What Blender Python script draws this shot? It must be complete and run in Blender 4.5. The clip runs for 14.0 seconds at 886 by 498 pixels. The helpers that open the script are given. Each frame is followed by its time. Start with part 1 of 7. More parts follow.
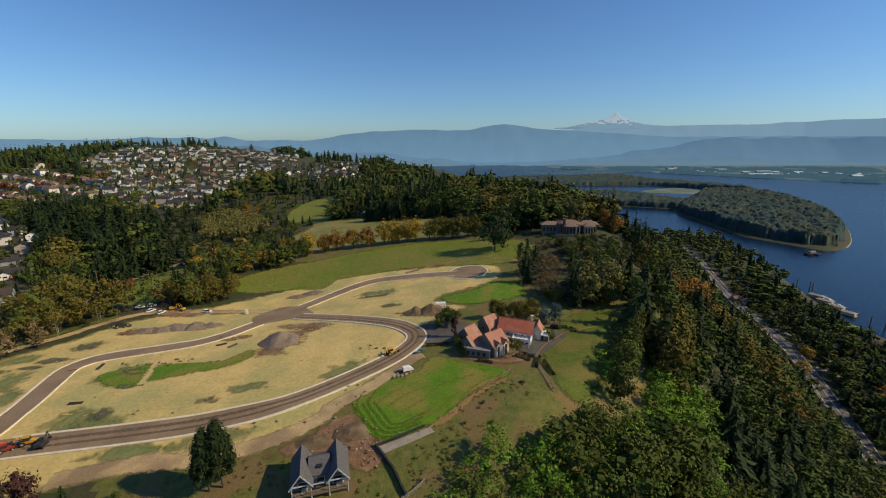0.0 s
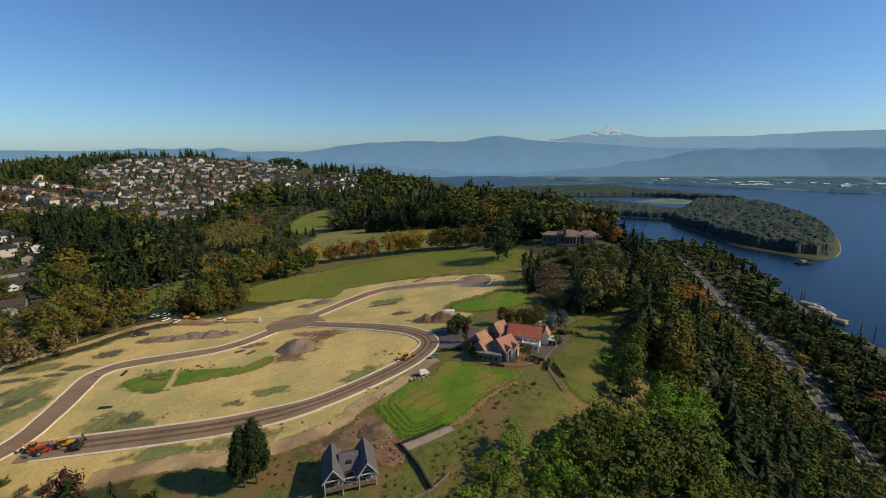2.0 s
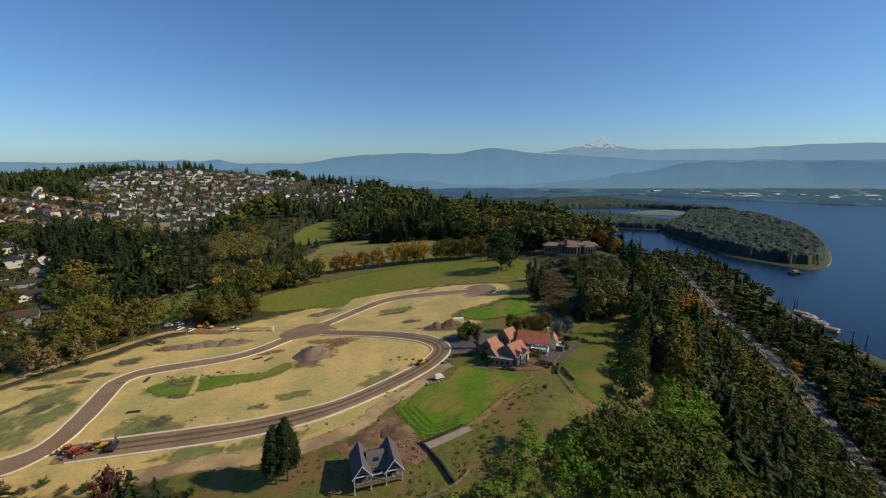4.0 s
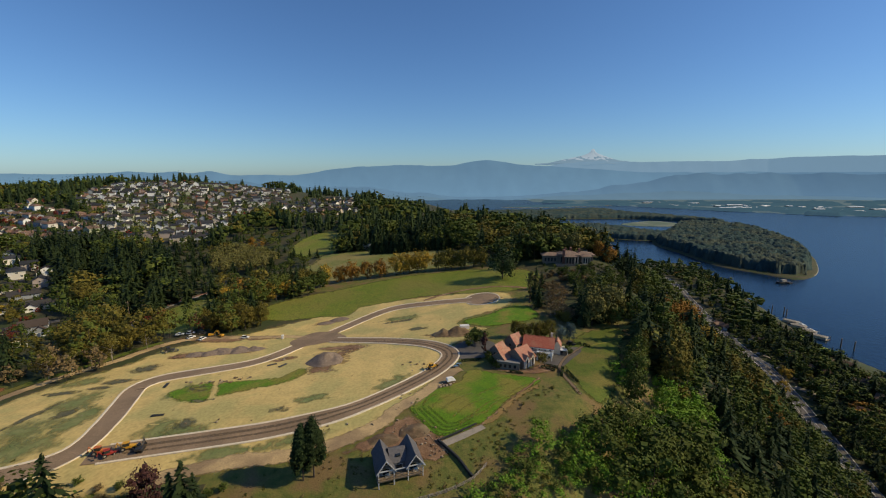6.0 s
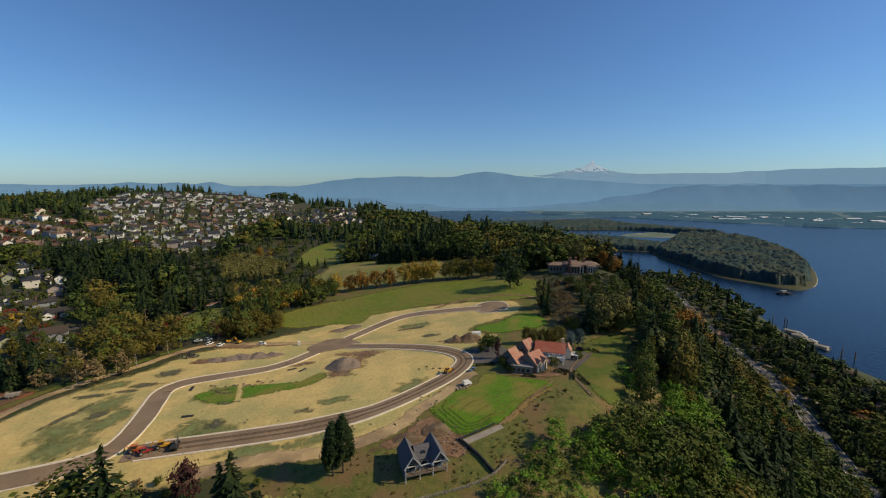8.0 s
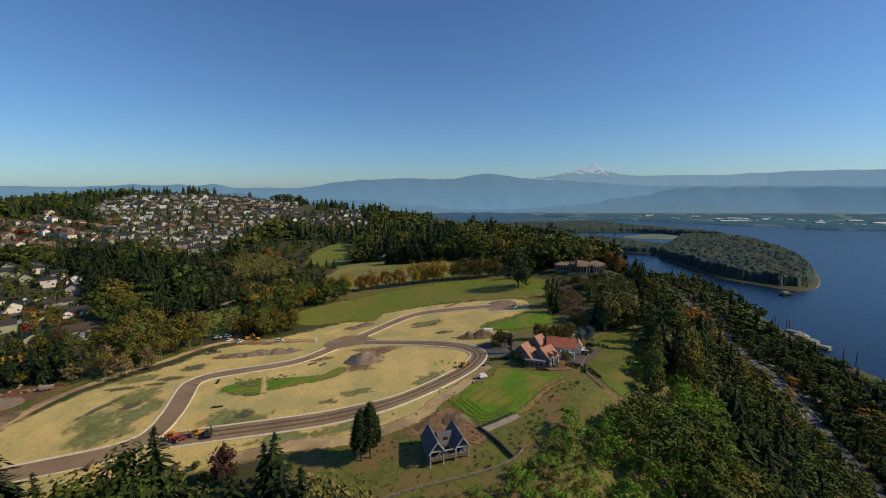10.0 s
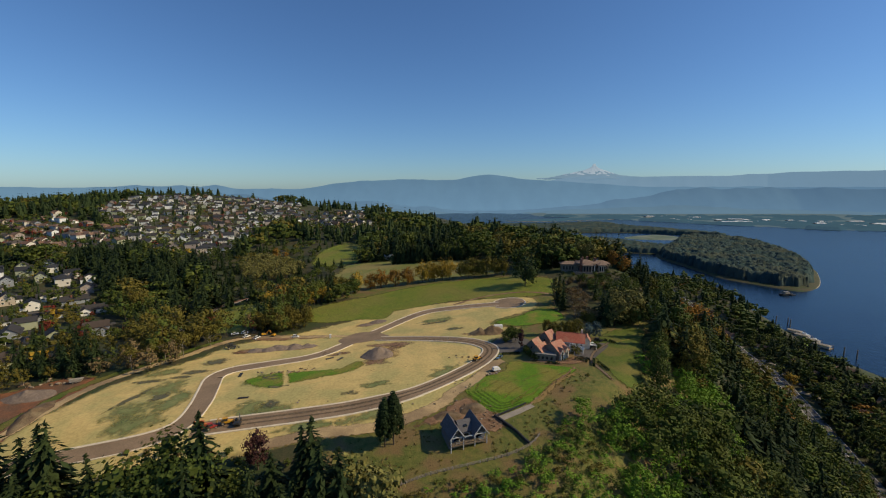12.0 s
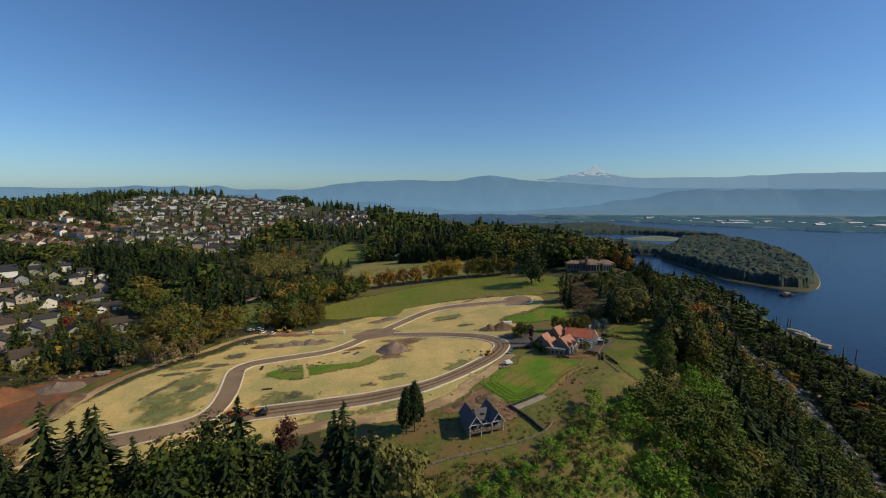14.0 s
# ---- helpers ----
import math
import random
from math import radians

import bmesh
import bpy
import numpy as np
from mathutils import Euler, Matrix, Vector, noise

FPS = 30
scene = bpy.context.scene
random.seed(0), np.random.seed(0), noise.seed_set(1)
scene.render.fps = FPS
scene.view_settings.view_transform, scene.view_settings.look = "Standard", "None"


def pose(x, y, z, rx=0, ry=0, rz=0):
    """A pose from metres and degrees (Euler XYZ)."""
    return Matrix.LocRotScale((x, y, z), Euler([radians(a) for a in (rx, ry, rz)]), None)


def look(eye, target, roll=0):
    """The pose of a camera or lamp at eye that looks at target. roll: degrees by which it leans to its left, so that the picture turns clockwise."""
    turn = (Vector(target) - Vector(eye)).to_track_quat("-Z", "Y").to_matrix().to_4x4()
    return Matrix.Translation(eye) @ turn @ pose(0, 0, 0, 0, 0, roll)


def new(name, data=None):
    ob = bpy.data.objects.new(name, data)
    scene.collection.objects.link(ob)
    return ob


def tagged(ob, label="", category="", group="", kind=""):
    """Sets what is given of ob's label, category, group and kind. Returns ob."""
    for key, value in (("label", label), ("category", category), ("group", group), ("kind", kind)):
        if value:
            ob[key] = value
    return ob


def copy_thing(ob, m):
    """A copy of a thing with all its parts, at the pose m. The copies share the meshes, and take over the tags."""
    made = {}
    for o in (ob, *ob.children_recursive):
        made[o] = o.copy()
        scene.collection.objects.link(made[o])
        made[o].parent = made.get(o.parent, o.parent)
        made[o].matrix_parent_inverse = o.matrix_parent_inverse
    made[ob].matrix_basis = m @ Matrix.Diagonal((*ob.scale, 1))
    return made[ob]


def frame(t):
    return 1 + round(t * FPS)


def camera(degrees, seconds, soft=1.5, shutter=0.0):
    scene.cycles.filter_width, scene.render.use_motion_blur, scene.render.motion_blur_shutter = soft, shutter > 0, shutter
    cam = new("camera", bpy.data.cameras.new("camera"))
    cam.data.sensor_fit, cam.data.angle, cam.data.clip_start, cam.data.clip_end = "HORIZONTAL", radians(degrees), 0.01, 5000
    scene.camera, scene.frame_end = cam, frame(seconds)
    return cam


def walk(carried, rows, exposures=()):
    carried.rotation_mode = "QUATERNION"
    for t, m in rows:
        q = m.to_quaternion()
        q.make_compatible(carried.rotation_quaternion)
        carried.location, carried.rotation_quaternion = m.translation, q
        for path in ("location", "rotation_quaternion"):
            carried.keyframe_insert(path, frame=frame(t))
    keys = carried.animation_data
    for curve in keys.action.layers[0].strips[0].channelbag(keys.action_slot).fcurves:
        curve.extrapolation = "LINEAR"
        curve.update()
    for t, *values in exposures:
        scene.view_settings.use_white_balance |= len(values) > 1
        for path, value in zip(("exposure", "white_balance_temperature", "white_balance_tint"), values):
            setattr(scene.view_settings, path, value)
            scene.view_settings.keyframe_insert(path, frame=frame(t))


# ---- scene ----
# ---- camera ----
cam = camera(93.2, 14.0, soft=1.1)
PATH = [
    (0, (9.679, 0.467, 89.836), (9.641, 2.403, 89.336), -0.1),
    (0.5, (8.066, -1.613, 90.197), (8.034, 0.326, 89.71), -0.1),
    (1, (6.165, -3.764, 90.69), (6.141, -1.821, 90.215), -0.2),
    (1.5, (4.334, -6.066, 91.193), (4.314, -4.12, 90.729), -0.1),
    (2, (2.452, -8.127, 91.574), (2.439, -6.179, 91.122), -0.1),
    (2.5, (0.307, -10.252, 91.725), (0.297, -8.3, 91.287), -0.1),
    (3, (-1.572, -12.416, 92.165), (-1.578, -10.462, 91.741), -0.1),
    (5.5, (-10.728, -23.504, 93.401), (-10.688, -21.537, 93.04), -0.0),
    (6, (-12.732, -25.976, 93.664), (-12.687, -24.006, 93.318), 0.0),
    (6.5, (-14.614, -28.183, 93.744), (-14.568, -26.211, 93.415), 0.0),
    (7, (-16.569, -30.404, 93.838), (-16.522, -28.43, 93.526), 0.0),
    (7.5, (-18.612, -32.644, 94.086), (-18.563, -30.668, 93.784), 0.1),
    (8, (-20.558, -34.633, 94.026), (-20.51, -32.656, 93.732), 0.1),
    (10.5, (-29.728, -44.834, 93.765), (-29.686, -42.855, 93.48), 0.1),
    (11, (-31.648, -46.908, 93.903), (-31.606, -44.929, 93.619), 0.1),
    (11.5, (-33.338, -48.978, 93.71), (-33.297, -46.999, 93.428), 0.1),
    (12, (-34.932, -50.905, 93.653), (-34.891, -48.925, 93.372), 0.1),
    (12.5, (-36.862, -53.257, 93.817), (-36.82, -51.278, 93.536), 0.1),
    (13, (-38.508, -55.316, 93.609), (-38.468, -53.336, 93.33), 0.1),
    (13.5, (-40.272, -57.31, 93.602), (-40.232, -55.33, 93.325), 0.2),
    (14, (-42.27, -59.175, 93.489), (-42.229, -57.195, 93.212), 0.2),
]
walk(cam, [(t, look(eye, target, roll)) for t, eye, target, roll in PATH], [(0.0, -0.22), (14.0, -0.32)])


# ---- the lie of the land ----
def smooth(e0, e1, v):
    t = np.clip((v - e0) / (e1 - e0), 0, 1)
    return t * t * (3 - 2 * t)


def bump(x, y, cx, cy, rx, ry):
    return np.exp(-((x - cx) / rx) ** 2 - ((y - cy) / ry) ** 2)


RIVER = -142.0


def height(x, y):
    """The lie of the land, z in metres at plan x, y (numbers or arrays)."""
    x, y = np.asarray(x, float), np.asarray(y, float)
    # the terrace with the new streets, leaning down to the west
    z = 8.5 + 0.055 * np.clip(x + 15, -230, 45) - 7 * bump(x, y, -90, 235, 75, 60)
    z = z - 0.16 * np.clip(118 - y, 0, 50) - 0.42 * np.clip(68 - y, 0, 400) * smooth(-420, -60, x + 0 * y)
    # the knoll of the large villa and the wooded ridge behind the field
    z = z + 13 * bump(x, y, 115, 330, 70, 80) + 5 * bump(x, y, 60, 520, 160, 110) + 14 * bump(x, y, -190, 780, 160, 190)
    # low ground to the west, then the hill of houses
    z = z - 6 * smooth(-170, -270, x) * smooth(190, 240, y) * smooth(420, 300, y) - 8 * bump(x, y, -200, 420, 150, 130)
    z = z + 76 * bump(x, y, -880, 1450, 480, 540) + 10 * bump(x, y, -250, 1150, 260, 300) + 26 * bump(x, y, -1350, 900, 480, 330)
    # the bluff down to the river
    edge = 14 + 0.80 * np.clip(y - 90, -40, 110) + 0.18 * np.clip(y - 200, 0, 190) + 0.03 * np.clip(y - 390, 0, 900) - 60 * smooth(900, 1700, y)
    drop = smooth(0, 1, (x - edge) / (205 + 0.10 * np.clip(y - 300, 0, 1000))) ** 0.85
    far = smooth(1500, 2100, y + 720 * smooth(-180, 120, x))
    z = z * (1 - drop) + drop * (RIVER + 12)
    shore = 532 + 0.30 * np.clip(y - 520, 0, 990) + 0.08 * np.clip(520 - y, 0, 400)
    z = z - 26 * smooth(shore - 45, shore + 45, x)
    z = z * (1 - far) + far * (RIVER - 12)
    # level land on the other bank
    bank = 2330 + 0.93 * np.clip(2358 - x, 0, 1500) - 0.25 * np.clip(x - 2358, 0, 2500) + 30 * np.sin(x / 190.0)
    z = z + 17 * smooth(bank, bank + 90, y) * smooth(700, 1000, x)
    return z


# ---- world, sun ----
world = bpy.data.worlds.new("sky")
scene.world = world
world.use_nodes = True
wn = world.node_tree.nodes
sky = wn.new("ShaderNodeTexSky")
sky.sky_type, sky.sun_disc = "NISHITA", False
SUN_EL, SUN_AZ = radians(36), radians(97)
sky.sun_elevation, sky.sun_rotation = SUN_EL, SUN_AZ
sky.altitude, sky.air_density, sky.dust_density, sky.ozone_density = 100, 1.0, 0.4, 3.0
tint = wn.new("ShaderNodeMix")
tint.data_type, tint.blend_type = "RGBA", "MULTIPLY"
tint.inputs[0].default_value, tint.inputs[7].default_value = 1.0, (0.64, 0.89, 1.17, 1)
world.node_tree.links.new(sky.outputs[0], tint.inputs[6])
world.node_tree.links.new(tint.outputs[2], wn["Background"].inputs[0])
wn["Background"].inputs[1].default_value = 0.108
sun = new("sun", bpy.data.lights.new("sun", "SUN"))
sun.data.energy, sun.data.angle, sun.data.color = 4.8, radians(0.53), (1.0, 0.82, 0.52)
sun.matrix_world = look((math.sin(SUN_AZ) * math.cos(SUN_EL) * 900, math.cos(SUN_AZ) * math.cos(SUN_EL) * 900, math.sin(SUN_EL) * 900), (0, 0, 0))


# ---- materials ----
def material(name, a, b=None, rough=0.85, scale=1.0, fine=0.0, bump=0.0, metal=0.0, detail=6.0, island=0.0, spread=0.0, c=None, big=0.0, spec=0.3, soft=0.0):
    """Colours a and b mixed by noise of the given size in metres; c joins in at the size big; island and spread vary it piece by piece and thing by thing;
    soft: a sheet thins out raggedly towards its rim."""
    m = bpy.data.materials.new(name)
    m.use_nodes = True
    nt = m.node_tree
    n, link = nt.nodes, nt.links.new
    p = n["Principled BSDF"]
    p.inputs["Roughness"].default_value, p.inputs["Metallic"].default_value = rough, metal
    p.inputs["Specular IOR Level"].default_value = spec
    pos = n.new("ShaderNodeNewGeometry")

    def tex(size, det=detail):
        t = n.new("ShaderNodeTexNoise")
        t.inputs["Scale"].default_value, t.inputs["Detail"].default_value = 1.0 / size, det
        link(pos.outputs["Position"], t.inputs["Vector"])
        return t.outputs[0]

    def ramp(v, lo, hi):
        r = n.new("ShaderNodeMapRange")
        r.inputs[1].default_value, r.inputs[2].default_value = lo, hi
        link(v, r.inputs[0])
        return r.outputs[0]

    def mix(f, x, y, mode="MIX"):
        k = n.new("ShaderNodeMix")
        k.data_type, k.blend_type = "RGBA", mode
        for s, v in ((0, f), (6, x), (7, y)):
            if isinstance(v, (tuple, list)):
                k.inputs[s].default_value = (*v, 1)
            elif isinstance(v, float):
                k.inputs[s].default_value = v
            else:
                link(v, k.inputs[s])
        return k.outputs[2]

    col = mix(ramp(tex(scale), 0.35, 0.65), a, b or a)
    if c:
        col = mix(ramp(tex(big or scale * 12, 3.0), 0.46, 0.62), col, c)
    if fine:
        col = mix(fine, col, mix(ramp(tex(scale * 0.13), 0.3, 0.7), (0.25, 0.25, 0.25), (0.8, 0.8, 0.8)), "OVERLAY")
    if island:
        h = n.new("ShaderNodeHueSaturation")
        v = n.new("ShaderNodeMapRange")
        v.inputs[3].default_value, v.inputs[4].default_value = 1 - island, 1 + island
        link(pos.outputs["Random Per Island"], v.inputs[0])
        link(v.outputs[0], h.inputs["Value"])
        link(col, h.inputs["Color"])
        col = h.outputs[0]
    if spread:
        o = n.new("ShaderNodeObjectInfo")
        h = n.new("ShaderNodeHueSaturation")
        v = n.new("ShaderNodeMapRange")
        v.inputs[3].default_value, v.inputs[4].default_value = 1 - spread, 1 + spread
        link(o.outputs["Random"], v.inputs[0])
        link(v.outputs[0], h.inputs["Value"])
        link(col, h.inputs["Color"])
        col = h.outputs[0]
    link(col, p.inputs["Base Color"])
    if soft:
        at, ad = n.new("ShaderNodeAttribute"), n.new("ShaderNodeMath")
        at.attribute_name = "inward"
        ad.operation = "MULTIPLY_ADD"
        link(tex(soft, 5.0), ad.inputs[0])
        ad.inputs[1].default_value = 1.1
        link(at.outputs["Fac"], ad.inputs[2])
        link(ramp(ad.outputs[0], 0.55, 1.15), p.inputs["Alpha"])
    if bump:
        bn = n.new("ShaderNodeBump")
        bn.inputs["Strength"].default_value, bn.inputs["Distance"].default_value = 0.6, bump
        link(tex(scale * 0.3), bn.inputs["Height"])
        link(bn.outputs[0], p.inputs["Normal"])
    return m


def palette(name, colours, rough=0.8, bump=0.0):
    """One paint out of several for each object, chosen by its random number."""
    m = material(name, colours[0], rough=rough, scale=0.7, bump=bump)
    nt = m.node_tree
    o, r = nt.nodes.new("ShaderNodeObjectInfo"), nt.nodes.new("ShaderNodeValToRGB")
    r.color_ramp.interpolation = "CONSTANT"
    for i, col in enumerate(colours):
        e = r.color_ramp.elements[i] if i < 2 else r.color_ramp.elements.new(0.99)
        e.position, e.color = i / len(colours), (*col, 1)
    nt.links.new(o.outputs["Random"], r.inputs[0])
    t, k = nt.nodes.new("ShaderNodeTexNoise"), nt.nodes.new("ShaderNodeMix")
    t.inputs["Scale"].default_value, t.inputs["Detail"].default_value = 0.6, 6
    k.data_type, k.blend_type = "RGBA", "OVERLAY"
    k.inputs[0].default_value = 0.25
    nt.links.new(r.outputs[0], k.inputs[6])
    nt.links.new(t.outputs[0], k.inputs[7])
    nt.links.new(k.outputs[2], nt.nodes["Principled BSDF"].inputs["Base Color"])
    return m


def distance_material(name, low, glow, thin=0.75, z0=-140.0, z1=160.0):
    """Far hills seen through miles of air: a pale wooded slope with the haze painted in as emission, thinner towards
    the crest.
    """
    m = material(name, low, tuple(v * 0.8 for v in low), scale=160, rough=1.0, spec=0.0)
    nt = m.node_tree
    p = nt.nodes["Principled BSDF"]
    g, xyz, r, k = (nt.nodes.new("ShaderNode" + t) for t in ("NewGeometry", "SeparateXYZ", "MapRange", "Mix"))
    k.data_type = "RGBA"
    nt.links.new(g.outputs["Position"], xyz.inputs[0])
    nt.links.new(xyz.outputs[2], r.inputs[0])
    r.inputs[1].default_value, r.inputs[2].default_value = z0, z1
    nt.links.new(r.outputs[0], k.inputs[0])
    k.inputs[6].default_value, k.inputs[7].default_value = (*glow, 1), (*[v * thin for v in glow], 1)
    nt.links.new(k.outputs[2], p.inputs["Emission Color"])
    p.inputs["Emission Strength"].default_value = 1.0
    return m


M = dict(
    ground=material("rough_ground", (0.15, 0.138, 0.034), (0.085, 0.105, 0.02), scale=2.2, fine=0.7, c=(0.17, 0.115, 0.046), big=11, bump=0.2),
    floor=material("woodland_floor", (0.045, 0.05, 0.018), (0.075, 0.06, 0.03), scale=3, fine=0.6, c=(0.04, 0.055, 0.016), big=24, bump=0.3),
    tan=material("straw_mulch", (0.61, 0.45, 0.17), (0.50, 0.375, 0.14), scale=9, fine=0.3, c=(0.41, 0.35, 0.13), big=19, bump=0.03, soft=5.0),
    field=material("field_grass", (0.115, 0.155, 0.014), (0.15, 0.17, 0.02), scale=7, fine=0.9, c=(0.17, 0.165, 0.03), big=45, bump=0.25, soft=4.0),
    lawn=material("lawn_grass", (0.075, 0.165, 0.005), (0.105, 0.19, 0.007), scale=3.5, fine=0.8, c=(0.19, 0.175, 0.03), big=12, bump=0.15, soft=1.5),
    lawndull=material("olive_lawn", (0.07, 0.102, 0.010), (0.094, 0.114, 0.014), scale=3, fine=0.8, c=(0.13, 0.118, 0.025), big=10, bump=0.2, soft=2.0),
    meadow=material("dry_meadow", (0.20, 0.19, 0.055), (0.13, 0.16, 0.035), scale=9, fine=0.4, c=(0.24, 0.2, 0.07), big=40, bump=0.05, soft=6.0),
    road=material("gravel_road", (0.285, 0.2, 0.125), (0.245, 0.172, 0.105), scale=2.5, fine=0.5, c=(0.21, 0.148, 0.092), big=14, bump=0.1),
    asphalt=material("worn_asphalt", (0.10, 0.092, 0.086), (0.075, 0.07, 0.067), scale=3, fine=0.3, c=(0.125, 0.114, 0.104), big=25, bump=0.01),
    track=material("dirt_track", (0.50, 0.36, 0.18), (0.42, 0.30, 0.15), scale=2.5, fine=0.5, c=(0.27, 0.19, 0.105), big=14, bump=0.06, soft=1.5),
    dirt=material("bare_soil", (0.24, 0.14, 0.078), (0.155, 0.088, 0.048), scale=2, fine=0.8, c=(0.31, 0.195, 0.11), big=9, bump=0.3, soft=2.0),
    clod=material("dug_soil", (0.16, 0.105, 0.06), (0.10, 0.065, 0.035), scale=2, fine=0.6, c=(0.2, 0.15, 0.085), big=9, bump=0.2),
    straw=material("straw_on_bank", (0.5, 0.39, 0.165), (0.42, 0.33, 0.14), scale=4, fine=0.5, bump=0.1),
    redheap=material("red_soil_heap", (0.25, 0.095, 0.04), (0.16, 0.075, 0.035), scale=4, fine=0.5, c=(0.13, 0.08, 0.045), big=13, bump=0.2),
    redsoil=material("red_soil", (0.25, 0.095, 0.04), (0.16, 0.075, 0.035), scale=4, fine=0.5, c=(0.13, 0.08, 0.045), big=13, bump=0.2, soft=3.0),
    gravel=material("gravel_heap", (0.23, 0.175, 0.13), (0.165, 0.125, 0.095), scale=1.2, fine=0.6, bump=0.15),
    spot=material("damp_mulch", (0.08, 0.082, 0.055), (0.13, 0.12, 0.06), scale=5, fine=0.4, bump=0.03, soft=2.2),
    spotgreen=material("green_mulch", (0.15, 0.18, 0.062), (0.23, 0.23, 0.085), scale=5, fine=0.4, bump=0.03, soft=3.0),
    rut=material("wheel_ruts", (0.17, 0.12, 0.075), (0.14, 0.1, 0.062), scale=2, fine=0.5, soft=1.2),
    lawnworn=material("dry_lawn_streak", (0.26, 0.215, 0.045), (0.17, 0.19, 0.025), scale=1.2, fine=0.6, soft=0.8),
    lawndark=material("dark_mown_band", (0.055, 0.12, 0.005), (0.08, 0.14, 0.008), scale=1.2, fine=0.5, soft=0.9),
    straw_edge=material("dry_grass_edge", (0.27, 0.17, 0.06), (0.2, 0.15, 0.045), scale=1.2, fine=0.5, soft=0.8),
    kerb=material("kerb_concrete", (0.74, 0.64, 0.49), (0.62, 0.54, 0.41), scale=1.5, fine=0.3),
    concrete=material("concrete", (0.34, 0.295, 0.235), (0.26, 0.23, 0.185), scale=2, fine=0.3, bump=0.01),
    paint=material("white_line", (0.75, 0.74, 0.7), (0.55, 0.55, 0.52), scale=1.5),
    bark=material("bark", (0.10, 0.075, 0.055), (0.06, 0.045, 0.035), scale=0.4, bump=0.05),
    palebark=material("pale_bark", (0.33, 0.29, 0.24), (0.2, 0.17, 0.14), scale=0.5, bump=0.03),
    sand=material("shore_sand", (0.42, 0.35, 0.24), (0.3, 0.26, 0.19), scale=6, fine=0.3),
    wood=material("weathered_wood", (0.22, 0.165, 0.11), (0.15, 0.115, 0.08), scale=0.6, fine=0.4, bump=0.01),
    rock=material("rubble", (0.34, 0.27, 0.19), (0.2, 0.155, 0.105), scale=0.7, fine=0.5, bump=0.05),
    steel=material("dark_steel", (0.09, 0.09, 0.09), (0.05, 0.05, 0.05), scale=0.5, rough=0.5, metal=0.6),
    glass=material("dark_glass", (0.02, 0.026, 0.03), rough=0.08, spec=0.6),
    tyre=material("tyre_rubber", (0.02, 0.02, 0.02), (0.035, 0.032, 0.03), scale=0.3),
    white=material("white_paint", (0.78, 0.77, 0.74), (0.7, 0.69, 0.66), scale=0.8, rough=0.4),
    yellow=material("machine_yellow", (0.62, 0.33, 0.03), (0.5, 0.25, 0.025), scale=0.6, rough=0.45),
    orange=material("machine_orange", (0.55, 0.16, 0.04), (0.45, 0.12, 0.03), scale=0.6, rough=0.45),
    red=material("machine_red", (0.36, 0.04, 0.03), (0.28, 0.035, 0.025), scale=0.6, rough=0.5),
    blue=material("machine_blue", (0.16, 0.3, 0.48), (0.12, 0.24, 0.4), scale=0.6, rough=0.45),
    slate=material("slate_shingle", (0.12, 0.115, 0.12), (0.085, 0.082, 0.088), scale=0.6, fine=0.5, bump=0.03),
    siding=material("grey_siding", (0.15, 0.155, 0.165), (0.12, 0.125, 0.13), scale=0.8, fine=0.2),
    trimgrey=material("pale_trim", (0.5, 0.5, 0.5), (0.42, 0.42, 0.42), scale=0.8),
    clay=material("clay_tile", (0.40, 0.115, 0.07), (0.31, 0.09, 0.055), scale=0.8, fine=0.6, c=(0.36, 0.14, 0.085), big=4, bump=0.05),
    clayold=material("old_clay_tile", (0.40, 0.185, 0.125), (0.31, 0.14, 0.095), scale=0.8, fine=0.7, c=(0.36, 0.215, 0.15), big=4, bump=0.05),
    stone=material("grey_stone_wall", (0.22, 0.19, 0.15), (0.14, 0.12, 0.1), scale=0.5, fine=0.6, bump=0.04),
    stucco=material("cream_stucco", (0.6, 0.55, 0.46), (0.52, 0.47, 0.39), scale=2, fine=0.15),
    leadroof=material("flat_roof_membrane", (0.24, 0.23, 0.22), (0.18, 0.175, 0.17), scale=2, fine=0.2),
    villaroof=material("brown_shake", (0.24, 0.165, 0.12), (0.17, 0.12, 0.09), scale=0.8, fine=0.5, bump=0.04),
    brick=material("red_brown_brick", (0.22, 0.1, 0.07), (0.16, 0.08, 0.055), scale=0.5, fine=0.4),
    water=material("river_water", (0.003, 0.016, 0.044), (0.002, 0.012, 0.034), scale=24, rough=0.26, spec=0.2, bump=0.7, c=(0.004, 0.02, 0.052), big=260),
    # lowland across the river, its blue haze painted as emission
    farland=distance_material("far_lowland_in_haze", (0.10, 0.12, 0.10), (0.04, 0.082, 0.118), 1.0),
    meadow_far=material("marsh_meadow", (0.085, 0.13, 0.085), (0.12, 0.155, 0.10), scale=30, c=(0.18, 0.2, 0.15), big=90),
    farshed=material("far_shed_roof", (0.7, 0.72, 0.74), (0.6, 0.62, 0.64), scale=9),
)
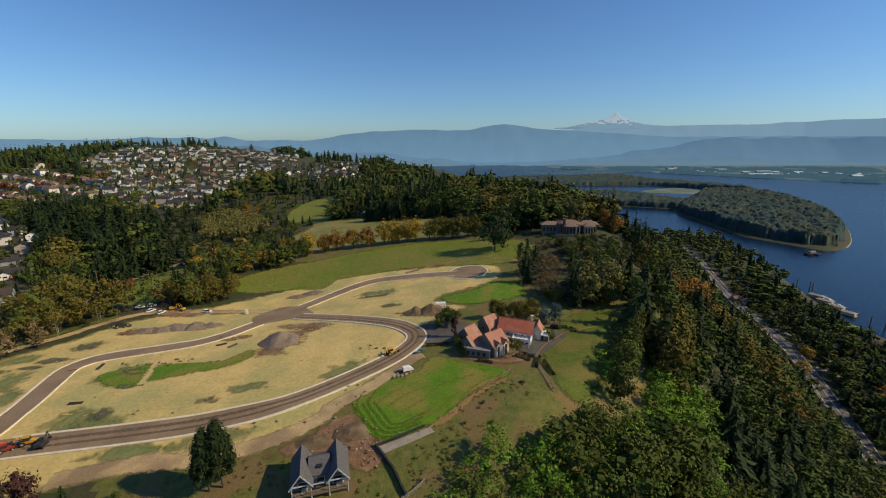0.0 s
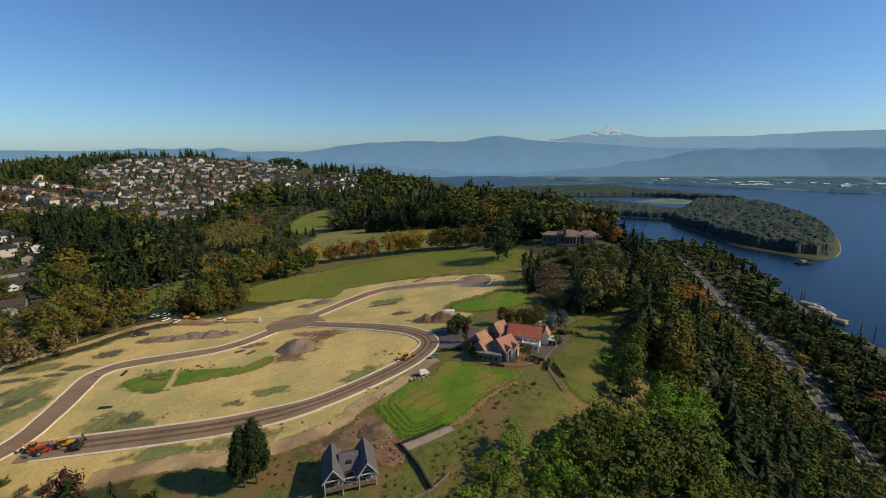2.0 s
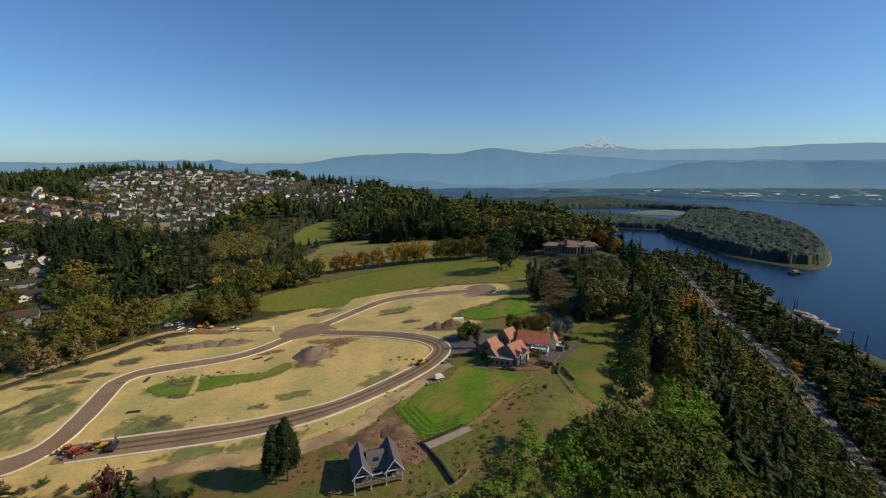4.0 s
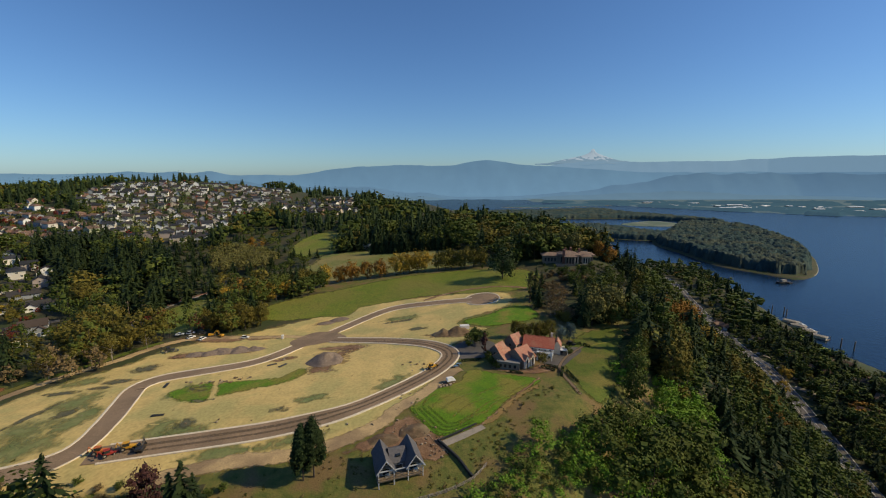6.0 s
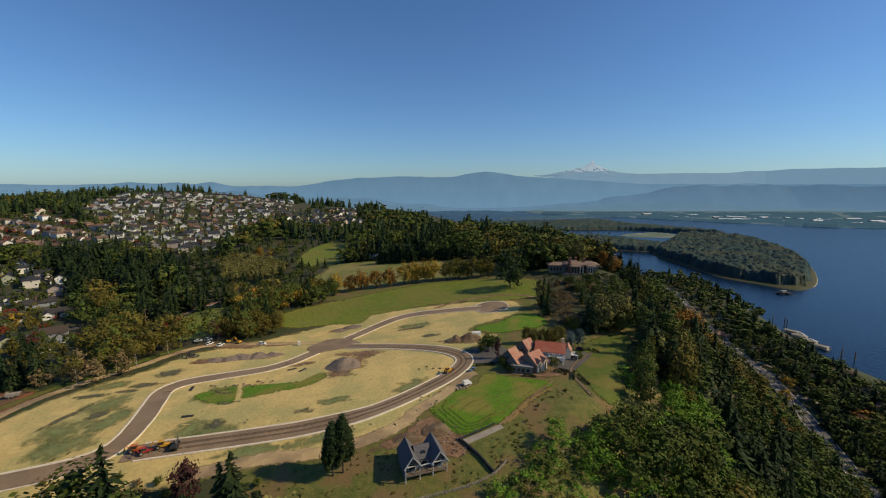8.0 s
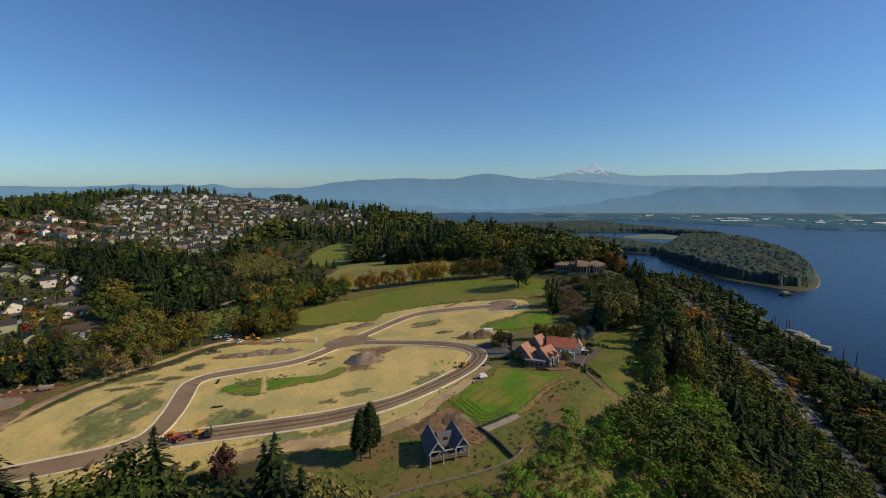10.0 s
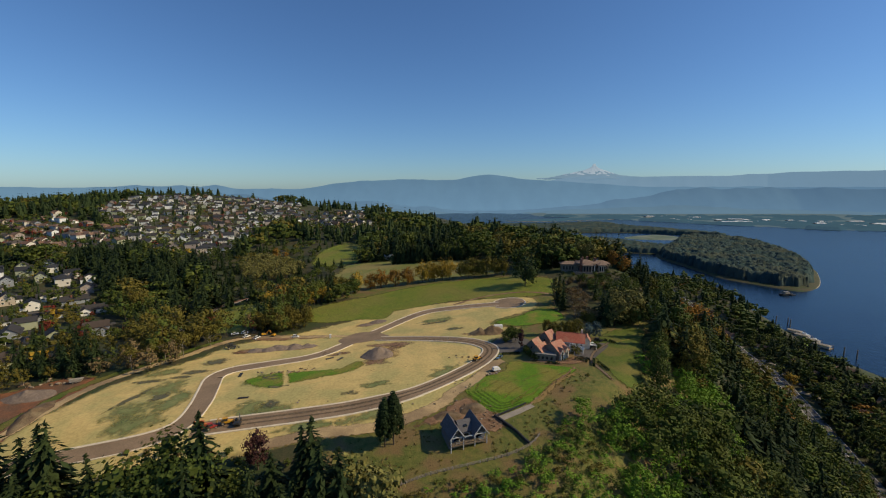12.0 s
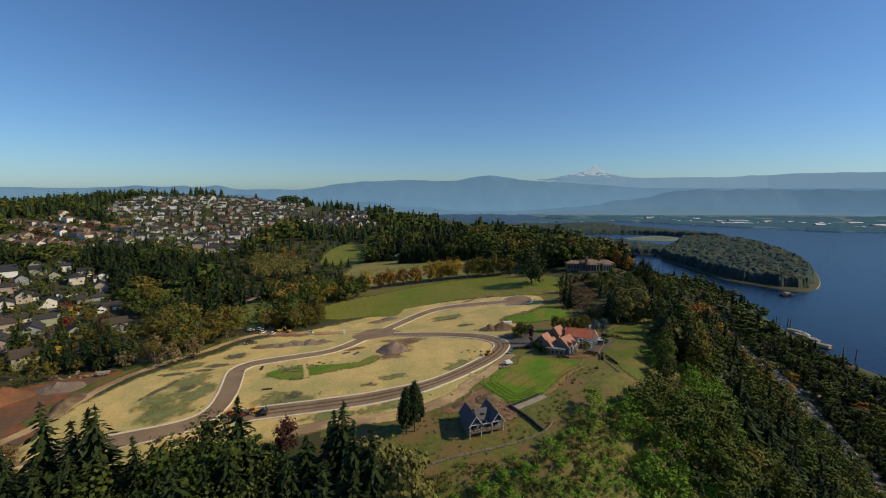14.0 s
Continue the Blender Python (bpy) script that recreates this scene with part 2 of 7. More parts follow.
LEAF = dict(
    conifer=material("conifer_needles", (0.022, 0.037, 0.014), (0.035, 0.050, 0.017), scale=22, island=0.25, spread=0.2, rough=0.7, spec=0.06),
    spruce=material("blue_spruce_needles", (0.09, 0.13, 0.125), (0.065, 0.10, 0.10), scale=4, island=0.3, spread=0.1, rough=0.7, spec=0.06),
    green=material("green_leaves", (0.053, 0.076, 0.016), (0.084, 0.098, 0.02), scale=22, island=0.25, spread=0.2, rough=0.65, spec=0.06),
    bright=material("fresh_green_leaves", (0.095, 0.19, 0.02), (0.135, 0.215, 0.025), scale=14, island=0.22, spread=0.15, rough=0.6, spec=0.06),
    olive=material("olive_leaves", (0.135, 0.108, 0.022), (0.096, 0.09, 0.019), scale=13, island=0.25, spread=0.2, rough=0.65, spec=0.06),
    willow=material("willow_leaves", (0.165, 0.15, 0.048), (0.13, 0.125, 0.036), scale=9, island=0.2, spread=0.1, rough=0.7, spec=0.06),
    yellow=material("yellow_leaves", (0.34, 0.215, 0.03), (0.25, 0.18, 0.03), scale=9, island=0.25, spread=0.2, rough=0.65, spec=0.06),
    orange=material("orange_leaves", (0.28, 0.13, 0.025), (0.20, 0.115, 0.024), scale=9, island=0.25, spread=0.2, rough=0.65, spec=0.06),
    red=material("red_leaves", (0.20, 0.035, 0.022), (0.15, 0.045, 0.025), scale=8, island=0.25, spread=0.2, rough=0.65, spec=0.06),
    plum=material("dark_plum_leaves", (0.085, 0.038, 0.032), (0.06, 0.03, 0.028), scale=8, island=0.25, spread=0.1, rough=0.65, spec=0.06),
    brown=material("brown_thin_leaves", (0.17, 0.115, 0.055), (0.12, 0.09, 0.042), scale=8, island=0.25, spread=0.2, rough=0.75, spec=0.06),
    # far crowns with blue haze painted on as glow
    misty=distance_material("far_lowland_wood_in_haze", (0.02, 0.045, 0.05), (0.046, 0.09, 0.128), 0.85, -140.0, -110.0),
    # island crowns, haze mixed into the base colour as a blue tint
    hazy=material("distant_wood_haze_tint", (0.03, 0.058, 0.06), (0.056, 0.082, 0.074), scale=16, c=(0.07, 0.085, 0.065), big=70, rough=0.9, spec=0.06),
)


# ---- builders ----
def mesh(name, verts, faces, mats, index=None, smooth=False):
    me = bpy.data.meshes.new(name)
    me.from_pydata(verts.tolist() if isinstance(verts, np.ndarray) else verts, [], faces.tolist() if isinstance(faces, np.ndarray) else faces)
    for m in mats if isinstance(mats, (list, tuple)) else [mats]:
        me.materials.append(m)
    if index is not None:
        me.polygons.foreach_set("material_index", np.asarray(index, np.int32))
    if smooth:
        me.polygons.foreach_set("use_smooth", np.ones(len(me.polygons), bool))
    me.update()
    return me


def structure(name, me, label, category=""):
    return tagged(new(name, me), label, category or name.replace("_", " "), kind="structure")


def stuff(name, me, label, category):
    return tagged(new(name, me), label, category, kind="stuff")


def thing(name, m, label, category, group=""):
    e = new(name)
    e.matrix_world = m
    e.empty_display_size = 0.3
    return tagged(e, label, category, group)


def part(name, bm, mat, parent, label="", m=None):
    me = bm if isinstance(bm, bpy.types.Mesh) else bpy.data.meshes.new(name)
    if not isinstance(bm, bpy.types.Mesh):
        bm.to_mesh(me)
        bm.free()
    if mat is not None and not me.materials:
        for k in mat if isinstance(mat, (list, tuple)) else [mat]:
            me.materials.append(k)
    ob = new(name, me)
    ob.parent = parent
    if m is not None:
        ob.matrix_basis = m
    return tagged(ob, label)


def box(*boxes, bevel=0.0):
    """A bmesh of boxes (x0, y0, z0, x1, y1, z1)."""
    bm = bmesh.new()
    for x0, y0, z0, x1, y1, z1 in boxes:
        r = bmesh.ops.create_cube(bm, size=1, matrix=Matrix.Translation(((x0 + x1) / 2, (y0 + y1) / 2, (z0 + z1) / 2)) @ Matrix.Diagonal((x1 - x0, y1 - y0, z1 - z0, 1)))
        if bevel:
            edges = list({e for v in r["verts"] for e in v.link_edges})
            bmesh.ops.bevel(bm, geom=edges, offset=bevel, segments=1, affect="EDGES")
    return bm


def prism(profile, x0, x1, axis="x"):
    """A bmesh of a closed outline (across, up) drawn out along x or y."""
    bm = bmesh.new()
    put = (lambda s, a, z: (s, a, z)) if axis == "x" else (lambda s, a, z: (a, s, z))
    rows = [[bm.verts.new(put(s, a, z)) for a, z in profile] for s in (x0, x1)]
    n = len(profile)
    for i in range(n):
        bm.faces.new((rows[0][i], rows[0][(i + 1) % n], rows[1][(i + 1) % n], rows[1][i]))
    bm.faces.new(rows[0][::-1]), bm.faces.new(rows[1])
    bmesh.ops.recalc_face_normals(bm, faces=bm.faces)
    return bm


def rod(a, b, r0, r1=None, sides=8):
    bm = bmesh.new()
    a, b = Vector(a), Vector(b)
    m = Matrix.Translation((a + b) / 2) @ (b - a).to_track_quat("Z", "Y").to_matrix().to_4x4()
    bmesh.ops.create_cone(bm, cap_ends=True, segments=sides, radius1=r0, radius2=r0 if r1 is None else r1, depth=(b - a).length, matrix=m)
    return bm


def merged(*bms):
    out = bmesh.new()
    for b in bms:
        me = bpy.data.meshes.new("tmp")
        b.to_mesh(me)
        b.free()
        out.from_mesh(me)
        bpy.data.meshes.remove(me)
    return out


def spline(pts, step=2.0, closed=False):
    """Points along a smooth line through pts."""
    p = np.array(pts, float)
    n = len(p)
    out = []
    for i in range(n if closed else n - 1):
        a, b, c, d = (p[(i + k) % n] if closed else p[min(max(i + k, 0), n - 1)] for k in (-1, 0, 1, 2))
        for t in np.arange(0, 1, step / max(np.linalg.norm(c - b), step)):
            out.append(0.5 * (2 * b + (c - a) * t + (2 * a - 5 * b + 4 * c - d) * t * t + (3 * b - a - 3 * c + d) * t ** 3))
    if not closed:
        out.append(p[-1])
    return np.array(out)


def inside(x, y, poly):
    x, y = np.asarray(x, float), np.asarray(y, float)
    r = np.zeros(x.shape, bool)
    for (x0, y0), (x1, y1) in zip(poly, list(poly[1:]) + [poly[0]]):
        with np.errstate(divide="ignore", invalid="ignore"):
            r ^= ((y0 > y) != (y1 > y)) & (x < (x1 - x0) * (y - y0) / (y1 - y0 + 1e-12) + x0)
    return r


def sides(line):
    d = np.gradient(line, axis=0)
    d /= np.linalg.norm(d, axis=1)[:, None] + 1e-9
    return np.stack([-d[:, 1], d[:, 0]], 1)


def ribbon(name, pts, width, up, mat, label, step=2.0, cuts=4, category="road", rag=0.0, level=None, core=1.0):
    line = spline(pts, step)
    nrm = sides(line)
    w = width / 2 * np.ones(len(line))
    rnd = np.random.RandomState(len(line))
    rows = []
    for k in range(cuts + 1):
        s = (k / cuts * 2 - 1)
        j = rnd.normal(0, rag, len(line)) if k in (0, cuts) else 0
        q = line + nrm * (w * s + j)[:, None]
        rows.append(np.column_stack([q, (height(q[:, 0], q[:, 1]) if level is None else np.full(len(q), level)) + up]))
    n = len(line)
    faces = [(k * n + i, k * n + i + 1, (k + 1) * n + i + 1, (k + 1) * n + i) for k in range(cuts) for i in range(n - 1)]
    me = mesh(name, np.concatenate(rows), [f[::-1] for f in faces], mat, smooth=True)
    me.attributes.new("inward", "FLOAT", "POINT").data.foreach_set("value", np.repeat([0.0 if k in (0, cuts) else core for k in range(cuts + 1)], n).astype(np.float32))
    return structure(name, me, label, category)


def kerb(name, pts, off, mat, label, width=0.75, tall=0.22, up=0.25, part_of=None, first=0.0, last=1.0):
    """A low wall with a flat top beside a line."""
    line = spline(pts, 2.0)
    nrm = sides(line)
    i0, i1 = int(len(line) * first), int(len(line) * last)
    line, nrm = line[i0:i1], nrm[i0:i1]
    rows = []
    for s, z in ((-width / 2, -0.3), (-width / 2, tall * 0.85), (-width / 2 + 0.06, tall), (width / 2 - 0.06, tall), (width / 2, tall * 0.85), (width / 2, -0.3)):
        q = line + nrm * (off + s)
        rows.append(np.column_stack([q, height(q[:, 0], q[:, 1]) + up + z]))
    n = len(line)
    faces = [(k * n + i, k * n + i + 1, (k + 1) * n + i + 1, (k + 1) * n + i) for k in range(5) for i in range(n - 1)]
    return structure(name, mesh(name, np.concatenate(rows), faces, mat), label, "kerb")


def patch(name, poly, up, mat, label, category, step=4.0, smooth_line=True, rag=0.4, kind="structure", fade=2.5):
    """A sheet laid on the land within a closed outline."""
    from mathutils.geometry import delaunay_2d_cdt
    rnd = np.random.RandomState(len(poly) * 7 + int(abs(poly[0][0])))
    o = spline(poly, 1.6, True) if smooth_line else np.array(poly, float)
    if rag:
        o = o + rnd.normal(0, rag, o.shape) * 0.6
    x, y = np.meshgrid(np.arange(o[:, 0].min(), o[:, 0].max(), step), np.arange(o[:, 1].min(), o[:, 1].max(), step))
    x, y = x.ravel() + rnd.uniform(-0.8, 0.8, x.size), y.ravel() + rnd.uniform(-0.8, 0.8, x.size)
    ok = inside(x, y, [tuple(q) for q in o])
    p = np.concatenate([o, np.column_stack([x[ok], y[ok]])])
    n = len(o)
    v, _, f, *_ = delaunay_2d_cdt([Vector(q) for q in p], [(i, (i + 1) % n) for i in range(n)], [], 1, 1e-4)
    v = np.array([tuple(q) for q in v])
    v = np.column_stack([v, height(v[:, 0], v[:, 1]) + up])
    ob = new(name, mesh(name, v, [tuple(q) for q in f], mat, smooth=True))
    away = np.min(np.hypot(v[:, None, 0] - o[None, :, 0], v[:, None, 1] - o[None, :, 1]), 1)
    away[:n] = 0
    ob.data.attributes.new("inward", "FLOAT", "POINT").data.foreach_set("value", np.clip(away / fade, 0, 1).astype(np.float32))
    for q in ob.data.polygons:
        if q.normal.z < 0:
            q.flip()
    return tagged(ob, label, category, kind=kind)

# ---- the land ----
def axis(lo, hi, a, b, fine):
    """Stations from lo to hi, fine between a and b and wider away from there."""
    mid = list(np.arange(a, b + 0.1, fine))
    up, s = [], fine
    while (up[-1] if up else b) < hi:
        s = min(s * 1.07, 90)
        up.append((up[-1] if up else b) + s)
    dn, s = [], fine
    while (dn[-1] if dn else a) > lo:
        s = min(s * 1.07, 90)
        dn.append((dn[-1] if dn else a) - s)
    return np.array(dn[::-1] + mid + up)


gx, gy = axis(-4900, 4900, -260, 160, 3.0), axis(-900, 4850, 30, 350, 3.0)
X, Y = np.meshgrid(gx, gy)
rough = np.array([noise.noise((a * 0.11, b * 0.11, 0.0)) for a, b in zip(X.ravel(), Y.ravel())]).reshape(X.shape)
Z = height(X, Y) + 0.10 * (rough - 0.4)
nx, ny = len(gx), len(gy)
idx = np.arange(nx * ny).reshape(ny, nx)
quads = np.stack([idx[:-1, :-1], idx[:-1, 1:], idx[1:, 1:], idx[1:, :-1]], -1).reshape(-1, 4)
cy = (Y[:-1, :-1]).ravel()
cx = (X[:-1, :-1]).ravel()
wx, wy = np.linspace(-4900, 4900, 60), np.linspace(250, 4850, 40)
WX, WY = np.meshgrid(wx, wy)
wi = np.arange(2400).reshape(40, 60)
structure("river_water", mesh("river_water", np.column_stack([WX.ravel(), WY.ravel(), np.full(2400, RIVER)]), np.stack([wi[:-1, :-1], wi[:-1, 1:], wi[1:, 1:], wi[1:, :-1]], -1).reshape(-1, 4), M["water"]), "wide deep-blue river with a smooth surface", "water")


def ridge(name, y, base, humps, depth, mat, label, rug=14.0, x0=-4900, x1=4900):
    """A range of far hills: a crest line of humps (place, width, height), falling forward to the plain."""
    x = np.arange(x0, x1, 28.0)
    top = base(x) if callable(base) else np.full(len(x), float(base))
    for c, w, h in humps:
        top += h * np.exp(-np.abs((x - c) / w) ** 1.6)
    top += rug * np.array([noise.fractal((a / 330.0, y / 500.0, 1.0), 1.0, 2.0, 5) for a in x])
    rows = []
    for k, f in enumerate((1.0, 0.86, 0.66, 0.42, 0.2, 0.0)):
        q = np.array([noise.fractal((a / 210.0, k * 0.8 + y, 3.0), 1.0, 2.0, 4) for a in x])
        rows.append(np.column_stack([x, y - depth * (1 - f) - 0.45 * np.clip(np.abs(x) - 3700, 0, None) + 18 * q, (top - RIVER) * f + RIVER - 6 + (12 * q if 0 < f < 1 else 0)]))
    n = len(x)
    faces = [(k * n + i, k * n + i + 1, (k + 1) * n + i + 1, (k + 1) * n + i) for k in range(5) for i in range(n - 1)]
    return tagged(new(name, mesh(name, np.concatenate(rows), [f[::-1] for f in faces], mat, smooth=True)), label, "mountains", kind="structure")


# haze between the ranges is painted: bluish base colours plus a steady glow
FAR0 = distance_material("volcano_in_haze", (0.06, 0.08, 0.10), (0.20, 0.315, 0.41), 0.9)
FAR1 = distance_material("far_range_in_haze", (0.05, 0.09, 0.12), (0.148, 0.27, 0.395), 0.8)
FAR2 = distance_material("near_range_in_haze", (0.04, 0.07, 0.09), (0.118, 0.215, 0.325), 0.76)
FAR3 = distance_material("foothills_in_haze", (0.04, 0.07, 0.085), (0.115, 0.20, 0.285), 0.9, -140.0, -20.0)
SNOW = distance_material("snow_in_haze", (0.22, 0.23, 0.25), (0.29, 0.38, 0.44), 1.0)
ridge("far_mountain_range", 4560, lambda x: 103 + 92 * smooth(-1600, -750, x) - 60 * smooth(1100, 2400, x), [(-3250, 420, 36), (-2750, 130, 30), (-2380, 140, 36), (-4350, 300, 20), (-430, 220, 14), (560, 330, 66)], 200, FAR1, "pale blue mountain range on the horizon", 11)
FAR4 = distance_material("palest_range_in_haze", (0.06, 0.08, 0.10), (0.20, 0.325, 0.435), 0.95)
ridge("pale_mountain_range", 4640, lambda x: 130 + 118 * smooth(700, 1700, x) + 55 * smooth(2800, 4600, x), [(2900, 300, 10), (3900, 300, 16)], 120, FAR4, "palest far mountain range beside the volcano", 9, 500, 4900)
# the snow mountain, a cone with worn shoulders
mv, mf = [], []
rings, segs = 22, 72
for r in range(rings + 1):
    for s in range(segs):
        a, q = s / segs * math.tau, r / rings
        n1 = noise.fractal((math.cos(a) * 2.2, math.sin(a) * 2.2, q * 2.5), 1.0, 2.0, 5)
        rad = 14 + 640 * q ** 1.3
        mv.append((1775 + rad * math.cos(a), 4740 + 0.18 * rad * math.sin(a), 384 - 172 * q ** 0.6 + 16 * n1 * (0.3 + q)))
        if r:
            i, j = (r - 1) * segs + s, (r - 1) * segs + (s + 1) % segs
            mf.append((i, i + segs, j + segs, j))
mf.append(tuple(range(segs)))
snow_at = [1 if (sum(mv[k][2] for k in f) / len(f)) > 282 + 60 * noise.noise((mv[f[0]][0] / 45.0, mv[f[0]][2] / 22.0, 0.0)) else 0 for f in mf]
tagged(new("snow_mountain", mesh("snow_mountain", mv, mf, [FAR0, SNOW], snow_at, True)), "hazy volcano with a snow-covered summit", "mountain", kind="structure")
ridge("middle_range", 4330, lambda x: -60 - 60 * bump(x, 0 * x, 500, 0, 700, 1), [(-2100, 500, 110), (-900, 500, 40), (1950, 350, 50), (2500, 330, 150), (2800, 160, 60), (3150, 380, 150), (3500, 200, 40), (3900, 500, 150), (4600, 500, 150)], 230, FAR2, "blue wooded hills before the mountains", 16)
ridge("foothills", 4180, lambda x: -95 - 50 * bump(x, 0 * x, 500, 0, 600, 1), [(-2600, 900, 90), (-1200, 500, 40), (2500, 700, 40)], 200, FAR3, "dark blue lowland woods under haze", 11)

# ---- outlines in plan ----
ROAD_A = [(-206, 85), (-192.3, 88.3), (-167.2, 93.9), (-148.3, 98.6), (-139.0, 103.5), (-135.4, 110.4), (-135.8, 120.5), (-140.6, 136.4), (-144.0, 148.0), (-142.0, 154.5), (-136.5, 159.0), (-119.0, 165.5), (-105.0, 171.5), (-96.0, 181.0), (-89.5, 194.0), (-81.0, 209.0), (-72.9, 222.7), (-56.8, 242.4), (-39.3, 254.0), (-12.0, 253.4), (13, 250)]
ROAD_B = [(-80.5, 207.3), (-61, 200), (-40.3, 192.0), (-18.6, 181.6), (-8.1, 172.2), (-4.9, 163.2), (-9.0, 152.4), (-17.6, 141.4), (-36.2, 124.8), (-50.0, 117.0), (-69.4, 111.6), (-90.5, 108.6), (-113.7, 106.0), (-130, 104.0)]
TRACK_D = [(-1, 148), (-5.6, 144.3), (-16.8, 128.1), (-24.8, 120.0), (-32.2, 110.9), (-41.1, 105.3), (-54.4, 99.9), (-67.5, 98.4), (-79.8, 97.6), (-100, 93)]
ROAD_C = [(-82, 212), (-101.3, 217.5), (-123.2, 217.5), (-148.1, 216.5), (-163, 210), (-172, 196), (-177.4, 183.3), (-189, 167), (-199, 150), (-203, 134), (-203, 121), (-206, 108), (-214, 96)]
FIELD = [(-142, 262), (-138.2, 278), (-122, 296), (-93.7, 310), (-61.9, 326), (-35.5, 335), (1.6, 337), (33.1, 327), (62, 308), (70, 284), (56, 264), (30, 260), (0, 268), (-27.4, 270), (-49.8, 266), (-64, 264), (-72, 250), (-93.2, 252), (-122.3, 248)]
LAWN1 = [(-22.4, 118.7), (-20.4, 124.8), (-11.8, 131.7), (-2, 136.5), (0, 143.0), (5, 146.0), (14.5, 141.2), (30.3, 134.5), (28.3, 129.4), (19.6, 123.4), (11.9, 115.4), (8.4, 111.1), (1.0, 106.0), (-6.2, 103.3), (-11.9, 103.4), (-17.3, 109.8)]
LAWN2 = [(3.8, 211.1), (19.9, 219.0), (36.7, 231), (47.2, 231), (50.6, 212.6), (45.1, 204.9), (27.6, 198.3), (13, 199)]
LAWN3 = [(52, 166), (58, 176), (70, 186), (82, 190), (90, 185), (81, 169), (73, 152), (65, 135), (56, 123), (47, 120), (43.6, 138.0), (44.5, 148)]
STRIP1 = [(-102.7, 136.0), (-106.5, 144), (-107.5, 150.6), (-92.7, 151.6), (-83, 152.5), (-75.3, 161.5), (-70.8, 154.8), (-77, 146), (-92.4, 140.0)]
STRIP2 = [(-126.5, 140.7), (-123.3, 147), (-111.8, 151.4), (-109.6, 147.4), (-105.4, 134.0), (-113.2, 132.6)]
TAN = [(-196, 140), (-186, 158), (-170, 177), (-163, 196), (-150, 210), (-129.4, 226), (-114, 240), (-79.9, 262), (-51.7, 272), (-10, 270), (20, 266), (40, 258), (40, 238), (30, 226), (6, 214), (6, 204), (18.8, 196), (10, 186), (-2, 176), (-6, 160), (-8, 146), (-22, 122), (-34, 108), (-52, 97), (-80, 94), (-104, 88), (-130, 86), (-165, 79), (-204, 83), (-206, 100), (-201, 122)]
LAWNW = [(-198, 228), (-213, 258), (-217, 290), (-210, 316), (-188, 312), (-170, 280), (-164, 250), (-166, 226)]
DIRT = [(-44, 99), (-32.1, 106.0), (-25, 114), (-20, 113.3), (-15, 108), (-9, 101.0), (-8, 95), (-16, 93), (-27, 98)]
DIRTW = [(-214, 84), (-262, 100), (-258, 131.6), (-239.6, 146), (-220, 160), (-203.0, 152), (-200, 130), (-204, 109.8), (-202, 95.0)]
PARK = [(-2, 160), (-3, 172), (4, 180), (14, 178), (18, 172), (15, 158.9), (3.2, 157.0)]
MEADOW1 = [(-172, 380), (-150, 440), (-147, 480), (-91, 478), (-52, 462), (-2, 446), (20, 420), (38, 375), (36, 350), (0, 352), (-40, 352), (-80, 348), (-112, 340)]
MEADOW2 = [(-192, 486), (-206, 573), (-170, 631), (-130, 560), (-136, 484)]
SLOPE_GRASS = [(-70, 62), (-75, 92), (-50, 99), (-20, 101), (-8, 104), (8, 112), (20, 124), (32, 134), (44, 128), (46, 122), (30, 118), (18, 104), (6, 88), (-8, 74), (-35, 62)]
HOOD_S = [(-860, 990), (-985, 1320), (-850, 1430), (-690, 1450), (-500, 1420), (-380, 1069), (-420, 948), (-370, 685), (-345, 550), (-391, 535), (-545, 667)]
HOOD_L = [(-940, 840), (-870, 925), (-600, 745), (-520, 600), (-597, 580), (-700, 560)]
HOOD_N = [(-600, 430), (-524, 480), (-396, 395), (-300, 290), (-250, 246), (-228, 200), (-255, 172), (-300, 160), (-420, 250)]
HOOD_M = [(-450, 1155), (-270, 1340), (-140, 755), (-310, 830)]
VILLA = [(10, 140), (4, 160), (6, 180), (30, 190), (56, 182), (62, 165), (52, 140), (38, 132)]
MANSION = [(62, 262), (66, 318), (92, 336), (130, 330), (142, 300), (138, 272), (112, 258)]

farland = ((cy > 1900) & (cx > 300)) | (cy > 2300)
TERRACE = [(-90, 96), (-72, 62), (-38, 62), (-8, 73), (18, 102), (46, 121), (64, 134), (92, 178), (72, 192), (56, 200), (50, 236), (60, 264), (0, 275), (-60, 270), (-60, 120)]
e_ = cx - 14 - 0.80 * np.clip(cy - 90, -40, 110)
open_land = (e_ < 36) & (e_ > -60) & (cy > 40) & (cy < 205)
for p_ in ([(-140, 310), (-114, 350), (-60, 362), (0, 362), (44, 352), (56, 330), (38, 322), (0, 332), (-60, 320), (-100, 306)], TERRACE, TAN, FIELD, LAWN3, LAWNW, MEADOW1, MEADOW2, SLOPE_GRASS, VILLA, DIRTW):
    open_land |= inside(cx, cy, p_)
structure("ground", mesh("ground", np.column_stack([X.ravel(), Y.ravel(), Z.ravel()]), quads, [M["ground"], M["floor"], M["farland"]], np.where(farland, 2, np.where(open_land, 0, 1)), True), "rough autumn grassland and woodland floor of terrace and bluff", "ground")

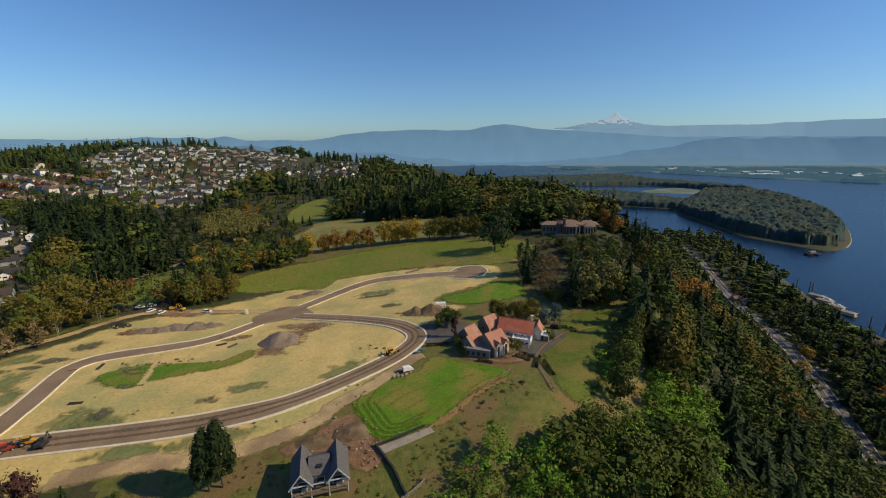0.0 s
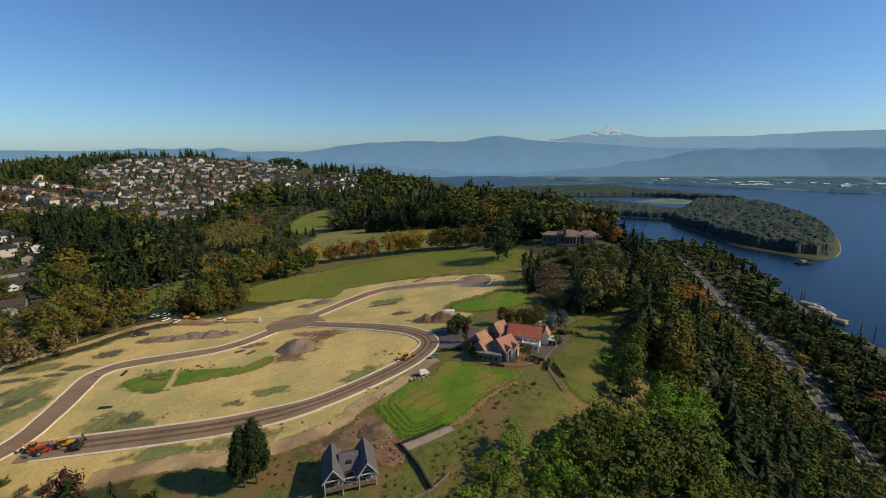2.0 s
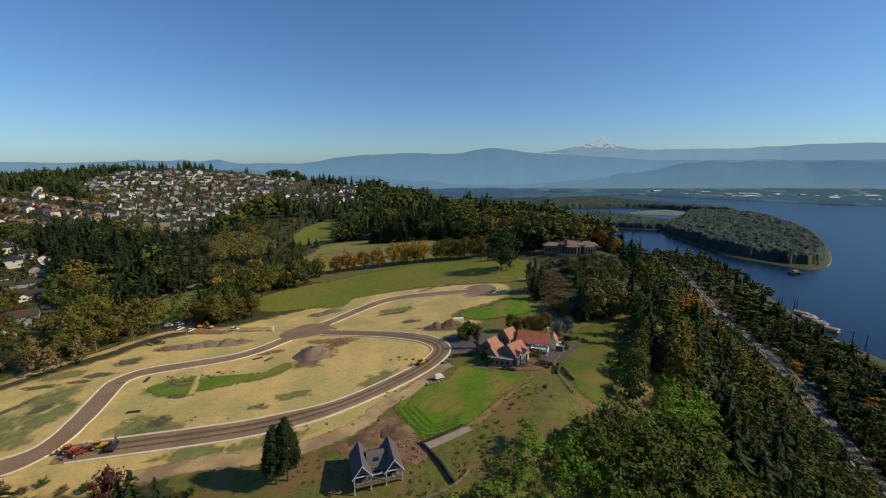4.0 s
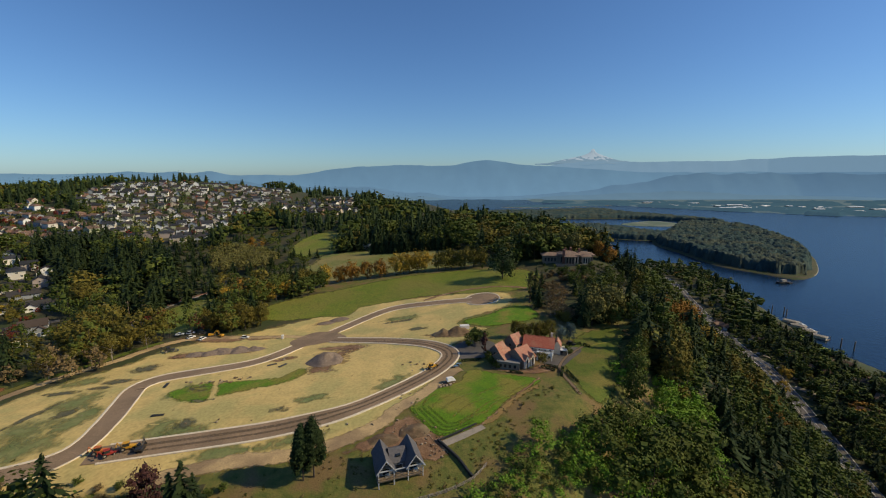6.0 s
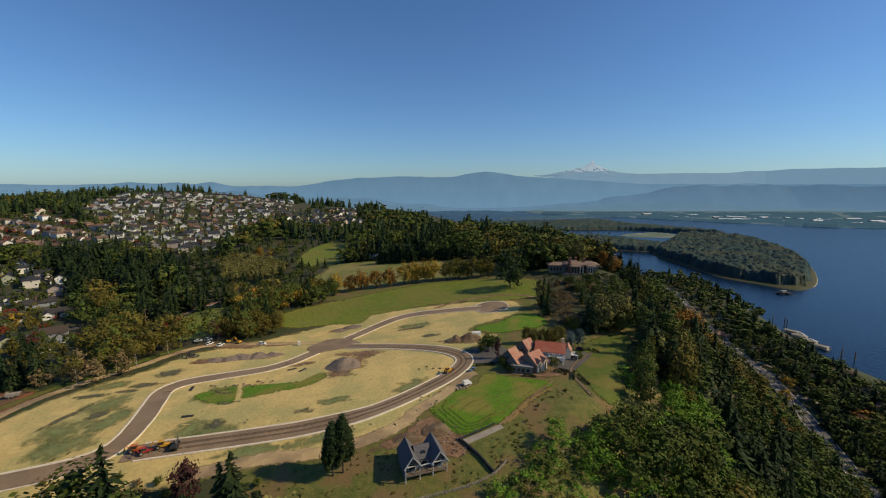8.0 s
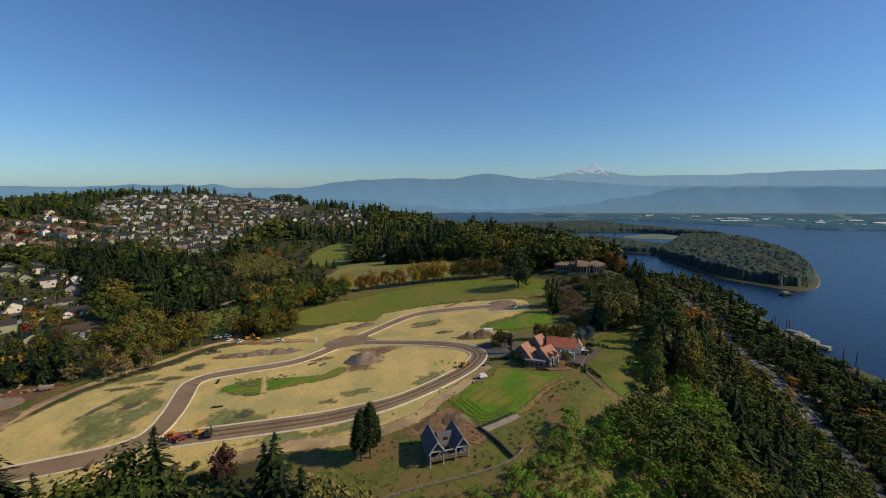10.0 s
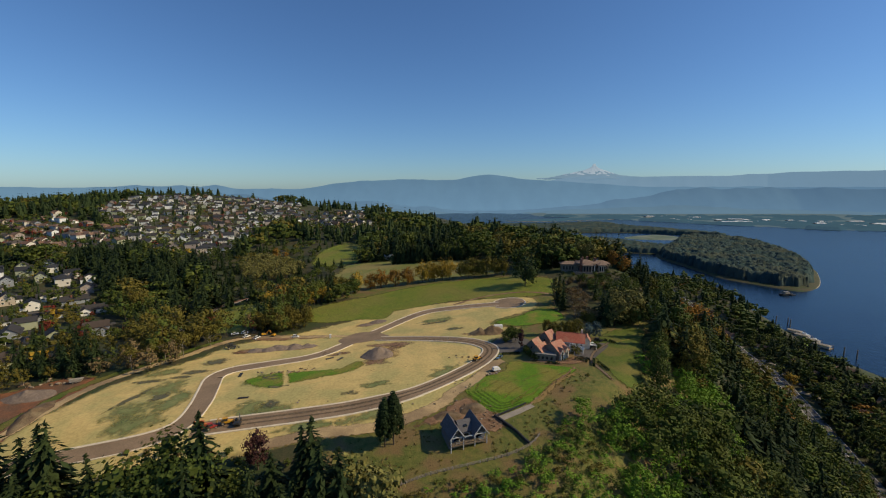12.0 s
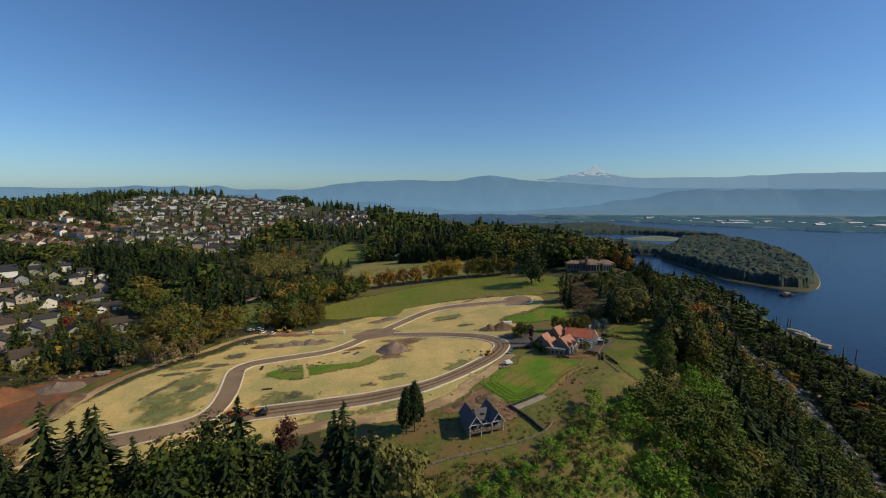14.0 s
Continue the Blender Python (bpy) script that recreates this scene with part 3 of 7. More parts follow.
patch("straw_field", TAN, 0.10, M["tan"], "building plots under straw-coloured mulch", "field", 4.0, rag=0.8, fade=5.0)
patch("hay_field", FIELD, 0.13, M["field"], "long green mown field", "field", 5.0, rag=0.5, fade=4.0)
patch("lawn", LAWN1, 0.18, M["lawn"], "bright green lawn with mowing arcs", "lawn", 2.0, rag=0.25, fade=1.2)
patch("lawn", LAWN2, 0.2, M["lawn"], "bright green lawn beside the straw field", "lawn", 4.0, rag=0.3)
patch("lawn", LAWN3, 0.14, M["lawndull"], "green lawn sloping towards the wood", "lawn", 4.0, rag=0.4)
patch("lawn", STRIP1, 0.2, M["lawn"], "narrow strip of sown green grass", "grass strip", 2.0, rag=0.5, fade=3.0)
patch("lawn", STRIP2, 0.2, M["lawn"], "small patch of sown green grass", "grass strip", 2.0, rag=0.5, fade=3.0)
patch("lawn", LAWNW, 0.14, M["field"], "green paddock beside the curved lane", "lawn", 5.0, rag=0.5)
patch("bare_earth", DIRT, 0.16, M["dirt"], "churned brown earth behind the grey house", "earth", 2.0, rag=0.9)
patch("bare_earth", DIRTW, 0.16, M["redsoil"], "raw reddish earth beside the works", "earth", 3.0, rag=1.2)
patch("parking_court", PARK, 0.2, M["asphalt"], "grey paved parking court", "parking", 3.0, rag=0.0)
patch("meadow", MEADOW1, 0.12, M["meadow"], "dry autumn meadow behind the tree row", "meadow", 8.0, rag=1.0, fade=8.0)
patch("meadow", MEADOW2, 0.12, M["field"], "green park meadow among trees", "meadow", 8.0, rag=1.0, fade=8.0)

ribbon("street", ROAD_A, 8.2, 0.26, M["road"], "new unpaved street in brown gravel between kerbs")
ribbon("street", ROAD_B, 7.8, 0.30, M["road"], "curved new street in brown gravel between kerbs")
ribbon("dirt_track", TRACK_D, 6.6, 0.22, M["track"], "sandy dirt track beside the plots", rag=0.35)
ribbon("grass_verge", [(x - 7.5, y - 1) for x, y in ROAD_C[4:-1]], 6.0, 0.17, M["lawndull"], "green grass verge between track and wood", category="verge", rag=0.6)
patch("junction", [(-96, 206), (-88, 222), (-78, 222), (-70, 216), (-64, 206), (-76, 199), (-88, 196)], 0.24, M["road"], "gravel junction where the new streets meet", "road", 3.0, rag=0.2)
ribbon("dirt_track", ROAD_C, 6.2, 0.22, M["track"], "sandy site access track", rag=0.5)

# ---- trees ----
def cards(c, nrm, size, rnd, long=1.0, along=None, slim=0.8):
    """Quads at the points c that face about along nrm."""
    n = len(c)
    nrm = nrm + rnd.normal(0, 0.26, (n, 3))
    nrm /= np.linalg.norm(nrm, axis=1)[:, None] + 1e-9
    t = np.cross(nrm, rnd.normal(0, 1, (n, 3))) if along is None else along + rnd.normal(0, 0.22, (n, 3))
    t /= np.linalg.norm(t, axis=1)[:, None] + 1e-9
    b = np.cross(nrm, t)
    s = (size * rnd.uniform(0.6, 1.3, n))[:, None]
    v = np.stack([c - t * s * long, c - b * s * slim + nrm * s * 0.2, c + t * s * long, c + b * s * slim - nrm * s * 0.2], 1)
    return v.reshape(-1, 3), np.arange(4 * n).reshape(-1, 4)


PUFF = np.array([(x, y, z) for z in (-1, 1) for x, y in ((-1, -1), (1, -1), (1, 1), (-1, 1))], float) / 3 ** 0.5
PUFF_F = np.array([(3, 2, 1, 0), (4, 5, 6, 7), (0, 1, 5, 4), (1, 2, 6, 5), (2, 3, 7, 6), (3, 0, 4, 7)])


def join(*pieces):
    v, f, n = [], [], 0
    for a, b in pieces:
        v.append(a), f.append(b + n)
        n += len(a)
    return np.concatenate(v), np.concatenate(f)


def rounded(v, f):
    """Faces turned outwards, and normals that follow the whole crown's form as much as each tuft's own."""
    out = np.column_stack([v[:, 0], v[:, 1], (v[:, 2] - 0.42) * 0.55 + 0.03])
    out /= np.linalg.norm(out, axis=1)[:, None] + 1e-9
    fn = np.cross(v[f[:, 2]] - v[f[:, 0]], v[f[:, 3]] - v[f[:, 1]])
    fn /= np.linalg.norm(fn, axis=1)[:, None] + 1e-9
    back = (fn * out[f].mean(1)).sum(1) < 0
    f = np.where(back[:, None], f[:, ::-1], f)
    fn[back] *= -1
    own = np.zeros_like(v)
    for k in range(4):
        np.add.at(own, f[:, k], fn)
    own /= np.linalg.norm(own, axis=1)[:, None] + 1e-9
    n = 0.62 * out + 0.38 * own + np.array([0, 0, 0.06])
    return f, n / (np.linalg.norm(n, axis=1)[:, None] + 1e-9)


def set_normals(me, n):
    me.attributes.new("custom_normal", "FLOAT_VECTOR", "POINT").data.foreach_set("vector", np.ascontiguousarray(n, np.float32).ravel())
    return me


def conifer_crown(seed, whorls, arms, tufts, width=0.17, low=0.12, core=0.5):
    """The needles of a conifer 1 high: tufts along drooping branches."""
    rnd = np.random.RandomState(seed)
    cs, ns, ss, ts = [], [], [], []
    for i in range(whorls):
        h = low + (0.97 - low) * (i / (whorls - 1)) ** 0.9
        r = width * (1 - ((h - low) / (1 - low)) ** 1.25) * rnd.uniform(0.72, 1.2) + 0.008
        k = max(3, int(arms * (0.45 + 0.55 * r / width)))
        for a in rnd.uniform(0, math.tau) + np.arange(k) * math.tau / k + rnd.normal(0, 0.22, k):
            reach = r * rnd.uniform(0.6, 1.18)
            for f in (np.arange(tufts) + 0.7) / tufts:
                d = np.array([math.cos(a), math.sin(a), 0])
                cs.append(d * reach * f + np.array([0, 0, h - 0.34 * reach * f * f + rnd.normal(0, 0.006)]))
                ns.append(d * 0.7 + np.array([0, 0, 0.8]))
                ts.append(d + np.array([0, 0, -0.55 * f - 0.1]))
                ss.append(reach * 0.5 / tufts ** 0.6 + 0.01)
    top = np.array([[0, 0, 0.96], [0, 0, 0.985]])
    body = cards(np.concatenate([cs, top]), np.concatenate([ns, [[1, 0, 0.2], [0, 1, 0.2]]]), np.concatenate([ss, [0.02, 0.016]]), rnd, 1.25, np.concatenate([ts, [[0, 0, 1], [0, 0, 1]]]), 0.55)
    if core <= 0:
        return body
    a = np.arange(6) * math.tau / 6
    hull = np.concatenate([np.column_stack([np.cos(a + t) * r, np.sin(a + t) * r, np.full(6, z)]) for r, z, t in ((width * core, low + 0.02, 0), (width * core * 0.62, 0.45, 0.4), (0.01, 0.82, 0.1))])
    cf = np.array([(k * 6 + i, k * 6 + (i + 1) % 6, k * 6 + 6 + (i + 1) % 6, k * 6 + 6 + i) for k in range(2) for i in range(6)])
    return join(body, (hull, cf))


def leafy_crown(seed, clumps, leaves, size, wide=0.34, low=0.28, tall=0.0, core=0.95, taper=0.0):
    """The leaves of a broad-leaved tree 1 high: clumps of uneven size round the ends of its limbs."""
    rnd = np.random.RandomState(seed)
    mid = (1 + low) / 2
    cs, ns, ss, puffs = [], [], [], []
    for i in range(clumps):
        d = rnd.normal(0, 1, 3)
        d[2] = d[2] * 0.8 + 0.25
        d /= np.linalg.norm(d)
        k = rnd.uniform(0.45, 0.92)
        c = np.array([d[0] * wide * k, d[1] * wide * k, mid + d[2] * (1 - low) / 2 * k * 0.95])
        c[:2] *= 1 - taper * max(0.0, (c[2] - 0.3) / 0.7) ** 1.4
        r = wide * rnd.uniform(0.26, 0.48)
        u = rnd.normal(0, 1, (leaves, 3))
        u /= np.linalg.norm(u, axis=1)[:, None]
        u[:, 2] = u[:, 2] * 0.75 + 0.12
        q = PUFF * r * core * rnd.uniform(0.75, 1.15, (8, 1)) * np.array([1, 1, 0.8 + tall])
        w = rnd.uniform(0, 1.5)
        q = np.column_stack([q[:, 0] * math.cos(w) - q[:, 1] * math.sin(w), q[:, 0] * math.sin(w) + q[:, 1] * math.cos(w), q[:, 2]])
        puffs.append((q + c, PUFF_F))
        cs.append(c + u * r * rnd.uniform(0.7, 1.08, (leaves, 1)) * np.array([1, 1, 1 + tall]))
        ns.append(u + d * 0.5)
        ss.append(np.full(leaves, size))
    leaves_ = cards(np.concatenate(cs), np.concatenate(ns), np.concatenate(ss), rnd)
    return join(leaves_, *puffs) if core else leaves_


def trunk_mesh(name, seed, mat, high=0.9, r=0.014, limbs=0):
    rnd = np.random.RandomState(seed)
    bms = [rod((0, 0, -0.02), (rnd.normal(0, 0.005), rnd.normal(0, 0.005), high), r, r * 0.2, 7)]
    for k in range(limbs):
        a, h = rnd.uniform(0, math.tau), rnd.uniform(0.22, 0.55)
        bms.append(rod((0, 0, h), (0.24 * math.cos(a), 0.24 * math.sin(a), h + rnd.uniform(0.14, 0.3)), r * 0.5, r * 0.14, 5))
    bm = merged(*bms)
    me = bpy.data.meshes.new(name)
    bm.to_mesh(me)
    bm.free()
    me.materials.append(mat)
    return me


TRUNK = dict(conifer=trunk_mesh("conifer_trunk", 3, M["bark"]), leafy=trunk_mesh("leafy_trunk", 4, M["bark"], 0.66, 0.02, 7), pale=trunk_mesh("pale_trunk", 5, M["palebark"], 0.75, 0.012, 6))
CROWNS = {}


def crown(shape, leaf, k):
    """One of a few crowns of that shape in that leaf, made once."""
    if (shape, leaf, k) not in CROWNS:
        if shape == "conifer":
            v, f = conifer_crown(10 + k, 30, 11, 4, 0.17 + 0.03 * (k % 3), 0.03, 0.3)
        elif shape == "poplar":
            v, f = leafy_crown(20 + k, 30, 24, 0.024, 0.11, 0.0, 0.6, 0.8)
        elif shape == "round":
            v, f = leafy_crown(35 + k, 50, 26, 0.025, 0.40, -0.06, 0, 0.38)
        elif shape == "column":
            v, f = leafy_crown(25 + k, 120, 44, 0.0115, 0.165, -0.03, 0.4, 0.7, 0.74)
        elif shape == "thin":
            v, f = leafy_crown(30 + k, 22, 26, 0.022, 0.26, 0.22, core=0)
        else:
            v, f = leafy_crown(40 + k, 30, 30, 0.028, 0.35 + 0.04 * (k % 3), -0.04, 0, 0.45)
        f, n = rounded(v, f)
        CROWNS[shape, leaf, k] = set_normals(mesh(shape + "_crown", v, f, LEAF[leaf]), n)
    return CROWNS[shape, leaf, k]


TREE_RND = random.Random(5)


def tree(x, y, high, shape, leaf, label, wide=1.0, group="", sink=0.2):
    t = thing({"conifer": "conifer_tree", "column": "conifer_tree", "poplar": "poplar_tree"}.get(shape, "broadleaf_tree"), pose(x, y, float(height(x, y)) - sink, 0, 0, TREE_RND.uniform(0, 360)), label, "tree", group)
    t.scale = (high * wide, high * wide, high)
    part("trunk", TRUNK["conifer" if shape in ("conifer", "column") else "pale" if shape == "thin" else "leafy"], None, t)
    part("crown", crown(shape, leaf, TREE_RND.randrange(3)), None, t)
    return t


def scatter(x0, x1, y0, y1, gap, seed):
    rnd = np.random.RandomState(seed)
    a, b = np.meshgrid(np.arange(x0, x1, gap), np.arange(y0, y1, gap))
    return a.ravel() + rnd.uniform(-0.48, 0.48, a.size) * gap, b.ravel() + rnd.uniform(-0.48, 0.48, a.size) * gap


def wood(name, x, y, high, protos, leaf, label, seed, wide=1.0, category="woodland", bark=True):
    """Many trees as one mass: each a turned and scaled copy of one of the crowns in protos, with its stem."""
    if not len(x):
        return
    rnd = np.random.RandomState(seed)
    V, F, I, N, base = [], [], [], [], 0
    z = height(x, y)
    pick = rnd.randint(0, len(protos), len(x))
    for k, (pv, pf) in enumerate(protos):
        s = np.where(pick == k)[0]
        if not len(s):
            continue
        pf, pn = rounded(pv, pf)
        a = rnd.uniform(0, math.tau, len(s))
        w = high[s] * wide * rnd.uniform(0.85, 1.2, len(s))
        c, n = np.cos(a), np.sin(a)
        q = np.stack([(pv[None, :, 0] * c[:, None] - pv[None, :, 1] * n[:, None]) * w[:, None] + x[s, None],
                      (pv[None, :, 0] * n[:, None] + pv[None, :, 1] * c[:, None]) * w[:, None] + y[s, None],
                      pv[None, :, 2] * high[s, None] + z[s, None] - 0.3], -1)
        V.append(q.reshape(-1, 3))
        N.append(np.stack([pn[None, :, 0] * c[:, None] - pn[None, :, 1] * n[:, None], pn[None, :, 0] * n[:, None] + pn[None, :, 1] * c[:, None], np.repeat(pn[None, :, 2], len(s), 0)], -1).reshape(-1, 3))
        F.append((pf[None] + (np.arange(len(s)) * len(pv))[:, None, None]).reshape(-1, 4) + base)
        I.append(np.zeros(len(s) * len(pf), int))
        base += len(s) * len(pv)
    if bark:
        n = len(x)
        r = high * 0.012
        ang = np.arange(3) * math.tau / 3
        lo = np.stack([x[:, None] + r[:, None] * np.cos(ang), y[:, None] + r[:, None] * np.sin(ang), np.repeat((z - 0.8)[:, None], 3, 1)], -1)
        hi = np.stack([x[:, None] + 0.3 * r[:, None] * np.cos(ang), y[:, None] + 0.3 * r[:, None] * np.sin(ang), np.repeat((z + high * 0.8)[:, None], 3, 1)], -1)
        V.append(np.concatenate([lo, hi], 1).reshape(-1, 3))
        N.append(np.tile(np.column_stack([np.cos(ang), np.sin(ang), 0 * ang]), (2 * n, 1)))
        o = (np.arange(n) * 6)[:, None]
        F.append(np.concatenate([np.concatenate([o + i, o + (i + 1) % 3, o + 3 + (i + 1) % 3, o + 3 + i], 1) for i in range(3)]) + base)
        I.append(np.ones(3 * n, int))
    stuff(name, set_normals(mesh(name, np.concatenate(V), np.concatenate(F), [LEAF[leaf], M["bark"]], np.concatenate(I)), np.concatenate(N)), label, category)


CON_FINE = [conifer_crown(50 + k, 25, 9, 4, 0.17 + 0.03 * k, 0.03, 0.3) for k in range(3)]
CON_MID = [conifer_crown(60 + k, 15, 7, 2, 0.19 + 0.03 * k, 0.03, 0.45) for k in range(3)]
CON_FAR = [conifer_crown(70 + k, 6, 5, 1, 0.24, 0.0, 0.5) for k in range(3)]
LEAF_CLOSE = [leafy_crown(73 + k, 28, 60, 0.0165, 0.32 + 0.04 * k, 0.0, 0, 0.28) for k in range(3)]
LEAF_FINE = [leafy_crown(76 + k, 24, 38, 0.020, 0.36 + 0.04 * k, 0.0, 0, 0.4) for k in range(3)]
LEAF_NEAR = [leafy_crown(78 + k, 16, 21, 0.028, 0.35 + 0.04 * k, 0.0, 0, 0.45) for k in range(3)]
LEAF_MID = [leafy_crown(80 + k, 12, 12, 0.042, 0.36 + 0.04 * k, 0.0, 0, 0.55) for k in range(3)]
LEAF_FAR = [leafy_crown(90 + k, 6, 4, 0.095, 0.40, -0.05, 0, 0.95) for k in range(3)]
SHRUB = [leafy_crown(95 + k, 9, 20, 0.046, 0.5, -0.1, 0, 0.35) for k in range(3)]
LOW_SLOPE = [(-56, 20), (-56, 70), (-8, 76), (6, 88), (16, 98), (30, 88), (24, 20)]

BROWN = [(54, 198), (54, 228), (60, 252), (72, 268), (84, 250), (70, 205), (64, 198)]
RIM = [(18, 104), (35, 114), (46, 122), (64, 133), (82, 158), (103, 184), (112, 180), (92, 152), (72, 124), (52, 112), (40, 104), (24, 96)]
ROW = [(-135, 315), (-110, 345), (-60, 356), (0, 356), (40, 348), (52, 330), (38, 328), (0, 337), (-60, 326), (-100, 312)]
CON_W = [(-513, 491), (-529, 620), (-434, 752), (-332, 583), (-290, 441), (-296, 371), (-235, 300), (-233, 260), (-327, 368), (-395, 391)]
WILLOW = [(-293, 505), (-277, 543), (-201, 477), (-193, 415), (-250, 418)]
FIELD_HEAD = [(-134, 226), (-128, 252), (-92, 258), (-64, 268), (-78, 240), (-110, 226)]
SHORE = [(470, 400), (492, 500), (515, 620), (565, 650), (562, 560), (545, 480), (515, 400)]
HOLLOW = [(-235, 330), (-150, 318), (-118, 345), (-130, 480), (-190, 660), (-310, 660), (-310, 450)]
LAWN_RIM = [(46, 114), (40, 124), (60, 136), (64, 132), (56, 118)]
CLEAR = [LAWN_RIM, FIELD_HEAD, SHORE, BROWN, RIM, ROW, WILLOW, TERRACE, LOW_SLOPE, TAN, FIELD, LAWN1, LAWN2, LAWN3, LAWNW, PARK, MEADOW1, MEADOW2, SLOPE_GRASS, VILLA, MANSION, DIRTW]


def beside(x, y, pts, d):
    """True within d metres of a line."""
    line = spline(pts, 4.0)
    near = np.zeros(len(x), bool)
    for a, b in line:
        near |= (x - a) ** 2 + (y - b) ** 2 < d * d
    return near


HWY = [(262, 150), (300.7, 236.5), (324.7, 290.2), (352.4, 355.1), (378, 422), (391, 485), (415, 577), (455, 700), (488, 800), (505, 880)]
LANE = [(-214, 236), (-222, 262), (-225, 290), (-221, 315), (-208, 338), (-190, 356)]


def bluff_edge(y):
    return 14 + 0.80 * np.clip(y - 90, -40, 110) + 0.18 * np.clip(y - 200, 0, 190) + 0.03 * np.clip(y - 390, 0, 900) - 60 * smooth(900, 1700, y)


def fbm(x, y, size, seed=0.0):
    return np.array([noise.noise((a / size, b / size, seed)) for a, b in zip(x, y)])


def plant(x0, x1, y0, y1, gap, seed, protos_c, protos_l, tag):
    """Fill the land with woods outside the clearings, kind by kind."""
    x, y = scatter(x0, x1, y0, y1, gap, seed)
    keep = np.abs(x + 5) < 1.12 * (y + 62) + 70
    for c in CLEAR:
        keep &= ~inside(x, y, c)
    h0 = height(x, y)
    keep &= (h0 < -70) | (~((x > -30) & (y > 780)) & ~((x > 80) & (y > 620)) & ~((x > -200) & (y > 1000)))
    keep &= ~((x > -190) & (x < -46) & (y > 62) & (y < 96))
    keep &= (h0 > RIVER + 3) & (y > 36 - 1.05 * np.minimum(h0 + 15, 0))
    x, y = x[keep], y[keep]
    keep = ~beside(x, y, LANE, 6) & ~beside(x, y, ROAD_C, 6) & ~beside(x, y, TRACK_D, 5) & ~beside(x, y, HWY, 8)
    x, y = x[keep], y[keep]
    rnd = np.random.RandomState(seed + 1)
    u, n1, n2 = rnd.uniform(0, 1, len(x)), fbm(x, y, 46.0), fbm(x, y, 120.0, 4.0)
    hood = np.zeros(len(x), bool)
    skirt = np.zeros(len(x), bool)     # the wood steps down to young trees below the quarters
    for q in (HOOD_S, HOOD_L, HOOD_N, HOOD_M):
        hood |= inside(x, y, q)
        skirt |= inside((x + 15) / 0.87 - 15, (y + 30) / 0.87 - 30, q)
    keep = (~hood | (rnd.uniform(0, 1, len(x)) < 0.34)) & ~((y > 1120) & (x < -260) & (x > -1000) & (n2 < 0.0))
    x, y, u, n1, n2, hood, skirt = (v[keep] for v in (x, y, u, n1, n2, hood, skirt))
    e = x - bluff_edge(y)
    kind = np.full(len(x), "conifer", dtype=object)
    v = 0.16 + 0.5 * u + 1.1 * n1 + 0.9 * n2 - 0.42 * inside(x, y, CON_W) - 0.5 * (y > 1000)
    kind[v > 0.36] = "green"
    kind[v > 0.86] = "olive"
    kind[v > 1.3] = "yellow"
    kind[v > 1.42] = "orange"
    east = e > -6
    kind[east] = "conifer"
    v = v + 0.22 * ((y > 185) & (e < 110))
    kind[east & (v > 0.60)] = "green"
    kind[east & (v > 0.98)] = "olive"
    kind[east & (v > 1.22) & (y > 170)] = "orange"
    kind[(e > 95) & (kind == "conifer") & (u > 0.5) & (x > 0)] = "green"
    fresh = east & (e < 66) & (y < 150) & (v > -0.35 + 0.012 * np.clip(e, 0, 70))
    kind[fresh] = "bright"
    kind[fresh & (v > 1.0)] = "green"
    west = (x < -150) & (y < 235)
    kind[west & (v > 0.1)] = "brown"
    kind[west & (v > 0.5)] = "olive"
    kind[west & (v > 0.8)] = "green"
    kind[west & (v > 1.0)] = "olive"
    low = (y < 62) & (x < -40)
    kind[low] = "conifer"
    kind[low & (v > 0.42)] = "green"
    kind[low & (v > 0.95)] = "olive"
    kind[hood & (u > 0.93)] = "red"
    size = dict(conifer=23, green=20, bright=12, olive=19, yellow=14, orange=16, red=8, brown=14)
    words = dict(conifer="dense dark green conifers in a mixed wood", green="green broad-leaved trees turning towards autumn", bright="fresh green thicket on the bluff", olive="olive and ochre autumn trees", yellow="yellow autumn trees", orange="orange autumn trees", red="red maples among houses", brown="half-bare brown trees at the wood's edge")
    for k in size:
        s = kind == k
        high = size[k] * (1 + 0.012 * max(gap - 8, 0)) * rnd.uniform(0.62, 1.22, s.sum()) * np.where(hood[s], 0.5, np.where(skirt[s], 0.52, 1.0)) * np.where((e[s] > 95) & (x[s] > 0), 0.95, 1.0) * np.where(beside(x[s], y[s], HWY, 24), 0.7, 1.0) * np.where((y[s] < 62) & (x[s] < -40), 1.5, 1.0) * np.where(inside(x[s], y[s], HOLLOW), 0.55, np.where((y[s] > 330) & (e[s] < 60), 1.22, 1.0)) * np.where((y[s] > 210) & (y[s] < 265) & (x[s] > 55) & (e[s] < 45), 0.55, 1.0)
        wood(tag, x[s], y[s], high, protos_c if k == "conifer" else protos_l, k, words[k], seed + 3, (1.3 if k == "conifer" else 1.08) * (1.2 if y0 >= 300 else 1.0))


plant(-190, -46, 38, 62, 6.8, 99, CON_FINE, LEAF_CLOSE, "wood")
plant(-320, 330, 62, 140, 9.4, 100, CON_FINE, LEAF_FINE, "wood")
plant(-46, 330, 34, 62, 9.4, 98, CON_FINE, LEAF_FINE, "wood")
plant(-700, 420, 140, 300, 9.8, 101, CON_MID, LEAF_NEAR, "wood")
plant(-900, 560, 300, 560, 14.0, 102, CON_MID, LEAF_MID, "wood")
plant(-1300, 700, 560, 960, 17.5, 103, CON_FAR, LEAF_FAR, "wood")
plant(-2000, 800, 960, 1600, 25.0, 104, CON_FAR, LEAF_FAR, "wood")


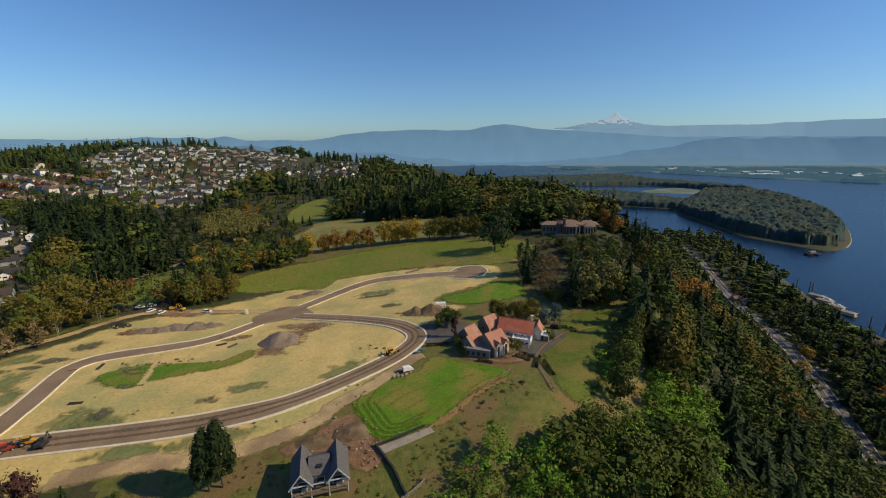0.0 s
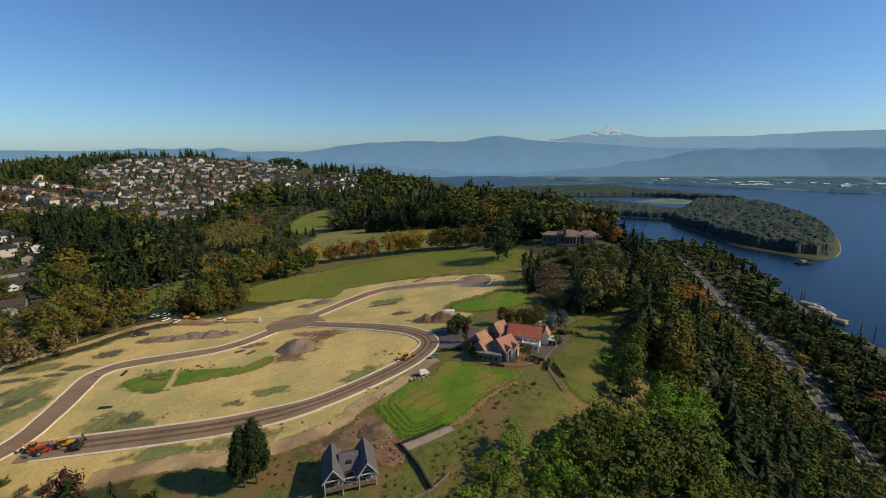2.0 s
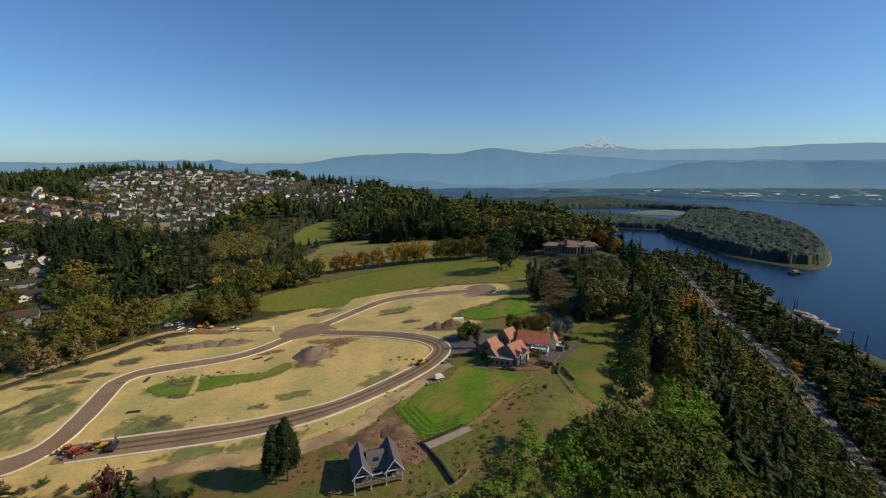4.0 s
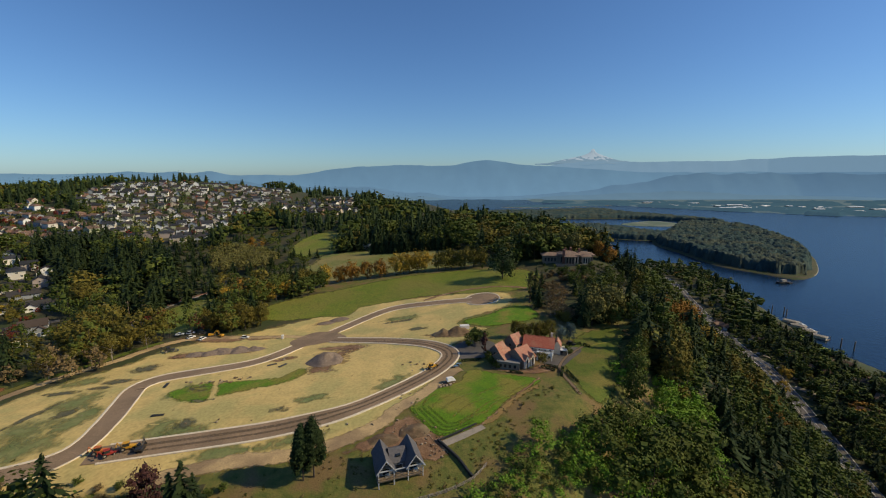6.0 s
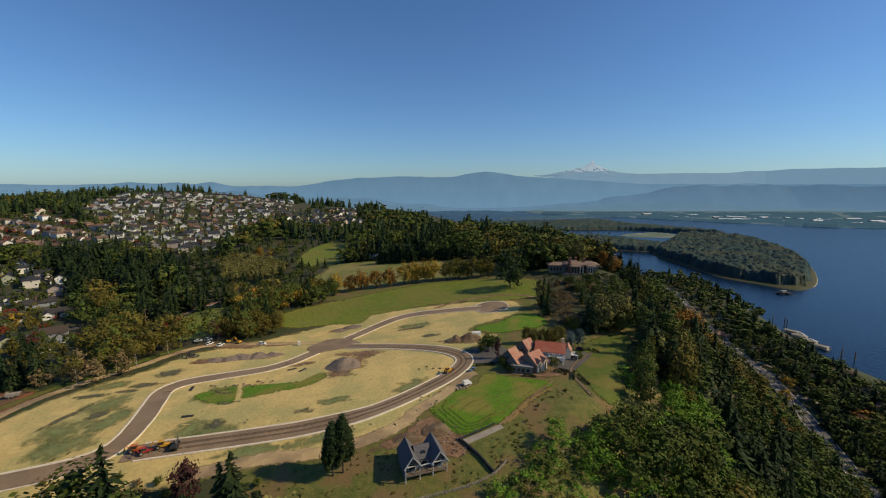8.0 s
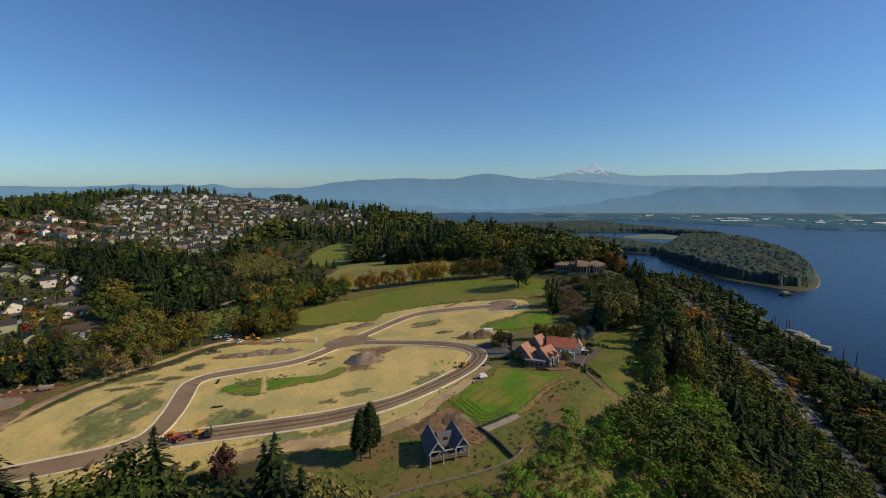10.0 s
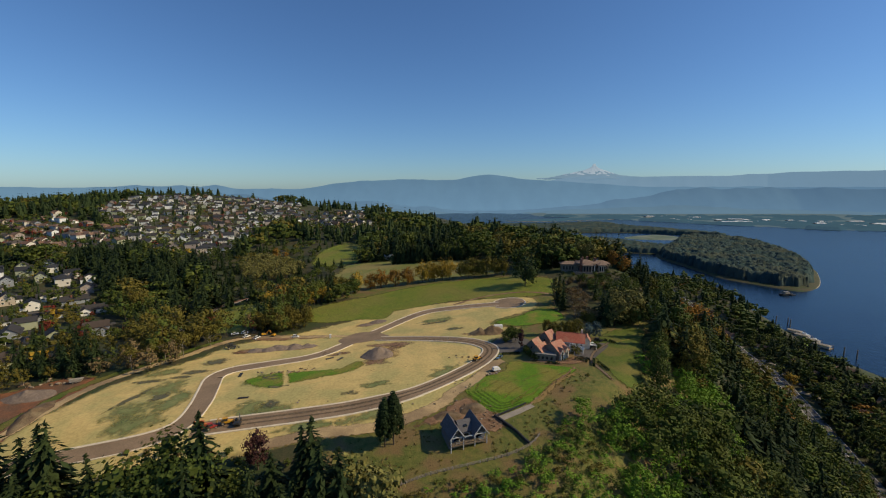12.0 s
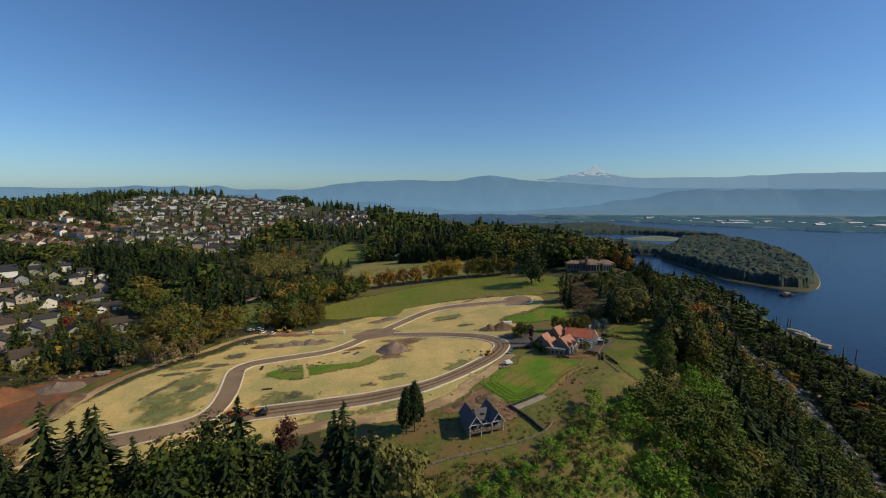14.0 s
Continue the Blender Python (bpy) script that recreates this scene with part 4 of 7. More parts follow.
def quarter_trees(poly, gap, seed, share):
    """Garden and street trees between the houses of a quarter."""
    p = np.array(poly)
    x, y = scatter(p[:, 0].min(), p[:, 0].max(), p[:, 1].min(), p[:, 1].max(), gap, seed)
    rnd = np.random.RandomState(seed)
    ok = inside(x, y, poly) & (rnd.uniform(0, 1, len(x)) < share)
    x, y = x[ok], y[ok]
    u = rnd.uniform(0, 1, len(x))
    for leaf, a, b in (("green", 0, 0.45), ("olive", 0.45, 0.55), ("conifer", 0.55, 0.95), ("red", 0.95, 0.985), ("yellow", 0.985, 1.01)):
        s = (u >= a) & (u < b)
        wood("garden_trees", x[s], y[s], rnd.uniform(6, 13, s.sum()), CON_FAR if leaf == "conifer" else LEAF_FAR, leaf, "garden trees scattered between suburban houses", seed + 1)


quarter_trees(HOOD_S, 16, 401, 0.85)
quarter_trees(HOOD_L, 15, 402, 0.75)
quarter_trees(HOOD_N, 12, 403, 0.75)
quarter_trees(HOOD_M, 16, 404, 0.7)

# undergrowth that closes the thicket on the bluff
x, y = scatter(-50, 150, 46, 160, 4.4, 501)
e = x - bluff_edge(y)
low_slope = inside(x, y, LOW_SLOPE)
ok = low_slope | ((e > -2) & (e < 60) & (height(x, y) > -60))
ok &= y > 36 - 1.05 * np.minimum(height(x, y) + 15, 0)
for c in CLEAR:
    if c is not LOW_SLOPE:
        ok &= ~inside(x, y, c)
x, y, e, low_slope = x[ok], y[ok], e[ok], low_slope[ok]
u = np.random.RandomState(502).uniform(0, 1, len(x)) + 0.5 * fbm(x, y, 30.0)
rnd = np.random.RandomState(503)
for leaf, a, b in (("bright", -1, 0.72), ("green", 0.72, 1.02), ("olive", 1.02, 3)):
    s = (u >= a) & (u < b)
    wood("thicket", x[s], y[s], rnd.uniform(4.5, 8, s.sum()) * np.where(low_slope[s], 0.62, 1.0), SHRUB, leaf, "dense fresh green undergrowth on the bluff", 504, 1.55, bark=False)

# low growth that closes the floor of the wood down the bluff
x, y = scatter(40, 500, 60, 620, 12.5, 601)
e, h0 = x - bluff_edge(y), height(x, y)
ok = (e > 30) & (h0 > RIVER + 4) & (y > 36 - 1.05 * np.minimum(h0 + 15, 0)) & (x < 1.12 * (y + 62) + 70) & ~beside(x, y, HWY, 12)
for c in CLEAR:
    ok &= ~inside(x, y, c)
x, y = x[ok], y[ok]
u = np.random.RandomState(602).uniform(0, 1, len(x)) + 0.6 * fbm(x, y, 60.0)
rnd = np.random.RandomState(603)
for leaf, a, b in (("conifer", -2, 0.72), ("green", 0.72, 1.1), ("olive", 1.1, 3)):
    s = (u >= a) & (u < b)
    for near in (True, False):
        q = s & ((y < 260) == near)
        wood("thicket", x[q], y[q], rnd.uniform(7, 12, q.sum()), LEAF_MID if near else LEAF_FAR, leaf, "dark undergrowth and saplings on the bluff", 604, 1.5, bark=False)
x, y = scatter(-300, -190, 410, 545, 9.0, 611)
ok = inside(x, y, WILLOW)
wood("willows", x[ok], y[ok], np.random.RandomState(612).uniform(10, 15, ok.sum()), LEAF_MID, "willow", "pale olive willows in the hollow", 613, 1.25)
x, y = scatter(-56, 30, 22, 98, 3.8, 621)
ok = inside(x, y, LOW_SLOPE) & (y < 70 + 0.42 * (x + 50)) & (y > 30)
x, y = x[ok], y[ok]
u = np.random.RandomState(622).uniform(0, 1, len(x)) + 0.5 * fbm(x, y, 14.0)
for leaf, a, b in (("bright", -1, 0.5), ("green", 0.5, 0.85), ("olive", 0.85, 3)):
    s = (u >= a) & (u < b)
    wood("bramble", x[s], y[s], np.random.RandomState(623).uniform(1.5, 3.0, s.sum()), SHRUB, leaf, "low fresh green brambles covering the lower slope", 624, 1.7, bark=False)

# ---- islands in the river ----
def canopy(name, x0, x1, y0, y1, step, high, seed, label, within=None, base=None, cover=0.0, leaf="misty", fine=False):
    """A far wood as one uneven sheet of crowns that sinks into the ground at its clearings."""
    gx_, gy_ = np.arange(x0, x1, step), np.arange(y0, y1, step)
    A, B = np.meshgrid(gx_, gy_)
    a, b = A.ravel(), B.ravel()
    lumps = np.array([noise.noise((p / 30.0, q / 30.0, seed)) + 0.6 * noise.noise((p / 13.0, q / 13.0, seed + 5.0)) for p, q in zip(a, b)])
    if fine:    # single crowns, domed between sharp furrows
        lumps = 0.45 * lumps + np.array([0.75 - 1.5 * abs(noise.noise((p / 11.0, q / 11.0, seed + 2.0))) - 0.8 * abs(noise.noise((p / 6.0, q / 6.0, seed + 3.0))) for p, q in zip(a, b)])
    wide = np.array([noise.noise((p / 260.0, q / 150.0, seed + 9.0)) for p, q in zip(a, b)])
    g = height(a, b) if base is None else np.full(len(a), base)
    grow = smooth(-0.12 - cover, 0.10 - cover, wide) if base is None else np.ones(len(a))
    if within is not None:
        mid = np.array(within).mean(0)
        rag = 1 + 0.05 * lumps
        rim = [(tuple(mid + (np.array(q) - mid) * k) for q in within) for k in (1.0, 0.975, 0.94)]
        grow = grow * sum(w * inside(mid[0] + (a - mid[0]) * rag, mid[1] + (b - mid[1]) * rag, list(r)) for w, r in zip((0.42, 0.28, 0.3), rim))
    else:
        grow = grow * (g > RIVER + 1)
    z = g - 3 + grow * (high * 0.75 + high * (0.62 if fine else 0.38) * lumps + 3)
    n = len(gx_)
    k = np.arange(len(a)).reshape(len(gy_), n)
    f = np.stack([k[:-1, :-1], k[:-1, 1:], k[1:, 1:], k[1:, :-1]], -1).reshape(-1, 4)
    f = f[(grow[f] > 0.02).any(1)]
    stuff(name, mesh(name, np.column_stack([a, b, z]), f, LEAF[leaf], smooth=True), label, "woodland")


def island(name, outline, top, label, gap, high, seed, leaf="hazy", rim="sand"):
    o = spline(outline, 18.0, True)
    c = o.mean(0)
    rows = [np.column_stack([c + (o - c) * k, np.full(len(o), z)]) for k, z in ((1.01, RIVER - 3), (0.993, RIVER + 0.8), (0.98, RIVER + top * 0.6), (0.7, RIVER + top), (0.35, RIVER + top))]
    v = np.concatenate(rows + [np.array([[c[0], c[1], RIVER + top]])])
    n = len(o)
    f = [(k * n + i, k * n + (i + 1) % n, (k + 1) * n + (i + 1) % n, (k + 1) * n + i) for k in range(4) for i in range(n)]
    f += [(4 * n + i, 4 * n + (i + 1) % n, 5 * n) for i in range(n)]
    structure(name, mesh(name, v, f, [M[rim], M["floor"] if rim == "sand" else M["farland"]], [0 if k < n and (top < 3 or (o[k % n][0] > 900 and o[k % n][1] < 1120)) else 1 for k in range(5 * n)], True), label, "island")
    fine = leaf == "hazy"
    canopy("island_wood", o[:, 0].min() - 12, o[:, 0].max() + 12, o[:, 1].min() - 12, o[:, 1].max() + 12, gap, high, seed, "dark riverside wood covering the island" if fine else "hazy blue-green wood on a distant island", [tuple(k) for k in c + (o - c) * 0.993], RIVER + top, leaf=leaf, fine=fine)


ISLE = [(918, 943), (860, 900), (815, 889), (780, 946), (734, 1045), (739, 1209), (752, 1404), (860, 1560), (1010, 1750), (1180, 1960), (1340, 1890), (1370, 1760), (1323, 1611), (1242, 1407), (1113, 1175), (1000, 1030)]
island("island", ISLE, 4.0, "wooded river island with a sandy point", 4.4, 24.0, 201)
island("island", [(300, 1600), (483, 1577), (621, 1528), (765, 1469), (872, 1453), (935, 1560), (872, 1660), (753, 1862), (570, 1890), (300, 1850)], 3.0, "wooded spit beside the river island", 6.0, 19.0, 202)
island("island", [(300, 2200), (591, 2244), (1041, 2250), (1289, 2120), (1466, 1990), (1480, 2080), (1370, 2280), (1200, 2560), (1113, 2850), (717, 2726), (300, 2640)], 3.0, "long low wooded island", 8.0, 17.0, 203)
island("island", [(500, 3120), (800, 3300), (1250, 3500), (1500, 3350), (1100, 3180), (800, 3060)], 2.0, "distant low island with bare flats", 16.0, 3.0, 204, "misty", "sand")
o = spline([(900, 1960), (939, 2030), (1134, 2134), (1206, 2010), (1138, 1900), (974, 1910)], 12.0, True)
structure("river_meadow", mesh("river_meadow", np.column_stack([o, np.full(len(o), RIVER + 0.6)]), [tuple(range(len(o)))], M["meadow_far"]), "pale green marsh meadow between the islands", "meadow")


patch("shore_lawn", [(500, 520), (530, 556), (534, 530), (516, 486), (486, 446), (476, 440), (494, 492)], 0.3, M["lawn"], "narrow green lawn along the river shore", "lawn", 6.0, rag=0.5)
ribbon("highway", HWY, 13.0, 0.5, M["asphalt"], "two-lane highway along the river bank", 5.0, 4, "highway")

# ---- buildings ----
HOUSE_WALL = palette("house_paint", [(0.80, 0.78, 0.74), (0.47, 0.40, 0.31), (0.26, 0.28, 0.30), (0.74, 0.70, 0.62), (0.36, 0.30, 0.26), (0.72, 0.72, 0.70), (0.34, 0.36, 0.24), (0.3, 0.18, 0.13), (0.6, 0.56, 0.48)])
HOUSE_ROOF = palette("house_shingle", [(0.032, 0.034, 0.04), (0.045, 0.042, 0.042), (0.024, 0.026, 0.031), (0.07, 0.052, 0.042), (0.036, 0.038, 0.045)], 0.9)
ROOF_TAN = palette("brown_house_shingle", [(0.17, 0.10, 0.07), (0.13, 0.09, 0.065), (0.085, 0.07, 0.06), (0.19, 0.12, 0.085)], 0.9)


def gable_wall(x0, y0, x1, y1, eave, ridge, along="x", base=-1.6):
    """Walls under a gable roof whose ridge runs along x or y."""
    if along == "x":
        c = (y0 + y1) / 2
        return prism([(y0, base), (y1, base), (y1, eave), (c, ridge), (y0, eave)], x0, x1, "x")
    c = (x0 + x1) / 2
    return prism([(x0, base), (x1, base), (x1, eave), (c, ridge), (x0, eave)], y0, y1, "y")


def gable_roof(x0, y0, x1, y1, eave, ridge, along="x", over=0.5, thick=0.22):
    """Two sloping slabs with eaves that stand out."""
    a0, a1, s0, s1 = (y0, y1, x0, x1) if along == "x" else (x0, x1, y0, y1)
    c, k = (a0 + a1) / 2, (ridge - eave) / ((a1 - a0) / 2)
    prof = [(a0 - over, eave - over * k), (c, ridge), (a1 + over, eave - over * k), (a1 + over, eave - over * k + thick), (c, ridge + thick * 1.15), (a0 - over, eave - over * k + thick)]
    return prism(prof, s0 - over, s1 + over, along)


def hip_roof(x0, y0, x1, y1, eave, ridge, over=0.6, thick=0.22):
    bm = bmesh.new()
    x0, y0, x1, y1 = x0 - over, y0 - over, x1 + over, y1 + over
    w, d = x1 - x0, y1 - y0
    h = min(w, d) / 2 * 0.97
    top = [(x0 + h, y0 + d / 2), (x1 - h, y0 + d / 2)] if w >= d else [(x0 + w / 2, y0 + h), (x0 + w / 2, y1 - h)]
    lo = [bm.verts.new((x, y, eave - 0.05)) for x, y in ((x0, y0), (x1, y0), (x1, y1), (x0, y1))]
    ed = [bm.verts.new((x, y, eave + thick)) for x, y in ((x0, y0), (x1, y0), (x1, y1), (x0, y1))]
    tp = [bm.verts.new((x, y, ridge)) for x, y in top]
    bm.faces.new(lo[::-1])
    for i in range(4):
        bm.faces.new((lo[i], lo[(i + 1) % 4], ed[(i + 1) % 4], ed[i]))
    if w >= d:
        for f in ((ed[0], ed[1], tp[1], tp[0]), (ed[1], ed[2], tp[1]), (ed[2], ed[3], tp[0], tp[1]), (ed[3], ed[0], tp[0])):
            bm.faces.new(f)
    else:
        for f in ((ed[0], ed[1], tp[0]), (ed[1], ed[2], tp[1], tp[0]), (ed[2], ed[3], tp[1]), (ed[3], ed[0], tp[0], tp[1])):
            bm.faces.new(f)
    bmesh.ops.recalc_face_normals(bm, faces=bm.faces)
    return bm


WINDOWS = {}


def window(parent, x, y, z, w, h, face, frame_mat=None, name="window", plain=False):
    """A framed window on a wall; face: the degrees to which it looks (0 = along -y, 90 = along +x)."""
    fm = frame_mat or M["white"]
    key = (w, h, fm.name)
    if key not in WINDOWS:
        t, dp = 0.13, 0.09

        def rect(a, b, y, e):
            return [(-w / 2 + e, y, e), (w / 2 - e, y, e), (w / 2 - e, y, h - e), (-w / 2 + e, y, h - e)]
        v = rect(0, 0, 0.02, 0) + rect(0, 0, -dp, 0) + rect(0, 0, -dp, t) + rect(0, 0, -0.03, t)
        ring = [(k * 4 + i, k * 4 + (i + 1) % 4, k * 4 + 4 + (i + 1) % 4, k * 4 + 4 + i) for k in range(3) for i in range(4)]
        fme = mesh("window_frame", v, ring, fm)
        gme = mesh("pane", [(x_, y_ + 0.004, z_) for x_, y_, z_ in v[12:]], [(0, 1, 2, 3)], M["glass"])
        both = mesh("window", v, ring + [(12, 13, 14, 15)], [fm, M["glass"]], [0] * 12 + [1])
        WINDOWS[key] = fme, gme, both
    fme, gme, both = WINDOWS[key]
    if plain:
        return part(name, both, None, parent, "", pose(x, y, z, 0, 0, face))
    ob = part(name, fme, None, parent, "", pose(x, y, z, 0, 0, face))
    part("pane", gme, None, ob, "dark window glass")
    return ob


def town_house(style, m, label, roof_mat, plain):
    """A suburban house: main block, garage wing, door and windows."""
    h = thing("house", m, label, "house", "suburban houses")
    if style == 0:      # two storeys, ridge across, garage gable forward
        part("wall", merged(gable_wall(-6, -4.5, 6, 4.5, 5.6, 8.2, "x"), gable_wall(0.2, -7.5, 5.6, -4.4, 3.4, 5.6, "y")), HOUSE_WALL, h)
        part("roof", merged(gable_roof(-6, -4.5, 6, 4.5, 5.6, 8.2, "x"), gable_roof(0.2, -7.5, 5.6, -4.0, 3.4, 5.6, "y", 0.4)), roof_mat, h)
        wins = [(-4, -4.5, 1.0, 1.6, 1.5, 0), (-4, -4.5, 3.9, 1.6, 1.3, 0), (-1.2, -4.5, 3.9, 1.1, 1.3, 0), (3, -4.52, 4.1, 1.1, 0.9, 0), (6, -1.5, 3.8, 1.1, 1.3, 90), (6, 2, 1.0, 1.6, 1.5, 90), (-6, 0, 3.8, 1.1, 1.3, -90)]
        part("garage_door", box((0.9, -7.58, 0, 5.0, -7.5, 2.3), bevel=0.03), M["white"], h, "pale garage door")
        part("door", box((-1.7, -4.58, 0, -0.7, -4.5, 2.1), bevel=0.02), M["wood"], h)
    elif style == 1:    # hip roof, broad
        part("wall", box((-7, -5, -1.6, 7, 5, 5.6)), HOUSE_WALL, h)
        part("roof", hip_roof(-7, -5, 7, 5, 5.6, 8.4), roof_mat, h)
        wins = [(-5, -5, 1.0, 1.6, 1.5, 0), (-5, -5, 3.8, 1.6, 1.3, 0), (-1.5, -5, 3.8, 1.1, 1.3, 0), (3.6, -5, 3.8, 2.2, 1.3, 0), (7, 0, 3.8, 1.6, 1.3, 90), (7, 2.5, 1.0, 1.6, 1.5, 90), (-7, 0, 3.8, 1.6, 1.3, -90)]
        part("garage_door", box((1.4, -5.08, 0, 6.2, -5.0, 2.3), bevel=0.03), M["white"], h, "pale garage door")
        part("door", box((-2, -5.08, 0, -1, -5.0, 2.1), bevel=0.02), M["wood"], h)
    elif style == 2:    # gable end forward, tall
        part("wall", merged(gable_wall(-4.5, -6, 4.5, 6, 5.8, 9.0, "y"), gable_wall(4.4, -3, 8.5, 4, 3.2, 5.0, "x")), HOUSE_WALL, h)
        part("roof", merged(gable_roof(-4.5, -6, 4.5, 6, 5.8, 9.0, "y"), gable_roof(4.0, -3, 8.5, 4, 3.2, 5.0, "x", 0.4)), roof_mat, h)
        wins = [(-2.2, -6, 1.0, 1.6, 1.5, 0), (2.0, -6, 3.9, 1.6, 1.3, 0), (-2.2, -6, 3.9, 1.6, 1.3, 0), (0, -6, 6.4, 1.1, 0.9, 0), (4.5, 4.5, 3.8, 1.1, 1.3, 90), (-4.5, -2, 3.8, 1.6, 1.3, -90), (8.5, 0, 1.0, 1.6, 1.3, 90)]
        part("garage_door", box((5, -3.08, 0, 8.0, -3.0, 2.3), bevel=0.03), M["white"], h, "pale garage door")
        part("door", box((0.8, -6.08, 0, 1.8, -6.0, 2.1), bevel=0.02), M["wood"], h)
    else:               # low and long, cross gable
        part("wall", merged(gable_wall(-8, -4, 8, 4, 3.0, 5.4, "x"), gable_wall(-7, -7, -1.5, 0, 3.0, 5.0, "y")), HOUSE_WALL, h)
        part("roof", merged(gable_roof(-8, -4, 8, 4, 3.0, 5.4, "x", 0.7), gable_roof(-7, -7, -1.5, -0.5, 3.0, 5.0, "y", 0.6)), roof_mat, h)
        wins = [(-4.2, -7, 1.0, 2.2, 1.3, 0), (1, -4, 1.0, 1.6, 1.3, 0), (8, 0, 1.0, 1.6, 1.3, 90), (-8, 0, 1.0, 1.6, 1.3, -90)]
        part("garage_door", box((3.2, -4.08, 0, 7.6, -4.0, 2.3), bevel=0.03), M["white"], h, "pale garage door")
        part("door", box((-1.0, -4.08, 0, 0, -4.0, 2.1), bevel=0.02), M["wood"], h)
        part("chimney", box((1.5, 1, 4, 2.4, 1.9, 6.4), bevel=0.04), M["brick"], h)
    for w in wins[:5] if plain else wins:
        window(h, *w, plain=plain)
    return h


HOUSE_RND = random.Random(11)
PROTO = {}
STYLE_WORDS = ["two-storey suburban house with a garage gable", "broad hip-roofed suburban house", "tall gable-fronted suburban house", "low cross-gabled ranch house"]
SITES = []


def settle(poly, angle, along, across, share, brown, limit, plain=True, big=1.0):
    """House rows along the streets of one quarter."""
    c, s = math.cos(radians(angle)), math.sin(radians(angle))
    p = np.array(poly, float)
    mid = p.mean(0)
    reach = np.abs(p - mid).max() * 1.5
    n = 0
    row = 0
    b = -reach
    while b < reach:
        a = -reach + HOUSE_RND.uniform(0, along)
        while a < reach:
            bend = 9 * math.sin(a / 70.0 + row * 0.4) + HOUSE_RND.uniform(-4, 4)
            x, y = mid[0] + a * c - (b + bend) * s, mid[1] + a * s + (b + bend) * c
            a += along * HOUSE_RND.uniform(0.9, 1.2)
            if n < limit and bool(inside(np.array([x]), np.array([y]), poly)[0]) and HOUSE_RND.random() < share:
                yaw = angle + (0 if row % 2 else 180) + HOUSE_RND.choice((0, 0, 0, 90)) + HOUSE_RND.uniform(-6, 6)
                st = HOUSE_RND.choice((0, 0, 1, 2, 2, 3) if not brown else (1, 3, 3, 0))
                m = pose(x, y, float(height(x, y)) + 0.25, 0, 0, yaw)
                size = big * HOUSE_RND.uniform(0.9, 1.12)
                key = st, brown, plain
                if key in PROTO:
                    made = copy_thing(PROTO[key], m)
                else:
                    PROTO[key] = town_house(st, m, STYLE_WORDS[st] + (" under brown shingles" if brown else " under dark grey shingles"), ROOF_TAN if brown else HOUSE_ROOF, plain)
                    made = PROTO[key]
                made.scale = (size, size, size)
                SITES.append((x, y))
                n += 1
        row += 1
        b += across if row % 2 else across * 1.45
        if row % 2 == 0:
            q = [(mid[0] + k * c - (b - across * 0.72) * s, mid[1] + k * s + (b - across * 0.72) * c) for k in np.arange(-reach, reach, 20.0)]
            ok = [k for k in q if bool(inside(np.array([k[0]]), np.array([k[1]]), poly)[0])]
            if len(ok) > 3:
                ribbon("residential_street", ok, 8.0, 0.35, M["asphalt"], "grey residential street between houses", 10.0, 2)


settle(HOOD_S, 24, 25, 38, 0.85, False, 215, True, 1.3)
settle(HOOD_L, -18, 24, 36, 0.85, True, 50, True, 1.3)
settle(HOOD_N, 42, 24, 32, 0.9, False, 55, False, 1.15)
settle(HOOD_M, 60, 26, 40, 0.75, False, 44, True, 1.25)

